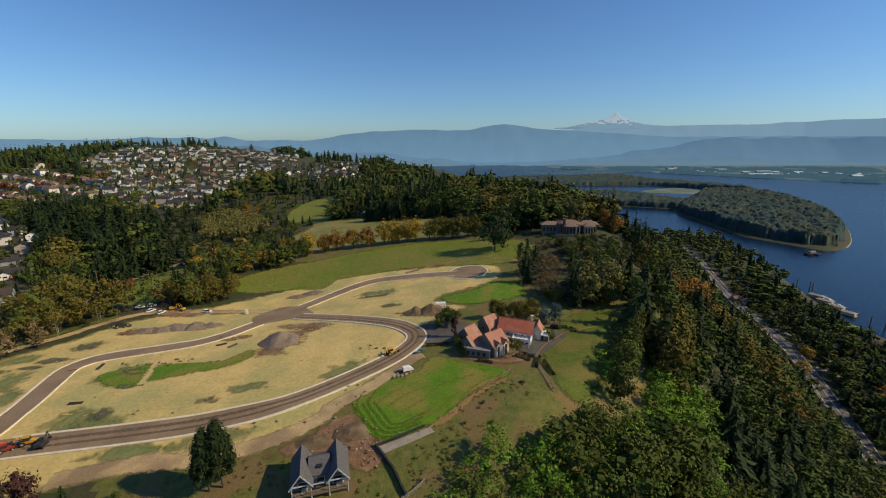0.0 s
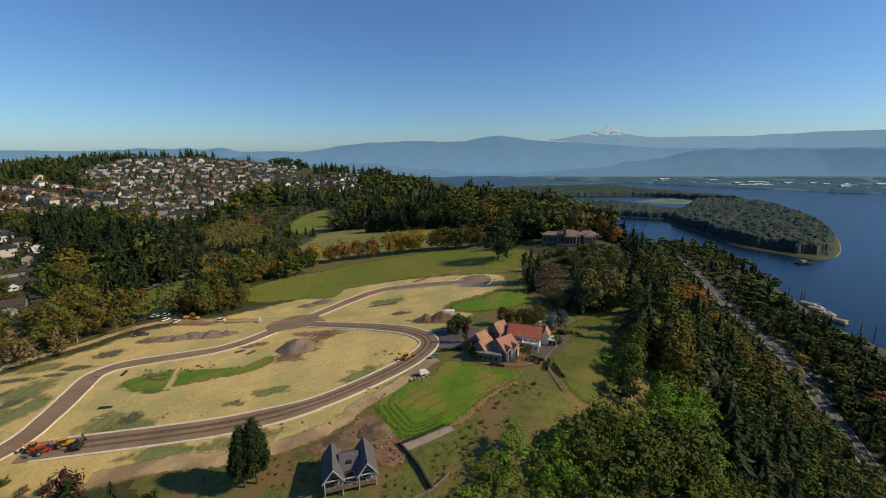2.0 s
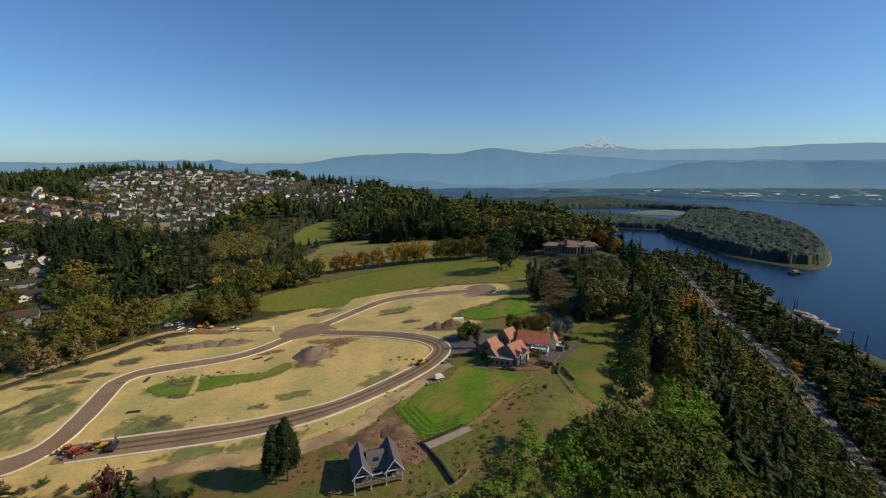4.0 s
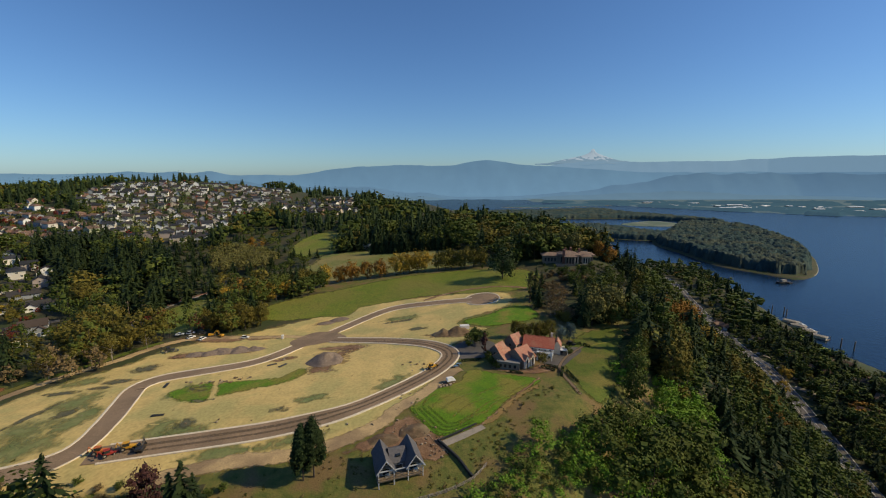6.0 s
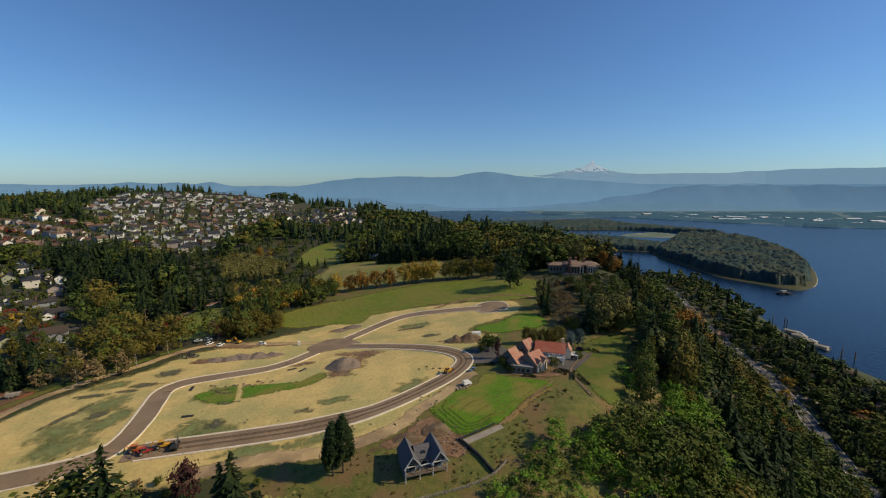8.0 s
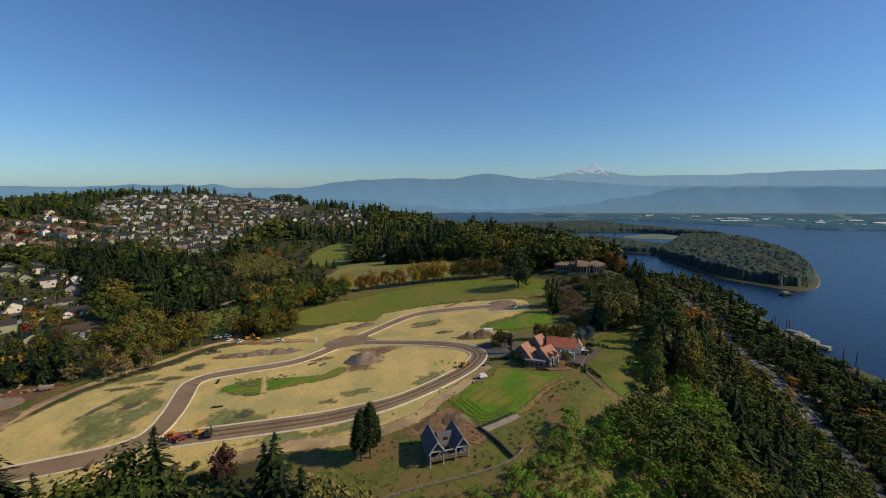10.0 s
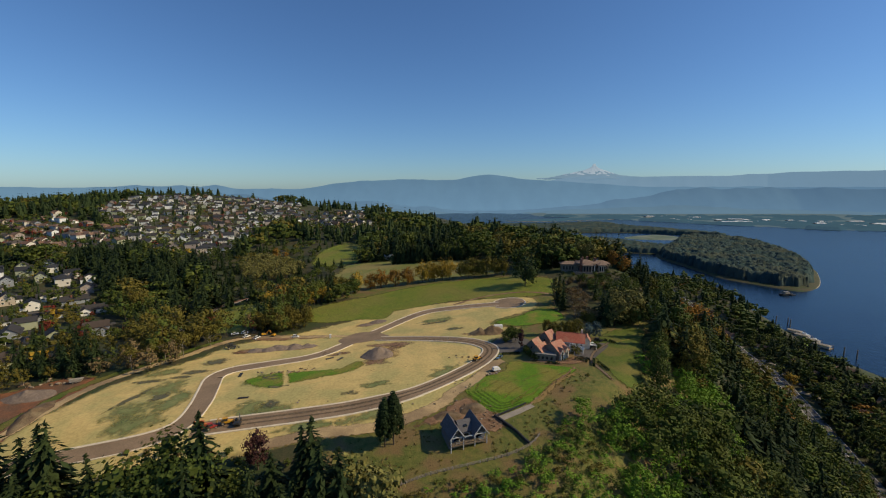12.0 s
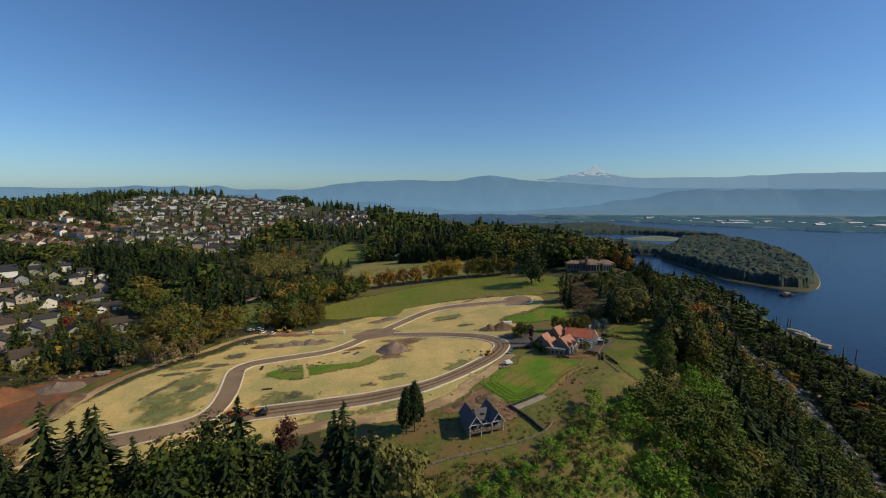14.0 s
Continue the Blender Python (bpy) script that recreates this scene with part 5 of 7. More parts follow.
# ---- the grey house under construction ----
def grey_house():
    """Two steep wings joined by a cross roof, on posts, with a deck in front."""
    g = thing("grey_house", pose(-24.2, 91.0, float(height(-24.2, 89.0)) - 0.1, 0, 0, 17), "unfinished grey house with two steep gables on posts", "house")
    D, E, R = 1.7, 4.5, 7.8      # floor, eaves and ridge over the ground
    part("wall", merged(gable_wall(-6.9, -3.2, -2.0, 5.2, E, R, "y", -1.2), gable_wall(2.0, -3.2, 6.9, 5.2, E, R, "y", -1.2), gable_wall(-2.1, -2.4, 2.1, 5.0, E, R - 0.9, "x", -1.2)), M["siding"], g, "dark grey siding")
    for x in (-6.9, 2.0):
        c = x + 2.45
        part("roof", gable_roof(x, -5.2, x + 4.9, 5.2, E, R, "y", 0.45, 0.25), M["slate"], g, "dark slate-grey shingles")
        for s, k in ((-1, x - 0.5), (1, x + 5.4)):
            lo = E - 0.62
            part("bargeboard", prism([(k, lo), (c, R - 0.05), (c, R + 0.38), (k, lo + 0.42)] if s < 0 else [(c, R - 0.05), (k, lo), (k, lo + 0.42), (c, R + 0.38)], -5.8, -5.66, "y"), M["trimgrey"], g, "pale grey gable board")
        part("gable_beam", box((x, -5.3, E - 0.15, x + 4.9, -5.12, E + 0.15)), M["trimgrey"], g)
    part("link_roof", gable_roof(-2.4, -2.4, 2.4, 5.0, E + 0.1, R - 0.9, "x", 0.3, 0.22), M["slate"], g, "grey cross roof between the wings")
    part("skylight", box((-0.7, -1.4, E + 1.05, 0.7, -0.5, E + 1.6), bevel=0.03), M["glass"], g)
    part("porch_beam", box((-2.2, -5.25, E - 0.3, 2.2, -5.1, E - 0.05)), M["trimgrey"], g)
    part("deck", box((-6.8, -5.4, D - 0.28, 6.8, -3.1, D), bevel=0.03), M["wood"], g, "timber deck floor")
    for k in range(-6, 7, 2):
        part("baluster", box((k - 0.05, -5.36, D, k + 0.05, -5.26, D + 1.0)), M["wood"], g)
    part("deck_rail", box((-6.8, -5.38, D + 0.95, 6.8, -5.24, D + 1.08)), M["wood"], g)
    part("deck_rail", box((-6.8, -5.36, D + 0.42, 6.8, -5.26, D + 0.52)), M["wood"], g)
    for x in (-6.75, -2.15, 2.15, 6.75):
        part("post", box((x - 0.14, -5.3, -1.5, x + 0.14, -5.02, E), bevel=0.02), M["trimgrey"], g, "pale grey timber post")
    part("deck_beam", box((-6.8, -5.25, D - 0.6, 6.8, -5.0, D - 0.28)), M["wood"], g)
    for x in (-4.25, 4.25):
        window(g, x, -3.2, D + 0.1, 2.4, 2.1, 0, M["trimgrey"], "glazed_door")
        window(g, x, -3.2, D + 3.2, 1.3, 1.2, 0, M["trimgrey"])
    window(g, 0, -2.4, D + 0.6, 2.2, 1.6, 0, M["trimgrey"])
    window(g, 6.9, 1, D + 1.0, 1.3, 1.2, 90, M["trimgrey"])
    for x, w in ((-4.6, 1.5), (3.9, 1.8)):
        part("timber_stack", box((x, -4.6, D, x + w, -3.7, D + 0.7), (x + 0.2, -4.5, D + 0.7, x + w - 0.3, -3.9, D + 1.0), bevel=0.04), M["stucco"], g, "pale stacked boards on the deck")
    return g


grey_house()


# ---- the red-roofed villa ----
def chimney(parent, x, y, z0, z1, mat, w=0.9):
    part("chimney", box((x - w / 2, y - w / 2, z0, x + w / 2, y + w / 2, z1 - 0.25), (x - w / 2 - 0.12, y - w / 2 - 0.12, z1 - 0.25, x + w / 2 + 0.12, y + w / 2 + 0.12, z1), bevel=0.04), mat, parent)


vz = float(height(28, 152)) - 0.2
# main wing, ridge along the drive
va = thing("villa_wing", pose(36.8, 159.8, vz, 0, 0, -19), "large villa wing with red clay tiles and cream gable", "house", "red-roofed villa")
part("wall", gable_wall(-6.7, -4.6, 6.7, 4.6, 5.2, 8.3, "x", -2.2), M["stucco"], va, "cream rendered walls")
part("roof", gable_roof(-6.7, -4.6, 6.7, 4.6, 5.2, 8.3, "x", 0.55, 0.3), M["clay"], va, "deep red clay tiles")
part("roof_ridge", rod((-7.2, 0, 8.62), (7.2, 0, 8.62), 0.18, sides=6), M["clay"], va)
part("eaves_board", box((-7.2, -5.24, 4.62, 7.2, -5.14, 4.86)), M["white"], va)
part("porch", box((-0.2, -8.2, -1.5, 6.6, -4.5, 0.15), (-0.4, -8.4, 3.0, 6.8, -4.4, 3.4), (0.0, -5.0, 0.15, 6.4, -4.55, 3.0)), M["white"], va, "white flat-roofed porch")
for x in (0.0, 2.15, 4.3, 6.4):
    part("column", rod((x, -8.0, 0.1), (x, -8.0, 3.05), 0.19, 0.16, 10), M["white"], va, "white porch column")
part("balcony_rail", box((-0.3, -8.35, 3.4, 6.7, -8.25, 4.2), (-0.3, -8.3, 3.4, -0.2, -4.6, 4.2), (6.6, -8.3, 3.4, 6.7, -4.6, 4.2)), M["white"], va)
part("link", box((-7.2, -6.6, -1.5, -0.5, -4.4, 3.2)), M["stone"], va, "flat-roofed grey link")
part("link_roof", box((-7.4, -6.8, 3.2, -0.4, -4.4, 3.45)), M["leadroof"], va)
part("fascia", box((-7.4, -6.92, 3.05, -0.4, -6.8, 3.5)), M["white"], va)
for x in (-5, -2.5, 0.6, 3.2, 5.4):
    window(va, x, -4.6, 3.6, 1.1, 1.3, 0)
window(va, 6.7, -2, 3.3, 1.3, 1.7, 90)
window(va, 6.7, 1.8, 3.3, 1.3, 1.7, 90)
window(va, 6.7, 0, 0.6, 2.2, 2.1, 90)
window(va, 6.7, 0, 5.9, 1.1, 1.1, 90)
for x in (-6, -4, -2):
    window(va, x, -6.6, 0.8, 1.3, 1.7, 0)
for x in (1.2, 3.2, 5.2):
    window(va, x, -5.0, 0.5, 1.3, 1.9, 0)
chimney(va, 5.6, 3.0, 5, 9.8, M["stucco"])
part("side_wing", gable_wall(6.6, 0.4, 9.8, 5.6, 4.6, 7.0, "y", -2.2), M["stucco"], va)
part("side_wing_roof", gable_roof(6.6, 0.6, 9.8, 5.6, 4.6, 7.0, "y", 0.4, 0.25), M["clayold"], va, "salmon clay tiles")
part("side_porch", box((9.8, 0.4, -1.2, 13.2, 5.0, 0.1), (9.7, 0.2, 2.7, 13.4, 5.2, 3.0)), M["white"], va, "white veranda at the gable end")
for y in (0.6, 2.7, 4.8):
    part("column", rod((13.0, y, 0), (13.0, y, 2.75), 0.15, 0.13, 8), M["white"], va)


def salmon_block(m, hx, hy, eave, ridge, label, front=False):
    """A stone block under a steep salmon roof; its ridge runs along x."""
    b = thing("villa_wing", m, label, "house", "red-roofed villa")
    part("wall", gable_wall(-hx, -hy, hx, hy, eave, ridge, "x", -2.2), M["stone"], b, "grey stone walls")
    part("roof", gable_roof(-hx, -hy, hx, hy, eave, ridge, "x", 0.4, 0.28), M["clayold"], b, "salmon clay tiles")
    part("roof_ridge", rod((-hx - 0.4, 0, ridge + 0.3), (hx + 0.4, 0, ridge + 0.3), 0.17, sides=6), M["clayold"], b)
    part("rendered_front", box((-hx + 0.3, -hy - 0.06, -1.2, hx - 0.3, -hy + 0.02, eave - 0.5)), M["stucco"], b, "cream rendered front")
    for x in (-hx * 0.5, hx * 0.5):
        if not front:
            window(b, x, -hy - 0.06, eave - 2.2, 1.1, 1.3, 0, M["wood"])
    window(b, -hx, 0, eave - 1.8, 1.1, 1.3, -90, M["wood"])
    window(b, -hx, 1.4, 0.6, 1.1, 1.3, -90, M["wood"])
    return b


vb = salmon_block(pose(26.0, 149.8, vz - 0.3, 0, 0, 38), 3.9, 5.2, 4.3, 8.0, "stone front wing with salmon tile roof and tall gablets", True)
for x in (-2.2, 1.6):
    g = part("gablet", gable_wall(x - 1.0, -5.7, x + 1.0, -3.4, 5.2, 6.3, "y", -2.0), M["stucco"], vb, "cream gablet over a tall window")
    part("gablet_roof", gable_roof(x - 1.0, -5.7, x + 1.0, -2.6, 5.2, 6.3, "y", 0.3, 0.2), M["clayold"], g)
    part("tall_window", box((x - 0.42, -5.78, 0.3, x + 0.42, -5.68, 4.6)), M["glass"], g, "tall dark window")
part("shoulder_wall", box((-5.3, -3.2, -2.2, -3.8, 3.0, 3.4)), M["stone"], vb)
salmon_block(pose(25.5, 162.6, vz, 0, 0, 40), 2.9, 3.3, 5.4, 8.7, "tall square block with a steep salmon tile roof")
salmon_block(pose(17.3, 157.4, vz - 0.2, 0, 0, 46), 2.9, 2.9, 3.7, 6.5, "small rear block with a salmon tile roof")
salmon_block(pose(18.4, 150.4, vz - 0.2, 0, 0, 44), 3.4, 3.1, 3.7, 6.4, "small front block with a salmon tile roof")
vc = thing("villa_wing", pose(15.0, 145.4, vz - 0.4, 0, 0, -17), "low stone front range with flat grey roof", "house", "red-roofed villa")
part("wall", box((0.0, 0.0, -2, 9.6, 5.2, 3.4)), M["stone"], vc)
part("roof", box((-0.3, -0.3, 3.4, 9.8, 5.4, 3.7), bevel=0.04), M["leadroof"], vc, "pale grey flat roof")
for x in (1.4, 3.4, 5.4, 7.6):
    window(vc, x, 0, 0.9, 1.3, 1.7, 0, M["wood"])

# ---- the hip-roofed mansion on its knoll ----
mz = float(height(100, 312)) - 0.4
mh = thing("mansion", pose(100, 313, mz, 0, 0, -6), "sprawling mansion under low brown hip roofs with brick chimneys", "house")
mh.scale = (1, 1, 1.22)
WINGS = ((-8, -4, 6, 7, 5.6, 8.0, "stone"), (-21, 0, -7.8, 8, 4.4, 6.4, "stone"), (5.8, -1, 19, 8, 5.2, 7.4, "stone"), (-4.5, -8.5, 2.5, -3.8, 5.0, 6.9, "stone"), (9.5, -6, 15.5, -0.8, 4.9, 6.7, "stucco"))
for x0, y0, x1, y1, e, r, mat_ in WINGS:
    part("wall", box((x0, y0, -2.5, x1, y1, e)), M[mat_], mh, "cream rendered wall" if mat_ == "stucco" else "grey-brown stone wall")
    part("roof", hip_roof(x0, y0, x1, y1, e, r, 1.5, 0.3), M["villaroof"], mh, "low brown shake hip roof")
    part("eaves_board", box((x0 - 1.52, y0 - 1.56, e - 0.06, x1 + 1.52, y0 - 1.5, e + 0.24)), M["wood"], mh)
for x, y, t, w in ((-5.8, -5.2, 9.4, 1.9), (-3.0, 3, 9.6, 1.6), (1.5, 4, 9.8, 1.6), (8.5, 4, 9.0, 1.5)):
    chimney(mh, x, y, -2 if y < -5 else 6, t, M["brick"], w)
for x, y, w, h in [(x, -8.5, 1.5, 3.9) for x in (-3.4, -1.1, 1.2)] + [(x, -4, 1.3, 3.9) for x in (-7.2, 3.4, 5.0)] + [(x, 0, 1.5, 2.6) for x in (-19.4, -16.8, -14.2, -11.6)] + [(x, -6, 1.3, 3.6) for x in (10.6, 12.5, 14.4)] + [(x, -1, 1.3, 3.4) for x in (7.6, 17.2)]:
    window(mh, x, y, 0.5, w, h, 0, M["wood"])
for y in (1, 4):
    window(mh, 19, y, 0.6, 1.3, 3.4, 90)
for x in (3.2, 5.6):
    part("pier", box((x - 0.35, -6.6, -2, x + 0.35, -5.9, 5.0), bevel=0.05), M["stucco"], mh, "pale square porch pier")
part("porch_roof", box((2.3, -7.0, 5.0, 6.6, -3.8, 5.35), bevel=0.05), M["villaroof"], mh)
part("terrace", box((-12, -12, -3.5, 20, -3.8, 0.0), bevel=0.05), M["stone"], mh, "stone-paved terrace")
part("parapet", box((-12, -12.3, -1.0, 20, -12, 0.7), bevel=0.04), M["stone"], mh)

# ---- barns and single houses beyond the field ----
def barn(x, y, yaw, w, d, e, r, wall_mat, roof_mat, label):
    b = thing("barn", pose(x, y, float(height(x, y)) - 0.1, 0, 0, yaw), label, "barn")
    part("wall", gable_wall(-w / 2, -d / 2, w / 2, d / 2, e, r, "x", -1), wall_mat, b)
    part("roof", gable_roof(-w / 2, -d / 2, w / 2, d / 2, e, r, "x", 0.5, 0.2), roof_mat, b)
    part("door", box((-1.6, -d / 2 - 0.08, 0, 1.6, -d / 2, 2.8)), M["wood"], b)
    return b


barn(-94, 493, -6, 15, 9, 3.6, 5.6, M["stucco"], M["farshed"], "long barn with a pale metal roof")
barn(-163, 322, 28, 16, 9, 3.4, 5.2, M["concrete"], M["kerb"], "pale-roofed shed behind the yellow trees")
for x, y, yaw, st in ((4, 590, 10, 0), (40, 640, -20, 2), (-60, 690, 15, 1), (90, 560, 30, 3), (126, 372, -30, 3), (150, 410, 12, 3), (20, 720, 5, 0), (-20, 770, 20, 2), (60, 780, -12, 0), (100, 700, 25, 1)):
    copy_thing(PROTO[st, False, True], pose(x, y, float(height(x, y)) + 0.4, 0, 0, yaw))
# houses and roofs along the highway and the shore
for x, y, yaw in ((418, 560, -70), (428, 500, -62), (438, 455, -60), (430, 410, -62), (412, 368, -60), (470, 430, -55), (452, 385, -60), (440, 345, -62), (425, 312, -60), (482, 385, -60), (396, 322, -60)):
    copy_thing(PROTO[3, True, True], pose(x, y, float(height(x, y)) + 0.3, 0, 0, yaw))

# ---- kerbs, heaps and patches of the building plots ----
def share(pts, x, y):
    """How far along a line the place nearest to x, y lies, from 0 to 1."""
    line = spline(pts, 2.0)
    return float(np.argmin(np.hypot(line[:, 0] - x, line[:, 1] - y))) / len(line)


for off in (-4.4, 4.4):
    for first, last in ((0.0, share(ROAD_A, -87, 198)), (share(ROAD_A, -74, 221), 1.0)):
        kerb("kerb", ROAD_A, off, M["kerb"], "pale new concrete kerb along the street", width=0.95 if off > 0 else 0.5, first=first, last=last)
    kerb("kerb", ROAD_B, off * 0.955, M["kerb"], "pale new concrete kerb along the curved street", first=0.05, last=0.97)
patch("turning_circle", [(20 + 11.5 * math.cos(a), 250 + 11.5 * math.sin(a)) for a in np.linspace(0, math.tau, 15)[:-1]], 0.32, M["road"], "gravel turning circle at the street's end", "road", 3.0, rag=0.0)
kerb("kerb", [(20 + 12.2 * math.cos(a), 250 + 12.2 * math.sin(a)) for a in np.linspace(-2.6, 2.6, 16)], 0, M["kerb"], "pale kerb round the turning circle")


def blot(name, x, y, rx, ry, yaw, mat, label, category, up=0.17, seed=0):
    rnd = random.Random(seed + int(x * 7 + y))
    o = []
    for k in range(13):
        a = k / 13 * math.tau
        r = rnd.uniform(0.65, 1.2)
        u, v = rx * r * math.cos(a), ry * r * math.sin(a)
        c, s = math.cos(radians(yaw)), math.sin(radians(yaw))
        o.append((x + u * c - v * s, y + u * s + v * c))
    patch(name, o, up, mat, label, category, 1.4, rag=0.0, fade=max(1.5, min(rx, ry) * 1.1))


for x, y, rx, ry, yaw in ((-155, 170.5, 6, 3.4, 10), (-157, 157, 5, 2.2, 10), (-163, 151, 4.5, 1.6, 10), (-176, 147, 6, 1.8, 10), (-171.5, 130.5, 1.8, 8, -18), (-159, 129.5, 2.6, 3.6, -20), (-108, 134, 4.5, 1.2, 5), (-115, 145, 4.0, 2.4, 0), (-72, 123.0, 3.0, 1.6, 0), (-105, 118, 3.2, 2.2, 10), (-74.3, 99.6, 7, 1.2, 8), (-22.5, 207, 6, 2.0, 0), (-34, 226, 8, 1.6, 0)):
    blot("mulch_patch", x, y, rx * 1.5, ry * 1.6, yaw, M["spot"], "dark damp patch on the straw mulch", "mulch", 0.2)
for x, y, rx, ry, yaw in ((-113, 114.5, 6, 5, 20), (-165, 118, 9, 8, 0), (-158, 110, 9, 5, 10), (-163, 138, 8, 8, 0), (-103, 114, 6, 3.5, 0), (-34, 231, 11, 4, 0), (-118, 143, 8, 5, 0), (-150, 124, 4, 8, 0), (-62, 130, 6, 2.5, 10), (-60, 106, 12, 3, 12), (-84, 102, 10, 2.4, 6), (-30, 140, 7, 4, 40), (-176, 158, 7, 5, 30)):
    blot("mulch_patch", x, y, rx * 1.5, ry * 1.6, yaw, M["spotgreen"], "greenish patch of sown mulch", "mulch", 0.15)
for x, y, rx, ry, yaw in ((-128, 191, 24, 7, 12), (-142, 213, 22, 6, 0), (-160, 214, 10, 6, 40), (-118, 216, 14, 4, 0), (-64, 172, 13, 16, -20), (-66, 158, 9, 7, 0), (-60, 186, 14, 6, -15), (-80, 242, 14, 5, 20), (-4, 190, 15, 5, -10), (-140, 187, 14, 4, 10), (-8, 133, 7, 3.5, 30), (-88, 176, 9, 4, 20)):
    blot("soil_patch", x, y, rx, ry, yaw, M["dirt"], "scraped brown soil round a heap", "soil", 0.16)


def heap(name, x, y, rx, ry, high, mat, label, seed, yaw=0.0):
    """A tipped heap with an uneven crest and crumbling foot."""
    n, r = 30, 11
    V, F = [], []
    c, s = math.cos(radians(yaw)), math.sin(radians(yaw))
    for k in range(r + 1):
        for i in range(n):
            a, q = i / n * math.tau, k / r
            w = 1 + 0.22 * noise.noise((math.cos(a) * 1.6 + seed, math.sin(a) * 1.6, q))
            u, v = rx * q * w * math.cos(a), ry * q * w * math.sin(a)
            px, py = x + u * c - v * s, y + u * s + v * c
            z = high * (1 - q) ** 1.05 + 0.35 * high * noise.noise((px * 0.33, py * 0.33, seed)) * (1 - q * q) + 0.12 * noise.noise((px * 1.3, py * 1.3, seed))
            V.append((px, py, float(height(px, py)) + max(z, 0) + (0.12 if k < r else -0.3)))
    for k in range(r):
        for i in range(n):
            F.append((k * n + i, (k + 1) * n + i, (k + 1) * n + (i + 1) % n, k * n + (i + 1) % n))
    tagged(new(name, mesh(name, V, F, mat, smooth=True)), label, "mound")


heap("gravel_mound", -66, 168.5, 9.5, 8, 5.0, M["gravel"], "conical heap of grey gravel on the plots", 1.0)
for i, (x, y, rx, ry, h) in enumerate(((-140, 188, 6, 4, 1.6), (-133, 189, 6, 4, 2.0), (-126, 191, 6, 4, 2.2), (-119, 192, 6, 4.5, 2.3), (-112, 195, 6, 4, 1.8), (-130, 195, 5, 3, 1.4), (-121, 197, 5, 3, 1.5))):
    heap("soil_mound", x, y, rx, ry, h, M["gravel"], "low tipped heap of greyish soil", 2.0 + i, 15)
heap("soil_mound", -8, 193, 6.5, 5, 3.2, M["clod"], "dark brown heap of soil", 11.0)
heap("soil_mound", 0, 193, 8, 5.5, 4.0, M["clod"], "large dark brown heap of soil", 12.0)
heap("soil_mound", -76, 245, 7, 4, 1.8, M["gravel"], "low grey heap of soil", 13.0)
heap("soil_mound", -84, 240, 6, 3, 1.2, M["gravel"], "low grey heap of soil", 14.0)
heap("soil_mound", -20, 106, 6, 4, 1.3, M["clod"], "churned brown heap behind the house", 15.0)
heap("soil_mound", -30, 103, 6, 3, 0.9, M["clod"], "churned brown heap behind the house", 16.0)
heap("soil_mound", -207, 120, 5, 13, 2.6, M["clod"], "long dark heap of roots and soil", 17.0, 10)
heap("soil_mound", -247, 128, 16, 12, 7.0, M["redheap"], "large red-brown soil heap", 18.0)
heap("soil_mound", -226, 138, 12, 8, 3.0, M["gravel"], "greyish soil heap beside the track", 19.0)
heap("soil_mound", -196, 90, 8, 4, 2.2, M["straw"], "low bank covered with straw mulch", 20.0, 10)


# rubble and dug clods
ROCK_MESH = []
for k in range(5):
    bm = bmesh.new()
    bmesh.ops.create_icosphere(bm, subdivisions=1, radius=1)
    for v in bm.verts:
        v.co *= 0.75 + 0.5 * noise.noise(v.co * 1.3 + Vector((k * 9, 0, 0))) + 0.25
        v.co.z *= 0.6
    me = bpy.data.meshes.new("stone")
    bm.to_mesh(me)
    bm.free()
    me.materials.append(M["rock"] if k % 2 else M["clod"])
    ROCK_MESH.append(me)
ROCK_RND = random.Random(21)


def rocks(x, y, rx, ry, n, size):
    for _ in range(n):
        a, b = x + ROCK_RND.gauss(0, rx), y + ROCK_RND.gauss(0, ry)
        o = new("stone", ROCK_RND.choice(ROCK_MESH))
        s = size * ROCK_RND.uniform(0.4, 1.3)
        o.matrix_world = pose(a, b, float(height(a, b)) + 0.2 + 0.25 * s, 0, 0, ROCK_RND.uniform(0, 360)) @ Matrix.Diagonal((s, s * ROCK_RND.uniform(0.6, 1), s * 0.8, 1))
        tagged(o, "rough clod of stone and soil on the ground", "stone", "loose stones")


for x, y, rx, ry, n, s in ((-16, 103, 5, 3, 40, 0.4), (-12, 98, 3, 2, 26, 0.35), (-24, 104, 5, 3, 26, 0.35), (-8, 134, 3, 1.2, 20, 0.45), (-113, 151, 6, 1.2, 18, 0.7), (-103, 153, 5, 1.0, 10, 0.6), (-88, 176, 1.5, 1.2, 6, 1.0), (-98, 180, 2, 1.5, 8, 0.7), (-20, 156, 5, 3, 9, 0.6), (-150, 140, 3, 10, 8, 0.5), (-40, 190, 14, 2, 10, 0.5), (-48, 110, 12, 2, 12, 0.5), (-22, 122, 3, 6, 12, 0.5), (-235, 150, 8, 3, 20, 1.2), (26, 247, 5, 4, 10, 0.6), (-95, 117, 14, 1.5, 8, 0.4)):
    rocks(x, y, rx, ry, n, s)

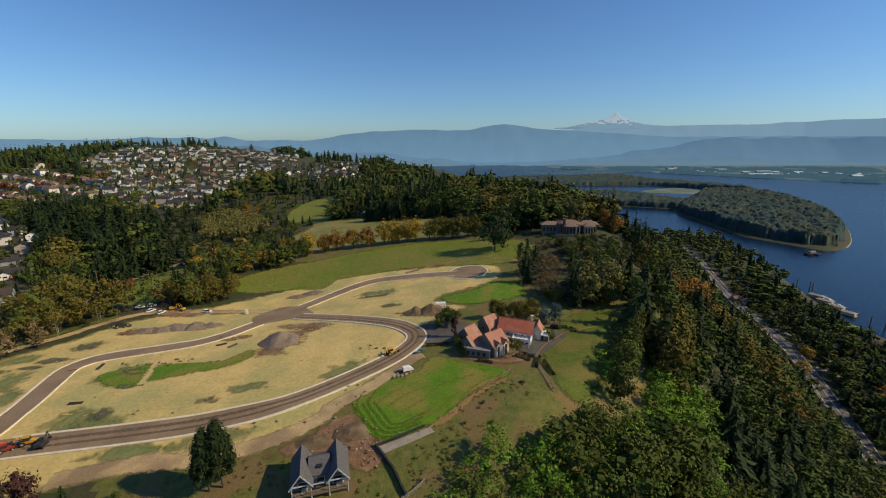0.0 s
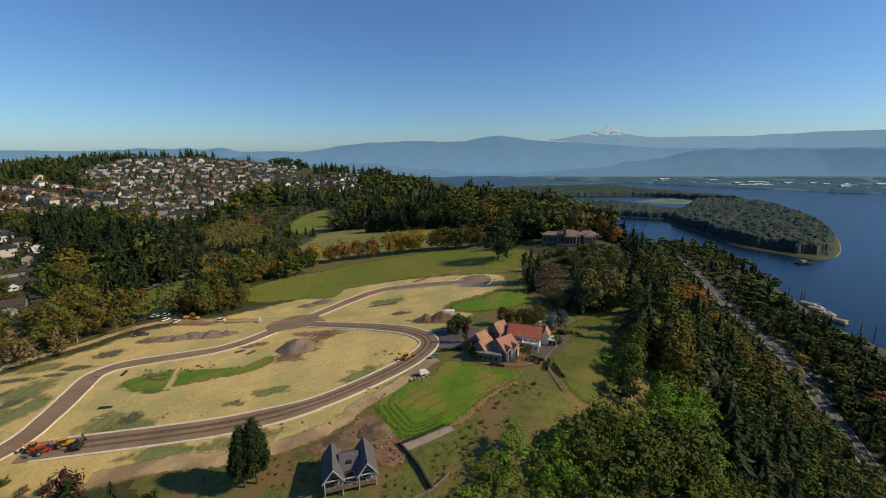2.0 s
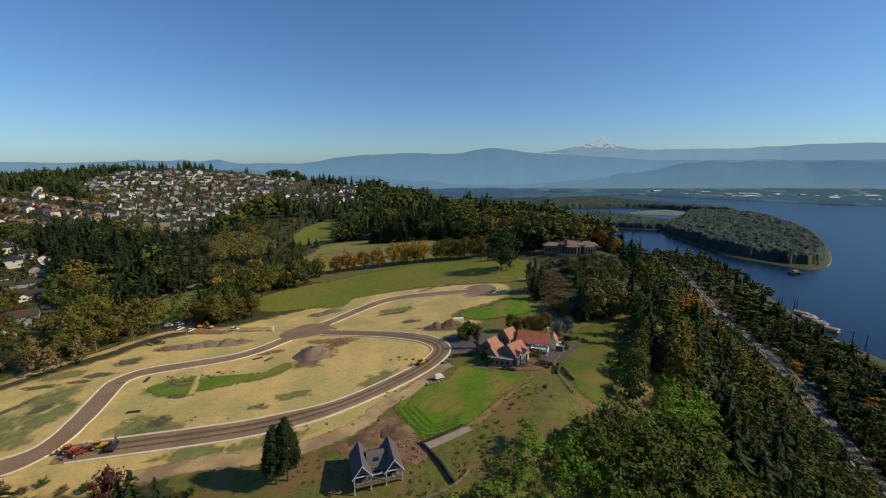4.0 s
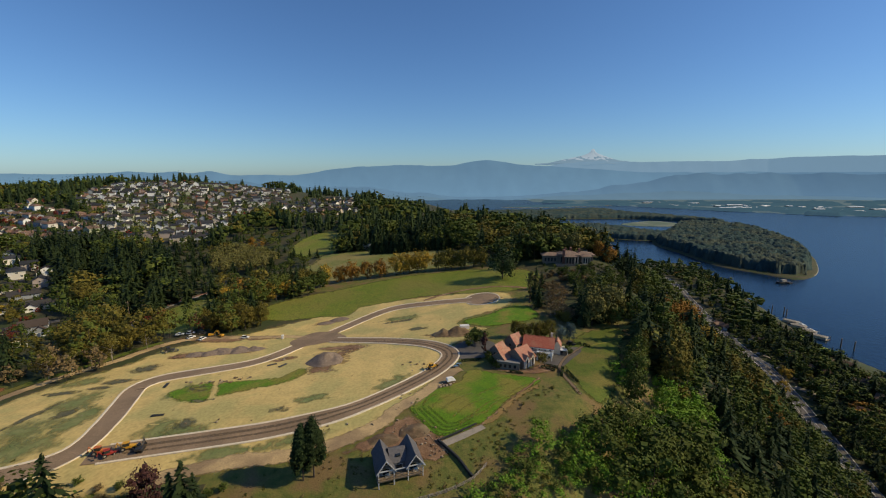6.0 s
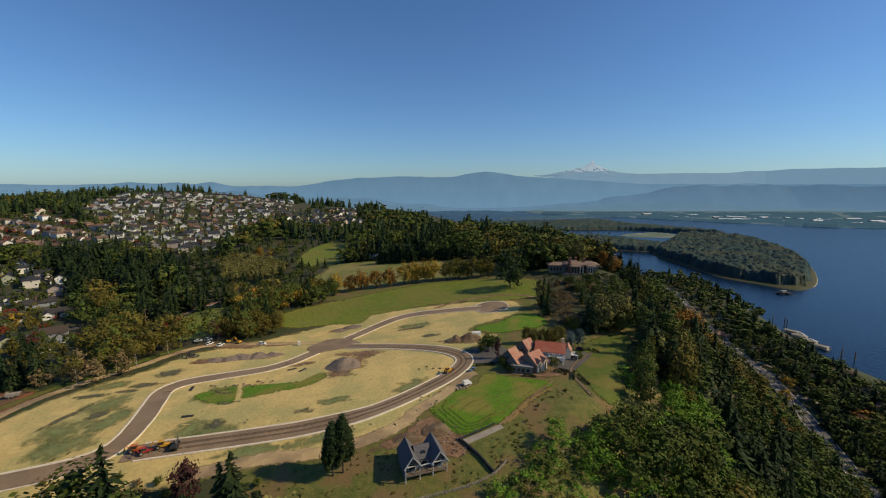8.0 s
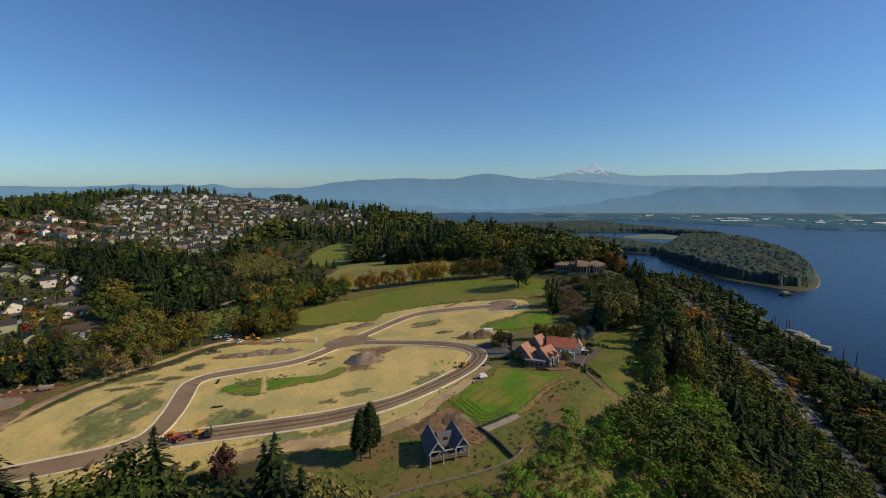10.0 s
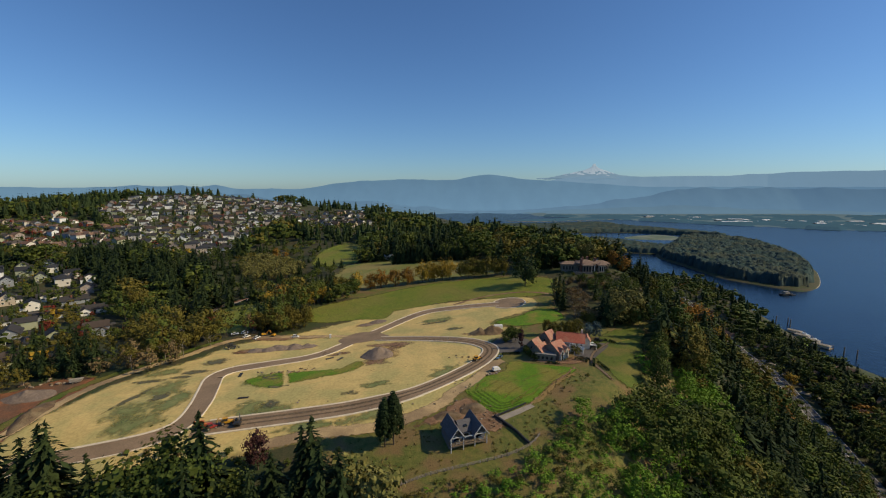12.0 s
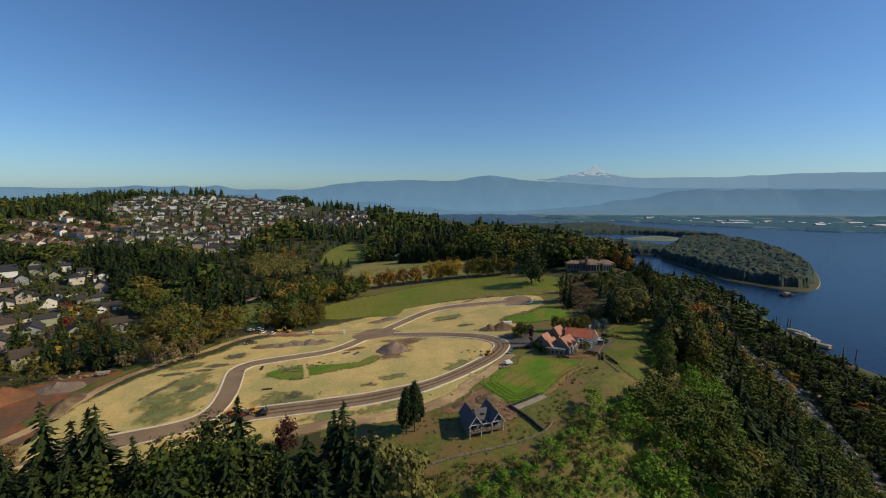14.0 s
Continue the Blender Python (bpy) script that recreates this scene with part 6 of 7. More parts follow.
# ---- fence, wall and paths ----
FENCE = [(-47, 71.4), (-36.2, 75.3), (-22.0, 78.4), (-9.2, 81.5), (-0.9, 85.5), (3.4, 90)]
fl = spline(FENCE, 2.5)
fence = thing("rail_fence", pose(0, 0, 0), "weathered three-rail timber fence along the slope", "fence")
for i, (x, y) in enumerate(fl):
    z = float(height(x, y))
    part("post", box((-0.09, -0.09, -0.4, 0.09, 0.09, 1.3)), M["palebark"], fence, "", pose(x, y, z, 0, 0, 20))
    if i + 1 < len(fl):
        x1, y1 = fl[i + 1]
        z1 = float(height(x1, y1))
        for h in (0.4, 0.8, 1.15):
            part("rail", rod((x, y, z + h), (x1, y1, z1 + h), 0.07, sides=5), M["palebark"], fence)


def low_wall(name, pts, w, h, mat, label, category):
    line = spline(pts, 1.5)
    nrm = sides(line)
    rows = []
    for s, z in ((-w / 2, -0.5), (-w / 2, h), (w / 2, h), (w / 2, -0.5)):
        q = line + nrm * s
        rows.append(np.column_stack([q, height(q[:, 0], q[:, 1]) + z]))
    n = len(line)
    f = [(k * n + i, k * n + i + 1, (k + 1) * n + i + 1, (k + 1) * n + i) for k in range(3) for i in range(n - 1)]
    f += [(0, n, 2 * n, 3 * n), (4 * n - 1, 3 * n - 1, 2 * n - 1, n - 1)]
    tagged(new(name, mesh(name, np.concatenate(rows), f, mat)), label, category)


low_wall("retaining_wall", [(-11.5, 101), (-8.6, 97.4), (-5, 92.5), (-2.4, 87.6), (-1.2, 85.8)], 0.5, 1.1, M["steel"], "dark timber retaining wall down the slope", "wall")
low_wall("retaining_wall", [(-11.5, 101), (-5, 104), (2, 107.6)], 0.35, 0.7, M["steel"], "low dark wall beside the paved strip", "wall")
patch("paved_strip", [(-11, 100.6), (-4.4, 103.4), (3.6, 107.2), (5.2, 105.4), (-2, 101.6), (-8.5, 98.6)], 0.2, M["concrete"], "grey concrete strip below the lawn", "path", 2.0, smooth_line=False, rag=0.0)
ribbon("trench", [(31, 135), (27, 130.5), (20, 123), (12.5, 115), (7, 110), (4, 107)], 1.6, 0.2, M["dirt"], "narrow trench of dug earth along the lawn", 1.5, 2, "trench", rag=0.35)
ribbon("drive", [(60, 166), (53.6, 160), (47, 153), (42.5, 145), (41.6, 138), (42.4, 130), (43.5, 122)], 2.0, 0.2, M["rut"], "grey-brown garden drive beside the villa", 1.5, 2, "drive")
ribbon("garden_path", [(86, 176), (72, 170), (60, 166)], 1.0, 0.22, M["lawnworn"], "worn footpath across the lawn", 2, 2, "path")
patch("forecourt", [(36, 149), (44, 158), (54, 166), (58, 162), (50, 152), (42, 144)], 0.19, M["asphalt"], "paved forecourt of the villa", "forecourt", 2.0, rag=0.0)
patch("garden_bed", [(12, 146), (22, 139.5), (34, 138.5), (40, 143), (36, 148), (24, 142.5), (16, 149)], 0.2, M["dirt"], "brown planted border before the villa", "garden bed", 2.0, rag=0.3)
ribbon("field_bank", [(-20, 262), (0, 272), (20, 275), (40, 272), (54, 264)], 3.2, 0.25, M["dirt"], "low brown bank across the field", 2, 3, "bank", rag=0.4)
ribbon("lane", LANE, 6.0, 0.3, M["concrete"], "curved lane with a brown verge", 3, 2, "road")
low_wall("lane_parapet", [(a - 4.0, b) for a, b in LANE], 0.7, 1.0, M["brick"], "reddish parapet along the lane", "wall")


def hedge(x0, y0, x1, y1, w, h):
    """A clipped hedge of small leaves."""
    rnd = np.random.RandomState(int(abs(x0 * 10 + y1)))
    L_ = math.hypot(x1 - x0, y1 - y0)
    n = int(L_ * 130)
    u = rnd.uniform(-1, 1, (n, 3))
    k = rnd.randint(0, 3, n)
    u[np.arange(n), k] = np.sign(u[np.arange(n), k])
    c = np.column_stack([u[:, 0] * L_ / 2, u[:, 1] * w / 2, (np.abs(u[:, 2])) * h])
    v, f = cards(c, u, np.full(n, 0.16), rnd)
    o = new("hedge", mesh("hedge", v, f, LEAF["conifer"]))
    x, y = (x0 + x1) / 2, (y0 + y1) / 2
    o.matrix_world = pose(x, y, float(height(x, y)), 0, 0, math.degrees(math.atan2(y1 - y0, x1 - x0)))
    tagged(o, "clipped dark green garden hedge", "hedge", "villa hedges")


for q in ((34, 144, 39, 141, 1, 1), (36, 146, 41, 143.5, 1, 1), (43, 143, 40.5, 136, 1, 1.1), (44, 140, 45.5, 131, 1, 1), (54, 168, 60, 169, 1.2, 1.2), (61, 168, 63, 165, 1.2, 1.2), (0, 155, 9, 156, 1, 1), (14, 151, 12, 158, 1.2, 1.4), (20, 141.5, 25, 139.6, 1, 0.8)):
    hedge(*q)


# ---- vehicles and machines ----
def wheel(parent, x, y, r, w, name="wheel"):
    t = part(name, rod((x, y - w / 2, r), (x, y + w / 2, r), r, sides=14), M["tyre"], parent)
    part("rim", rod((x, y - w / 2 - 0.02, r), (x, y + w / 2 + 0.02, r), r * 0.55, sides=10), M["concrete"], t)


def car(x, y, yaw, paint, label, suv=False, van=False):
    c = thing("van" if van else "car", pose(x, y, float(height(x, y)) + 0.24, 0, 0, yaw), label, "van" if van else "car")
    if van:
        part("body", prism([(-2.9, 0.4), (2.9, 0.4), (2.9, 1.15), (2.2, 1.35), (1.7, 2.3), (-2.85, 2.35), (-2.9, 0.9)], -1.0, 1.0, "y"), paint, c)
        part("windscreen", prism([(2.2, 1.38), (1.74, 2.2), (1.80, 2.2), (2.26, 1.38)], -0.85, 0.85, "y"), M["glass"], c)
        part("side_window", box((0.9, -1.02, 1.4, 1.7, 1.02, 2.0)), M["glass"], c)
        L_ = 1.9
    else:
        t = 1.75 if suv else 1.45
        part("body", prism([(-2.3, 0.35), (2.3, 0.35), (2.32, 0.75), (1.2, 0.98), (-2.2, 1.0), (-2.32, 0.7)], -0.9, 0.9, "y"), paint, c)
        part("cabin", prism([(-1.9 if suv else -1.5, 0.98), (1.15, 0.96), (0.45, t), (-1.5 if suv else -1.0, t)], -0.78, 0.78, "y"), M["glass"], c, "dark glazed cabin")
        part("car_roof", box((-1.5 if suv else -1.0, -0.76, t - 0.02, 0.45, 0.76, t + 0.05), bevel=0.02), paint, c)
        L_ = 1.4
    for a in (-L_, L_):
        for b in (-0.85, 0.85):
            wheel(c, a, b, 0.34, 0.24)
    return c


car(-168.3, 221.2, 20, M["white"], "white saloon car parked on the site track")
car(-163, 223.5, 25, M["white"], "white estate car parked on the site track", True)
car(-158.2, 215.8, 60, M["white"], "white pickup beside the site track", True)
car(-150.5, 213.4, 70, M["white"], "white works car beside the heaps", True)
car(-126.5, 216.0, 5, M["white"], "white estate car parked on the access track", True)
car(-156, 224, 15, M["steel"], "dark car parked among the machines", True)
car(48.5, 160.5, 40, M["steel"], "dark car parked beside the villa")
car(55, 168.5, -20, M["steel"], "dark car parked at the villa drive", True)


def digger(x, y, yaw, paint, label, bucket_up=1.2, size=1.0):
    """A backhoe loader: body, cab, front bucket and folded rear arm."""
    d = thing("backhoe_loader", pose(x, y, float(height(x, y)) + 0.3, 0, 0, yaw), label, "digger")
    d.scale = (size, size, size)
    part("body", prism([(-1.6, 0.8), (2.6, 0.8), (2.7, 1.5), (0.9, 1.75), (-1.6, 1.6)], -0.75, 0.75, "y"), paint, d)
    part("cab", box((-1.3, -0.75, 1.6, 0.7, 0.75, 2.9), bevel=0.08), M["glass"], d, "glazed cab")
    part("cab_roof", box((-1.4, -0.85, 2.9, 0.85, 0.85, 3.05), bevel=0.04), paint, d)
    for b in (-0.62, 0.62):
        part("loader_arm", rod((0.8, b, 1.7), (3.7, b, bucket_up), 0.13, sides=6), paint, d)
        wheel(d, -1.2, b * 1.4, 0.8, 0.45)
        wheel(d, 2.0, b * 1.4, 0.55, 0.38)
    part("bucket", prism([(3.6, bucket_up - 0.7), (4.5, bucket_up - 0.75), (4.4, bucket_up - 0.65), (3.75, bucket_up - 0.5), (3.7, bucket_up + 0.2), (3.6, bucket_up + 0.2)], -1.15, 1.15, "y"), M["steel"], d, "steel loading bucket")
    part("boom", merged(rod((-1.7, 0, 1.2), (-3.0, 0, 3.4), 0.18, sides=6), rod((-3.0, 0, 3.4), (-3.7, 0, 1.5), 0.15, sides=6)), paint, d, "folded rear boom")
    part("digging_bucket", prism([(-4.1, 0.8), (-3.4, 0.8), (-3.5, 1.6), (-3.9, 1.5)], -0.35, 0.35, "y"), M["steel"], d)
    return d


def excavator(x, y, yaw, paint, label, reach=5.2, size=0.8):
    """A tracked excavator with its arm set down."""
    e = thing("excavator", pose(x, y, float(height(x, y)) + 0.25, 0, 0, yaw), label, "excavator")
    e.scale = (size, size, size)
    for b in (-1.1, 1.1):
        t = part("track", prism([(-1.9, 0.25), (-1.5, 0), (1.5, 0), (1.9, 0.25), (1.9, 0.6), (1.5, 0.85), (-1.5, 0.85), (-1.9, 0.6)], b - 0.28, b + 0.28, "y"), M["steel"], e, "muddy crawler track")
        for k in (-1.3, 0, 1.3):
            part("track_roller", rod((k, b - 0.31, 0.42), (k, b + 0.31, 0.42), 0.28, sides=10), M["clod"], t)
    part("turntable", rod((0, 0, 0.8), (0, 0, 1.1), 0.8, sides=14), M["steel"], e)
    part("body", prism([(-2.3, 1.1), (1.4, 1.1), (1.4, 1.5), (0.3, 2.1), (-2.2, 2.2), (-2.4, 1.6)], -1.3, 1.3, "y"), paint, e)
    part("cab", box((0.0, 0.3, 1.5, 1.4, 1.25, 3.0), bevel=0.08), M["glass"], e, "glazed cab")
    part("boom", merged(rod((1.2, -0.2, 1.6), (3.2, -0.2, 4.2), 0.24, sides=6), rod((3.2, -0.2, 4.2), (reach, -0.2, 3.6), 0.2, sides=6)), paint, e)
    part("arm", rod((reach, -0.2, 3.6), (reach + 0.6, -0.2, 1.2), 0.16, sides=6), paint, e)
    part("bucket", prism([(reach + 0.1, 0.3), (reach + 1.0, 0.3), (reach + 0.9, 1.2), (reach + 0.4, 1.3)], -0.75, 0.35, "y"), M["steel"], e)
    return e


digger(-13.8, 149.6, 42, M["yellow"], "yellow backhoe loader parked on the curved street", size=0.85)
digger(-2.4, 149.6, 200, M["blue"], "pale blue compact tractor beside the street", 0.8, 0.55)
digger(-157, 192.5, 30, M["steel"], "dark loader standing on the access track", 0.9)
excavator(-142, 218, 160, M["yellow"], "yellow tracked excavator beside parked cars")
excavator(-148, 219.5, 30, M["yellow"], "muddy yellow tracked excavator beside parked cars", 4.6)
digger(-126.5, 104.8, 15, M["orange"], "red and pale loader at the street corner", 1.3, 0.9)
digger(-122.6, 103.6, 40, M["red"], "red loader at the street corner", 1.0, 0.8)
digger(-117.8, 106.0, 20, M["yellow"], "yellow loader at the street corner", 1.1, 0.9)
excavator(-112.8, 105.2, 100, M["steel"], "dark excavator at the edge of the street", 3.2)

# site box, toolshed, dark standing things
box_truck = thing("box_truck", pose(-5.8, 136, float(height(-5.8, 136)) + 0.25, 0, 0, 25), "small white box truck parked beside the lawn", "truck")
box_truck.scale = (0.72, 0.72, 0.72)
part("box_body", box((-2.6, -1.05, 0.75, 1.1, 1.05, 2.9), bevel=0.04), M["white"], box_truck, "white cargo box")
part("cab", prism([(1.2, 0.5), (2.7, 0.5), (2.75, 1.2), (2.3, 1.4), (2.0, 2.1), (1.2, 2.1)], -0.95, 0.95, "y"), M["white"], box_truck)
part("windscreen", prism([(2.33, 1.42), (2.05, 2.05), (2.12, 2.05), (2.4, 1.42)], -0.85, 0.85, "y"), M["glass"], box_truck)
part("chassis", box((-2.5, -0.4, 0.45, 2.4, 0.4, 0.75)), M["steel"], box_truck)
for a in (-1.7, 1.9):
    for b in (-0.85, 0.85):
        wheel(box_truck, a, b, 0.42, 0.28)
pal = thing("pallet_stack", pose(-8.0, 132.6, float(height(-8, 132.6)) + 0.2, 0, 0, 18), "pallets of pale building stone on the earth", "pallet stack")
for i in range(4):
    part("pallet", box((i * 1.4 - 2.8, -0.5, 0, i * 1.4 - 1.7, 0.5, 0.15)), M["wood"], pal)
    part("stone_pack", box((i * 1.4 - 2.75, -0.48, 0.15, i * 1.4 - 1.75, 0.48, 0.55 + 0.2 * (i % 2)), bevel=0.05), M["rock"], pal)
cabinet = thing("site_toilet", pose(-103, 213.5, float(height(-103, 213.5)) + 0.2, 0, 0, 10), "beige portable site cabin beside the street", "portable cabin")
part("body", box((-0.65, -0.65, 0, 0.65, 0.65, 2.2), bevel=0.05), M["stucco"], cabinet)
part("door", box((-0.45, -0.7, 0.1, 0.45, -0.65, 2.0)), M["white"], cabinet)
part("cabin_roof", box((-0.72, -0.72, 2.2, 0.72, 0.72, 2.4), bevel=0.06), M["white"], cabinet)
skip = thing("container", pose(4.5, 198, float(height(4.5, 198)) + 0.15, 0, 0, 8), "small white site container beside the soil heaps", "container")
part("body", box((-2.6, -1.1, 0, 2.6, 1.1, 2.2), bevel=0.05), M["white"], skip)
part("door", box((2.6, -0.9, 0.15, 2.66, 0.9, 2.0)), M["concrete"], skip)
for x, y, a in ((-119, 124, 8), (-92, 168, 30), (-86, 166, 60), (-132, 150, 100)):
    p = thing("pipe_bundle", pose(x, y, float(height(x, y)) + 0.2, 0, 0, a), "dark bundle of pipes lying on the mulch", "pipes")
    for k in range(4):
        part("pipe", rod((-2.2, k * 0.34 - 0.5, 0.16), (2.2, k * 0.34 - 0.5, 0.16), 0.16, sides=8), M["steel"], p)
tarp = thing("dump_trailer", pose(-214, 151, float(height(-214, 151)) + 0.2, 0, 0, 20), "grey tipper trailer beside the soil heaps", "trailer")
part("tub", prism([(-2.4, 0.8), (2.2, 0.8), (2.8, 2.1), (-2.7, 2.1)], -1.1, 1.1, "y"), M["concrete"], tarp)
for a in (-1.2, 0.2):
    for b in (-0.95, 0.95):
        wheel(tarp, a, b, 0.5, 0.3)


# ---- poles ----
def power_pole(x, y, high, label="wooden power pole with a cross-arm"):
    p = thing("power_pole", pose(x, y, float(height(x, y)) - 0.3, 0, 0, 30), label, "power pole", "power poles")
    part("pole", rod((0, 0, 0), (0, 0, high), 0.22, 0.14, 8), M["wood"], p)
    part("crossarm", box((-1.3, -0.08, high - 1.1, 1.3, 0.08, high - 0.9)), M["wood"], p)
    for k in (-1.1, 0.0, 1.1):
        part("insulator", rod((k, 0, high - 0.9), (k, 0, high - 0.6), 0.08, 0.05, 6), M["concrete"], p)


for x, y, h in ((-271, 284, 15), (-232, 268, 15), (-228, 252, 14), (-214, 233, 14), (-196, 187, 14), (-205, 322, 14), (385, 505, 16), (430, 600, 16), (360, 425, 16), (335, 345, 16)):
    power_pole(x, y, h)

# ---- highway lines, shore, docks, boats ----
for off, w in ((-6.0, 0.35), (6.0, 0.35), (0.0, 0.3)):
    hl = spline(HWY, 6.0)
    hl = hl + sides(hl) * off
    ribbon("lane_line", [tuple(q) for q in hl[::6]], w, 0.62, M["paint"], "white painted lane line on the highway", 5.0, 1, "road marking")
hl = spline(HWY, 6.0)
hl = hl + sides(hl) * 8.2
low_wall("highway_barrier", [tuple(q) for q in hl[::6]], 0.7, 1.6, M["concrete"], "pale concrete barrier beside the highway", "barrier")
for x, y, yaw, w, d in ((402, 520, -62, 16, 9), (404, 462, -62, 18, 8), (392, 430, -62, 22, 8), (398, 392, -58, 26, 9), (380, 372, -58, 24, 8), (372, 338, -60, 18, 8), (405, 560, -68, 14, 8)):
    c, s = math.cos(radians(yaw)), math.sin(radians(yaw))
    patch("parking_lot", [(x + a * w / 2 * c - b * d / 2 * s, y + a * w / 2 * s + b * d / 2 * c) for a, b in ((-1, -1), (1, -1), (1, 1), (-1, 1))], 0.35, M["concrete"], "pale parking strip beside the highway", "parking", 6.0, smooth_line=False, rag=0.0)


def dock(x, y, yaw, w, d, label):
    k = thing("boathouse_dock", pose(x, y, RIVER, 0, 0, yaw), label, "dock")
    part("float", box((-w / 2, -d / 2, -0.4, w / 2, d / 2, 0.7), bevel=0.1), M["wood"], k)
    part("boathouse_wall", box((-w * 0.4, -d * 0.38, 0.7, w * 0.4, d * 0.38, 4.2)), M["stucco"], k)
    part("boathouse_roof", hip_roof(-w * 0.42, -d * 0.42, w * 0.42, d * 0.42, 4.2, 5.8, 0.6, 0.2), M["concrete"], k, "pale grey metal roof")
    for a in (-w / 2, w / 2):
        part("piling", rod((a, d / 2, -4), (a, d / 2, 5.5), 0.35, 0.3, 8), M["wood"], k)


for x, y, yaw in ((566, 610, -60), (560, 588, -60), (556, 566, -60), (553, 545, -60)):
    dock(x, y, yaw, 22, 11, "floating boathouse dock with a pale roof")
for i, (x, y) in enumerate(((584, 640), (590, 652), (577, 662), (553, 512), (560, 500))):
    p = new("dock_piling", mesh("dock_piling", *(lambda b: ([v.co[:] for v in b.verts], [[v.index for v in f.verts] for f in b.faces]))((lambda b: (b.verts.index_update(), b)[1])(rod((0, 0, -6), (0, 0, 13), 0.9, 0.7, 10))), M["wood"]))
    p.matrix_world = pose(x, y, RIVER)
    tagged(p, "dark timber mooring pile in the river", "piling", "mooring piles")


def boat(x, y, yaw, length, label, cabin=True, paint="white"):
    b = thing("boat", pose(x, y, RIVER - 0.1, 0, 0, yaw), label, "boat")
    bm = bmesh.new()
    w, h = length * 0.16, length * 0.11
    ring = [(-0.5, 0.9), (-0.2, 1.0), (0.2, 0.95), (0.4, 0.55), (0.5, 0.0)]
    top = [(a * length, s * q * w) for s in (1, -1) for a, q in (ring if s > 0 else ring[-2::-1])]
    lo = [bm.verts.new((a * 0.94, c * 0.7, -0.3)) for a, c in top]
    hi = [bm.verts.new((a, c, h)) for a, c in top]
    n = len(top)
    for i in range(n):
        bm.faces.new((lo[i], lo[(i + 1) % n], hi[(i + 1) % n], hi[i]))
    bm.faces.new(hi), bm.faces.new(lo[::-1])
    bmesh.ops.recalc_face_normals(bm, faces=bm.faces)
    part("hull", bm, M[paint], b)
    if cabin:
        part("cabin", box((-0.25 * length, -w * 0.6, h, 0.12 * length, w * 0.6, h + length * 0.12), bevel=0.1), M["white"] if paint == "white" else M["concrete"], b)
        part("mast", rod((0, 0, h), (0, 0, h + length * 0.35), 0.12, 0.06, 6), M["steel"], b)


boat(765, 860, 10, 34, "dark work barge moored in the river", True, "steel")
boat(778, 858, 25, 20, "dark pontoon moored beside the barge", False, "steel")
boat(806, 1084, 40, 14, "small white motor boat on the river")
boat(815, 1060, 60, 12, "small white motor boat near the island")
boat(575, 600, -60, 14, "white cabin boat at the docks")
boat(569, 575, -60, 13, "white cabin boat at the docks")
logs = np.random.RandomState(4)
for k in range(26):
    x, y = 800 + logs.uniform(0, 95), 985 - logs.uniform(-14, 22) - 0.2 * k
    o = new("drift_log", ROCK_MESH[1])
    o.matrix_world = pose(x, y, RIVER + 0.3, 0, 0, logs.uniform(0, 180)) @ Matrix.Diagonal((logs.uniform(5, 12), 1.4, 1.6, 1))
    tagged(o, "pale drift log at the island's shore", "log", "drift logs")

# ---- the far bank: sheds of the port and woods ----
PORT = random.Random(8)
for k in range(34):
    u = PORT.random()
    x = 1750 + 1500 * u
    y = 2330 + 0.93 * max(2358 - x, 0) - 0.25 * max(x - 2358, 0) + PORT.uniform(260, 800)
    w = PORT.choice((60, 110, 180, 40, 30))
    b = thing("port_shed", pose(x, y, RIVER + 5, 0, 0, PORT.uniform(-12, 12)), "long pale industrial shed on the far bank", "shed", "port sheds")
    part("wall", box((-w / 2, -18, -2, w / 2, 18, 9)), M["concrete"], b)
    part("roof", gable_roof(-w / 2, -18, w / 2, 18, 9, 12, "x", 1.0, 0.6), M["farshed"], b, "pale metal roof")


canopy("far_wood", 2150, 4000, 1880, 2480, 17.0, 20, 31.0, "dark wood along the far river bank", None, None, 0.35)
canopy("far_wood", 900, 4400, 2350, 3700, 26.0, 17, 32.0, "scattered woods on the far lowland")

# wheel ruts on the streets, dry arcs on the lawn
for k, (road_, off, w) in enumerate(((ROAD_B, -1.5, 1.5), (ROAD_B, 1.0, 1.1))):
    rl = spline(road_, 4.0)
    rl = rl + sides(rl) * off
    ribbon("wheel_rut", [tuple(q) for q in rl[3:-3:3]], w, 0.315 + 0.02 * (k < 2), M["rut"], "dark wheel rut along the gravel street", 2.0, 4, "rut", core=0.4)
arc = [(8.4, 111.1), (1.0, 106.0), (-6.2, 103.3), (-11.9, 103.4), (-17.3, 109.8), (-21.8, 117), (-20.4, 124.8), (-11.8, 131.2)]
for k, inset in enumerate((1.4, 3.2, 5.0, 6.8)):
    c_ = np.array([2.0, 122.0])
    pts = [tuple(c_ + (np.array(q) - c_) * (1 - inset / np.linalg.norm(np.array(q) - c_))) for q in arc[1:len(arc) - 1 - k % 2]]
    ribbon("mowing_streak", pts, 1.1, 0.22, M["lawndark"], "dark mown band curving round the lawn", 1.5, 4, "lawn streak", core=0.5)
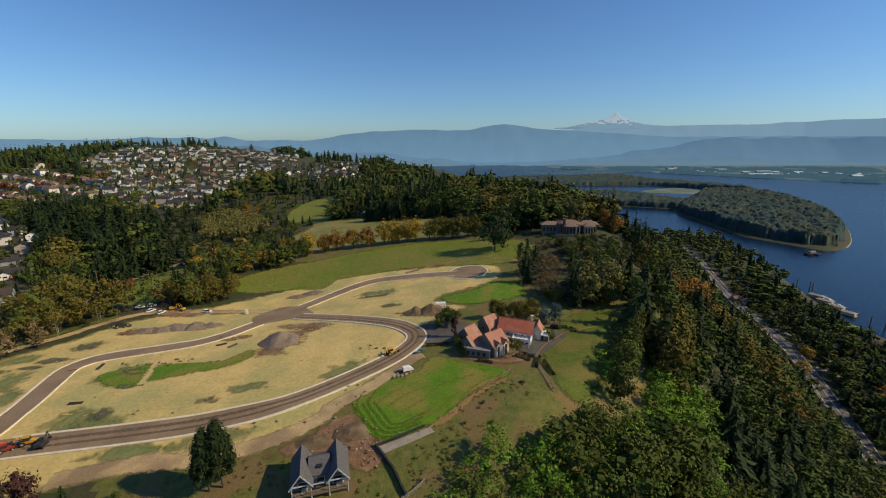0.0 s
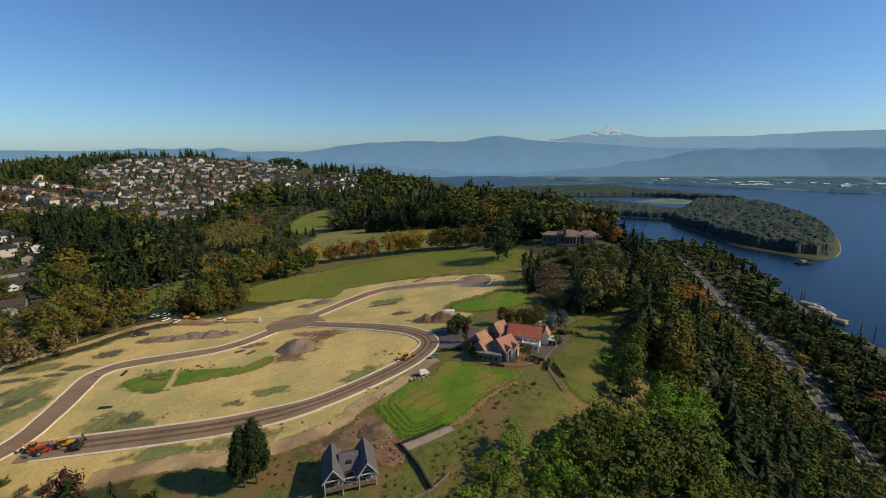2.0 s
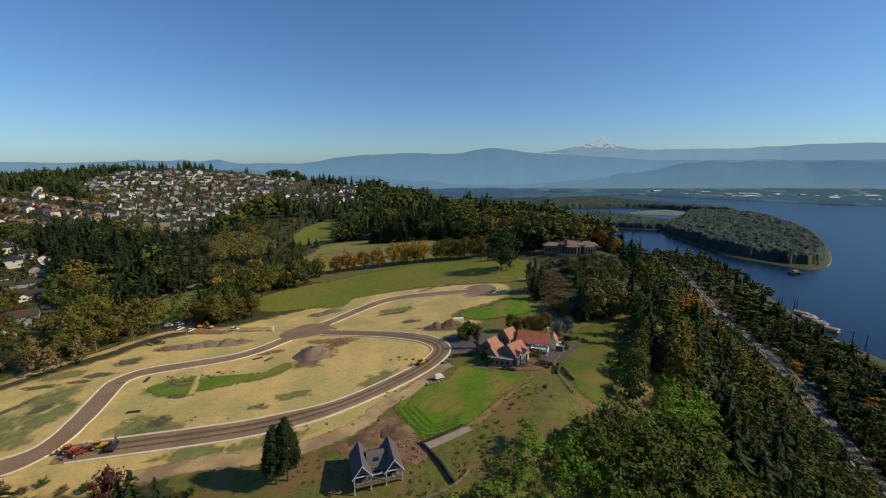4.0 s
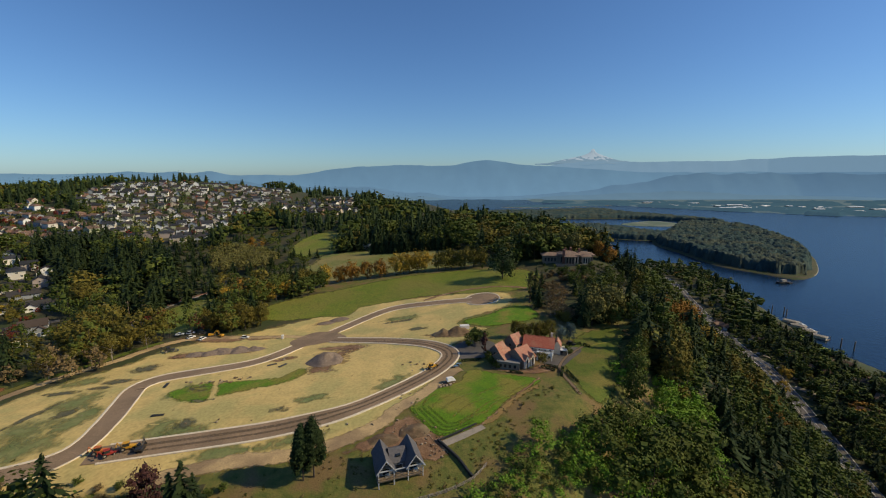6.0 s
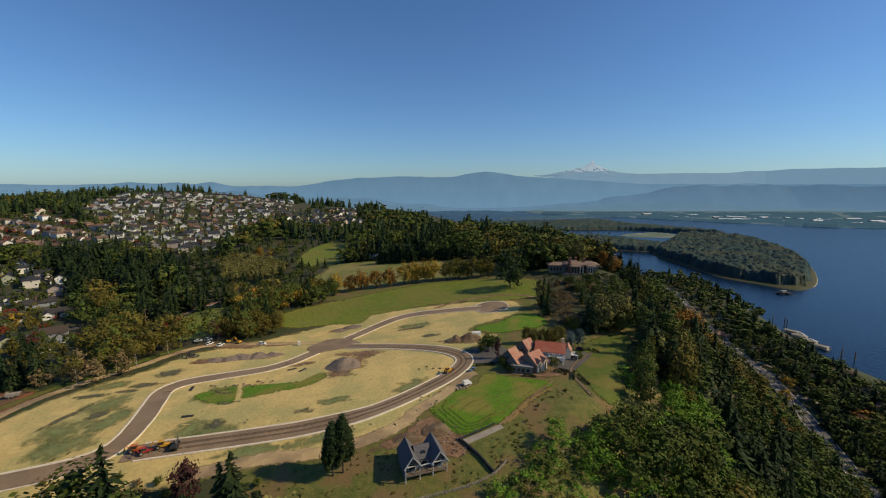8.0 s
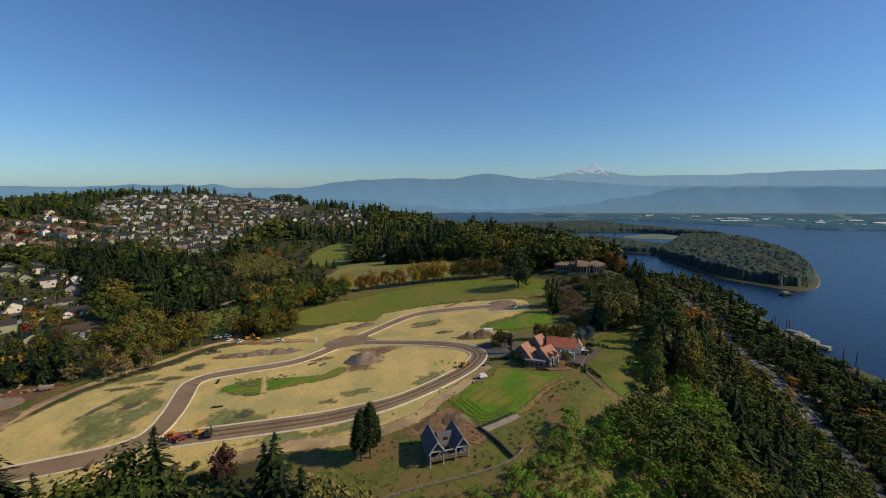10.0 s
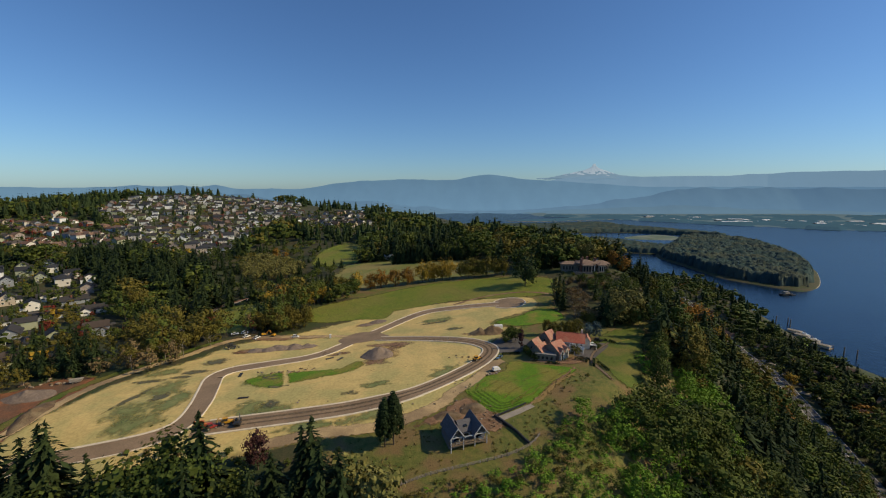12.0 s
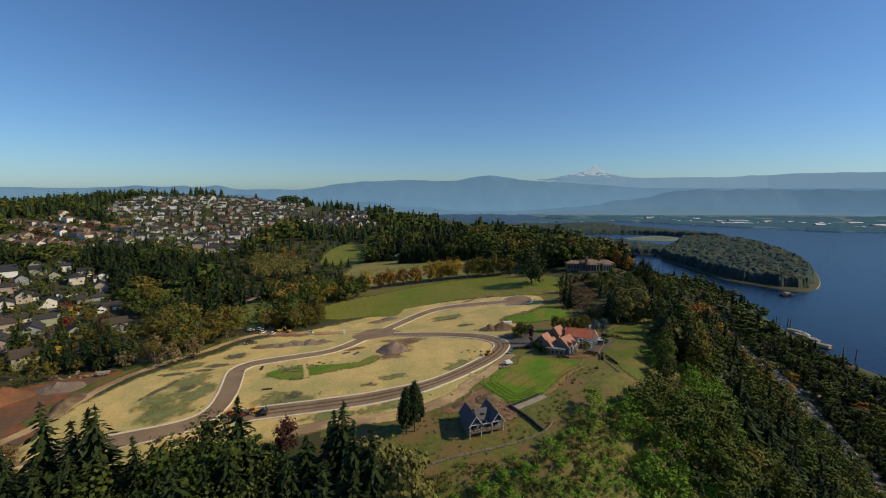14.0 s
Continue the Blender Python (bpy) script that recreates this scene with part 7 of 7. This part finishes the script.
for x0, y0, x1, y1, w in ((-17, 119, -12, 127, 1.4), (-14, 117, -6, 126, 1.2), (-10, 116, 2, 126, 1.3), (-6, 112, 6, 121, 1.0), (0, 111, 12, 121, 1.1), (4, 124, 18, 132, 1.5), (-4, 108, 6, 113.5, 1.8), (6, 113, 16, 122, 1.4), (16, 123, 27, 131, 1.2)):
    xm, ym = (x0 + x1) / 2 - 0.8, (y0 + y1) / 2 + 0.5
    ribbon("dry_streak", [(x0, y0), (xm, ym), (x1, y1)], w, 0.235, M["lawnworn"], "pale dry streak across the lawn", 1.5, 4, "lawn streak", core=0.22)
ribbon("lawn_edge", [(5, 107.6), (9, 110.4), (12.6, 114.4), (20.4, 122.4), (29, 128.6)], 2.2, 0.215, M["straw_edge"], "dry straw-brown edge of the lawn", 1.5, 4, "lawn edge", rag=0.5)
# tufts and low weeds on the rough slope and the plots' rims
TUFT = [leafy_crown(700 + k, 5, 10, 0.10, 0.55, -0.1, 0, 0.4) for k in range(3)]
for name_, leaf, poly, n_, hi, label_ in (("rough_grass", "olive", SLOPE_GRASS, 420, 0.7, "tufts of rough olive grass on the slope"), ("weeds", "green", SLOPE_GRASS, 200, 0.6, "low green weeds on the slope"), ("dead_weeds", "brown", SLOPE_GRASS, 260, 0.7, "brown dead weeds on the slope"), ("weeds", "brown", TAN, 260, 0.5, "scattered brown weeds on the straw mulch")):
    pr = np.random.RandomState(n_ + len(leaf))
    pa = np.array(poly)
    x, y = pr.uniform(pa[:, 0].min(), pa[:, 0].max(), n_ * 3), pr.uniform(pa[:, 1].min(), pa[:, 1].max(), n_ * 3)
    ok = inside(x, y, poly) & ~inside(x, y, LAWN1) & ~beside(x, y, ROAD_A, 5) & ~beside(x, y, ROAD_B, 5) & ~beside(x, y, TRACK_D, 4) & ((x + 24.4) ** 2 + (y - 89.4) ** 2 > 90)
    ok &= fbm(x, y, 9.0, float(n_)) > 0.02
    x, y = x[ok][:n_], y[ok][:n_]
    wood(name_, x, y, hi * pr.uniform(0.4, 1.4, len(x)), TUFT, leaf, label_, n_, 1.5, "weeds", False)

# ---- single trees round the terrace ----
def row(pts, high, shape, leaf, label, wide=1.0, group=""):
    for x, y in pts:
        tree(x, y, high * TREE_RND.uniform(0.88, 1.12), shape, leaf, label, wide, group)


row([(-52.8, 89.0), (-49.8, 90.0)], 19.5, "column", "conifer", "tall dense dark conifer beside the grey house", 1.1)
row([(-95, 335), (-85, 337), (-72, 339.5), (-60.6, 341.5)], 19, "round", "orange", "orange autumn tree in the field-side row", 0.95, "autumn tree row")
row([(-107.7, 330), (-46.7, 344), (-40, 345), (-34.6, 346), (-27, 346), (-20.4, 347)], 20, "round", "yellow", "golden autumn tree in the field-side row", 0.85, "autumn tree row")
row([(-8.3, 347), (-2, 347), (3.8, 346), (10, 345), (15.6, 344), (23, 342), (29.6, 341), (-118, 324), (-126, 320)], 19, "round", "olive", "olive-green tree in the field-side row", 0.95, "autumn tree row")
tree(41, 291, 27, "round", "conifer", "large round dark-leaved tree on the field", 1.05)
tree(30, 331, 4, "leafy", "green", "small bush on the field")
row([(49.9, 236), (54.5, 238)], 22, "poplar", "willow", "slim poplar beside the field bank", 0.8, "poplars")
row([(30, 180), (33.5, 178.5), (37.5, 177.6), (41, 176), (44, 177), (47, 178)], 11, "round", "olive", "ochre garden tree in the row behind the villa", 0.75, "poplars behind the villa")
row([(51, 172.5), (56, 174)], 11.5, "round", "spruce", "blue-grey spruce beside the villa", 0.75)
row([(11.2, 162.5)], 11, "poplar", "plum", "dark bronze column tree beside the parking court", 1.1)
row([(8, 176), (10.5, 174), (6, 173)], 10, "leafy", "green", "sparse dark garden tree at the parking court")
row([(13, 150), (16.5, 152), (12, 155), (15, 146)], 5, "round", "green", "dark garden shrub before the villa", 1.0)
row([(33.5, 143), (36, 145)], 8, "thin", "olive", "slender garden tree before the villa")
row([(50, 158), (47, 162)], 5, "leafy", "green", "round garden bush beside the drive", 1.2)
row([(-155, 231), (-140, 227), (-133.7, 233), (-127, 240), (-154.5, 241), (-130, 252), (-147, 236), (-143, 246), (-136, 243), (-160, 236)], 15, "round", "olive", "broad yellowish-green tree at the wood's edge", 0.95, "edge trees")
row([(-165, 229), (-158, 226)], 9, "thin", "red", "reddish thin shrub at the wood's edge", 1.2)
row([(-139, 290), (-133, 300), (-145, 296), (-128, 305), (-152, 303), (-160, 312)], 14, "round", "yellow", "yellow autumn tree at the field's corner", 0.9, "corner trees")
row([(-120, 314), (-113, 318), (-124, 322), (-108, 324)], 16, "leafy", "green", "green tree at the field's corner", 1.05, "corner trees")
hedge_line = spline([(-196, 312), (-176, 330), (-163, 352), (-140, 380)], 5.0)
row([tuple(q) for q in hedge_line], 14, "conifer", "conifer", "dark conifer in a tight windbreak row", 1.3, "windbreak")
row([(x, 458 - 0.22 * (x + 81) + TREE_RND.uniform(-3, 3)) for x in range(-84, 16, 6)], 22, "conifer", "conifer", "tall dark conifer in the ridge row", 1.1, "ridge row")
row([(-178.6, 181), (-171, 196), (-187, 178), (-190, 170), (-196, 164), (-183, 186), (-203, 172), (-197, 178), (-176, 203), (-190, 190)], 14, "thin", "olive", "half-bare brown tree at the track", 1.1, "track trees")
row([(-183, 196), (-196, 186)], 15, "round", "olive", "yellow-brown tree at the track", 0.8, "track trees")
row([(-205, 262), (-208, 250)], 8, "leafy", "red", "red shrub beside the lane", 1.1)
# the dark fringe below the terrace
row([(-161, 50), (-149, 47), (-138, 53), (-127, 52), (-117, 46), (-104, 51), (-95, 45), (-84, 51), (-72, 49), (-64, 46)], 30, "conifer", "conifer", "tall dark conifer on the slope below the terrace", 1.15, "slope conifers")
row([(-148, 93), (-140, 92), (-128, 90), (-144, 89), (-134, 91), (-116, 90), (-112, 86), (-120, 86)], 2.6, "leafy", "brown", "dry brown scrub below the street", 1.5, "street scrub")
row([(-109, 90), (-104, 85), (-76, 87), (-80, 85), (-124, 93), (-90, 80), (-86, 83)], 3.2, "leafy", "green", "dark green scrub below the street", 1.4, "street scrub")
row([(-78.5, 77)], 16.5, "conifer", "conifer", "young dark conifer beside the dirt track", 1.2)
row([(-95.5, 82)], 15.5, "round", "plum", "dark plum-leaved tree below the terrace", 0.78)
row([(-55, 58), (-50, 52), (-61, 56)], 29, "round", "willow", "yellowish-green tree beside the fence", 0.72)
row([(-36, 60), (-28, 62), (-20, 66), (-12, 68), (-30, 54)], 4.5, "leafy", "bright", "fresh green thicket below the fence", 1.3, "thicket")
row([(147, 226), (138, 216), (128, 214), (152, 232)], 22, "round", "orange", "orange autumn tree on the bluff", 1.0, "bluff autumn trees")
row([(158, 222), (153, 216)], 22, "round", "yellow", "yellow autumn tree on the bluff", 1.0, "bluff autumn trees")
row([(78, 204), (75, 194), (86, 198)], 22, "round", "willow", "large round yellowish-green tree on the bluff's edge", 0.9, "edge of the bluff")
row([(87, 196), (92, 206), (84, 214)], 21, "round", "olive", "olive-green tree on the bluff's edge", 0.85, "edge of the bluff")
row([(60, 222), (64, 214), (58, 206), (62, 232), (68, 240), (66, 224), (62, 204), (66, 208), (60, 214), (70, 232), (66, 248), (72, 252), (74, 244), (57, 212), (64, 200)], 9, "thin", "brown", "bare brown thicket at the field's edge", 1.5, "brown thicket")
row([(62, 198), (59, 201)], 8, "round", "olive", "ochre shrub at the lawn's corner", 1.1)
row([(101, 160), (107, 168), (112, 178), (96, 150)], 24, "round", "olive", "broad brownish-olive tree at the bluff", 0.75, "edge of the bluff")
row([(79, 150), (85, 160), (91, 172), (73, 138), (68, 128), (97, 182)], 16, "round", "green", "dark green tree at the lawn's edge", 0.8, "lawn edge trees")
row([(82, 155), (76, 145), (88, 166)], 13, "round", "olive", "brownish-olive tree at the lawn's edge", 0.85, "lawn edge trees")
row([(131, 330), (136, 320)], 17, "round", "orange", "orange tree behind the mansion", 0.9)
row([(112, 340), (104, 343)], 21, "round", "willow", "yellow-green tree behind the mansion", 0.9)
row([(58, 338), (65, 342), (72, 336), (79, 341), (86, 338), (93, 344), (66, 350), (76, 352), (88, 352)], 27, "conifer", "conifer", "tall dark conifer behind the mansion", 1.0, "mansion conifers")
row([(84, 300), (92, 296), (100, 292), (112, 290), (122, 292), (78, 308), (76, 294)], 3.6, "leafy", "green", "green garden shrub before the mansion", 1.1, "mansion garden")
row([(-300, 262), (-286, 240), (-318, 250), (-270, 222)], 10, "leafy", "red", "red maple between houses", 1.0)
row([(-260, 205), (-268, 212), (-276, 196), (-290, 184), (-250, 196), (-240, 190)], 17, "conifer", "conifer", "dark conifer before the houses", 1.3, "street-side conifers")
row([(-250, 158), (-243, 163), (-236, 158), (-229, 163), (-222, 160), (-256, 168), (-247, 171), (-238, 170), (-230, 172), (-222, 170), (-264, 172), (-215, 166)], 17, "conifer", "conifer", "dark conifer between houses and earthworks", 1.25, "earthworks conifers")
row([(-289.5, 298), (-280, 290), (-296, 306)], 26, "leafy", "olive", "tall ochre-tinged tree in the wood", 0.8)
row([(-262, 262), (-250, 258)], 13, "leafy", "yellow", "yellow autumn tree beside the houses", 0.9)
row([(352, 372), (378, 400), (420, 440)], 15, "leafy", "yellow", "yellow tree beside the highway", 1.1)
row([(TREE_RND.uniform(62, 100), TREE_RND.uniform(256, 288)) for _ in range(30)], 4.2, "leafy", "brown", "reddish-brown garden shrub below the mansion", 1.4, "mansion garden")
row([(TREE_RND.uniform(84, 138), TREE_RND.uniform(258, 292)) for _ in range(34)], 7.0, "leafy", "green", "green garden tree below the mansion", 1.1, "mansion garden")
# small shrubs on the grassy slope
row([(8, 102), (14, 108), (20, 116), (27, 121), (34, 126), (10, 96), (22, 108)], 1.3, "leafy", "olive", "low scrub on the rough slope", 1.4, "scrub")

row([(-155, 44), (-144, 50), (-132, 46), (-122, 44), (-110, 48), (-99, 47), (-89, 44), (-78, 46), (-167, 46)], 25, "round", "conifer", "dense dark rounded tree below the terrace", 0.62, "slope thicket")

row([(-766, 714), (-752, 711), (-738, 708), (-728, 720), (-724, 732), (-716, 738), (-703, 742), (-686, 739), (-742, 800)], 11, "round", "red", "red maple between suburban houses", 0.9, "red maples")
tree(-346, 720, 17, "round", "yellow", "single golden tree on the wooded hill", 0.8)
tree(-263, 549, 15, "round", "orange", "single orange-red tree beside the park meadow", 0.85)
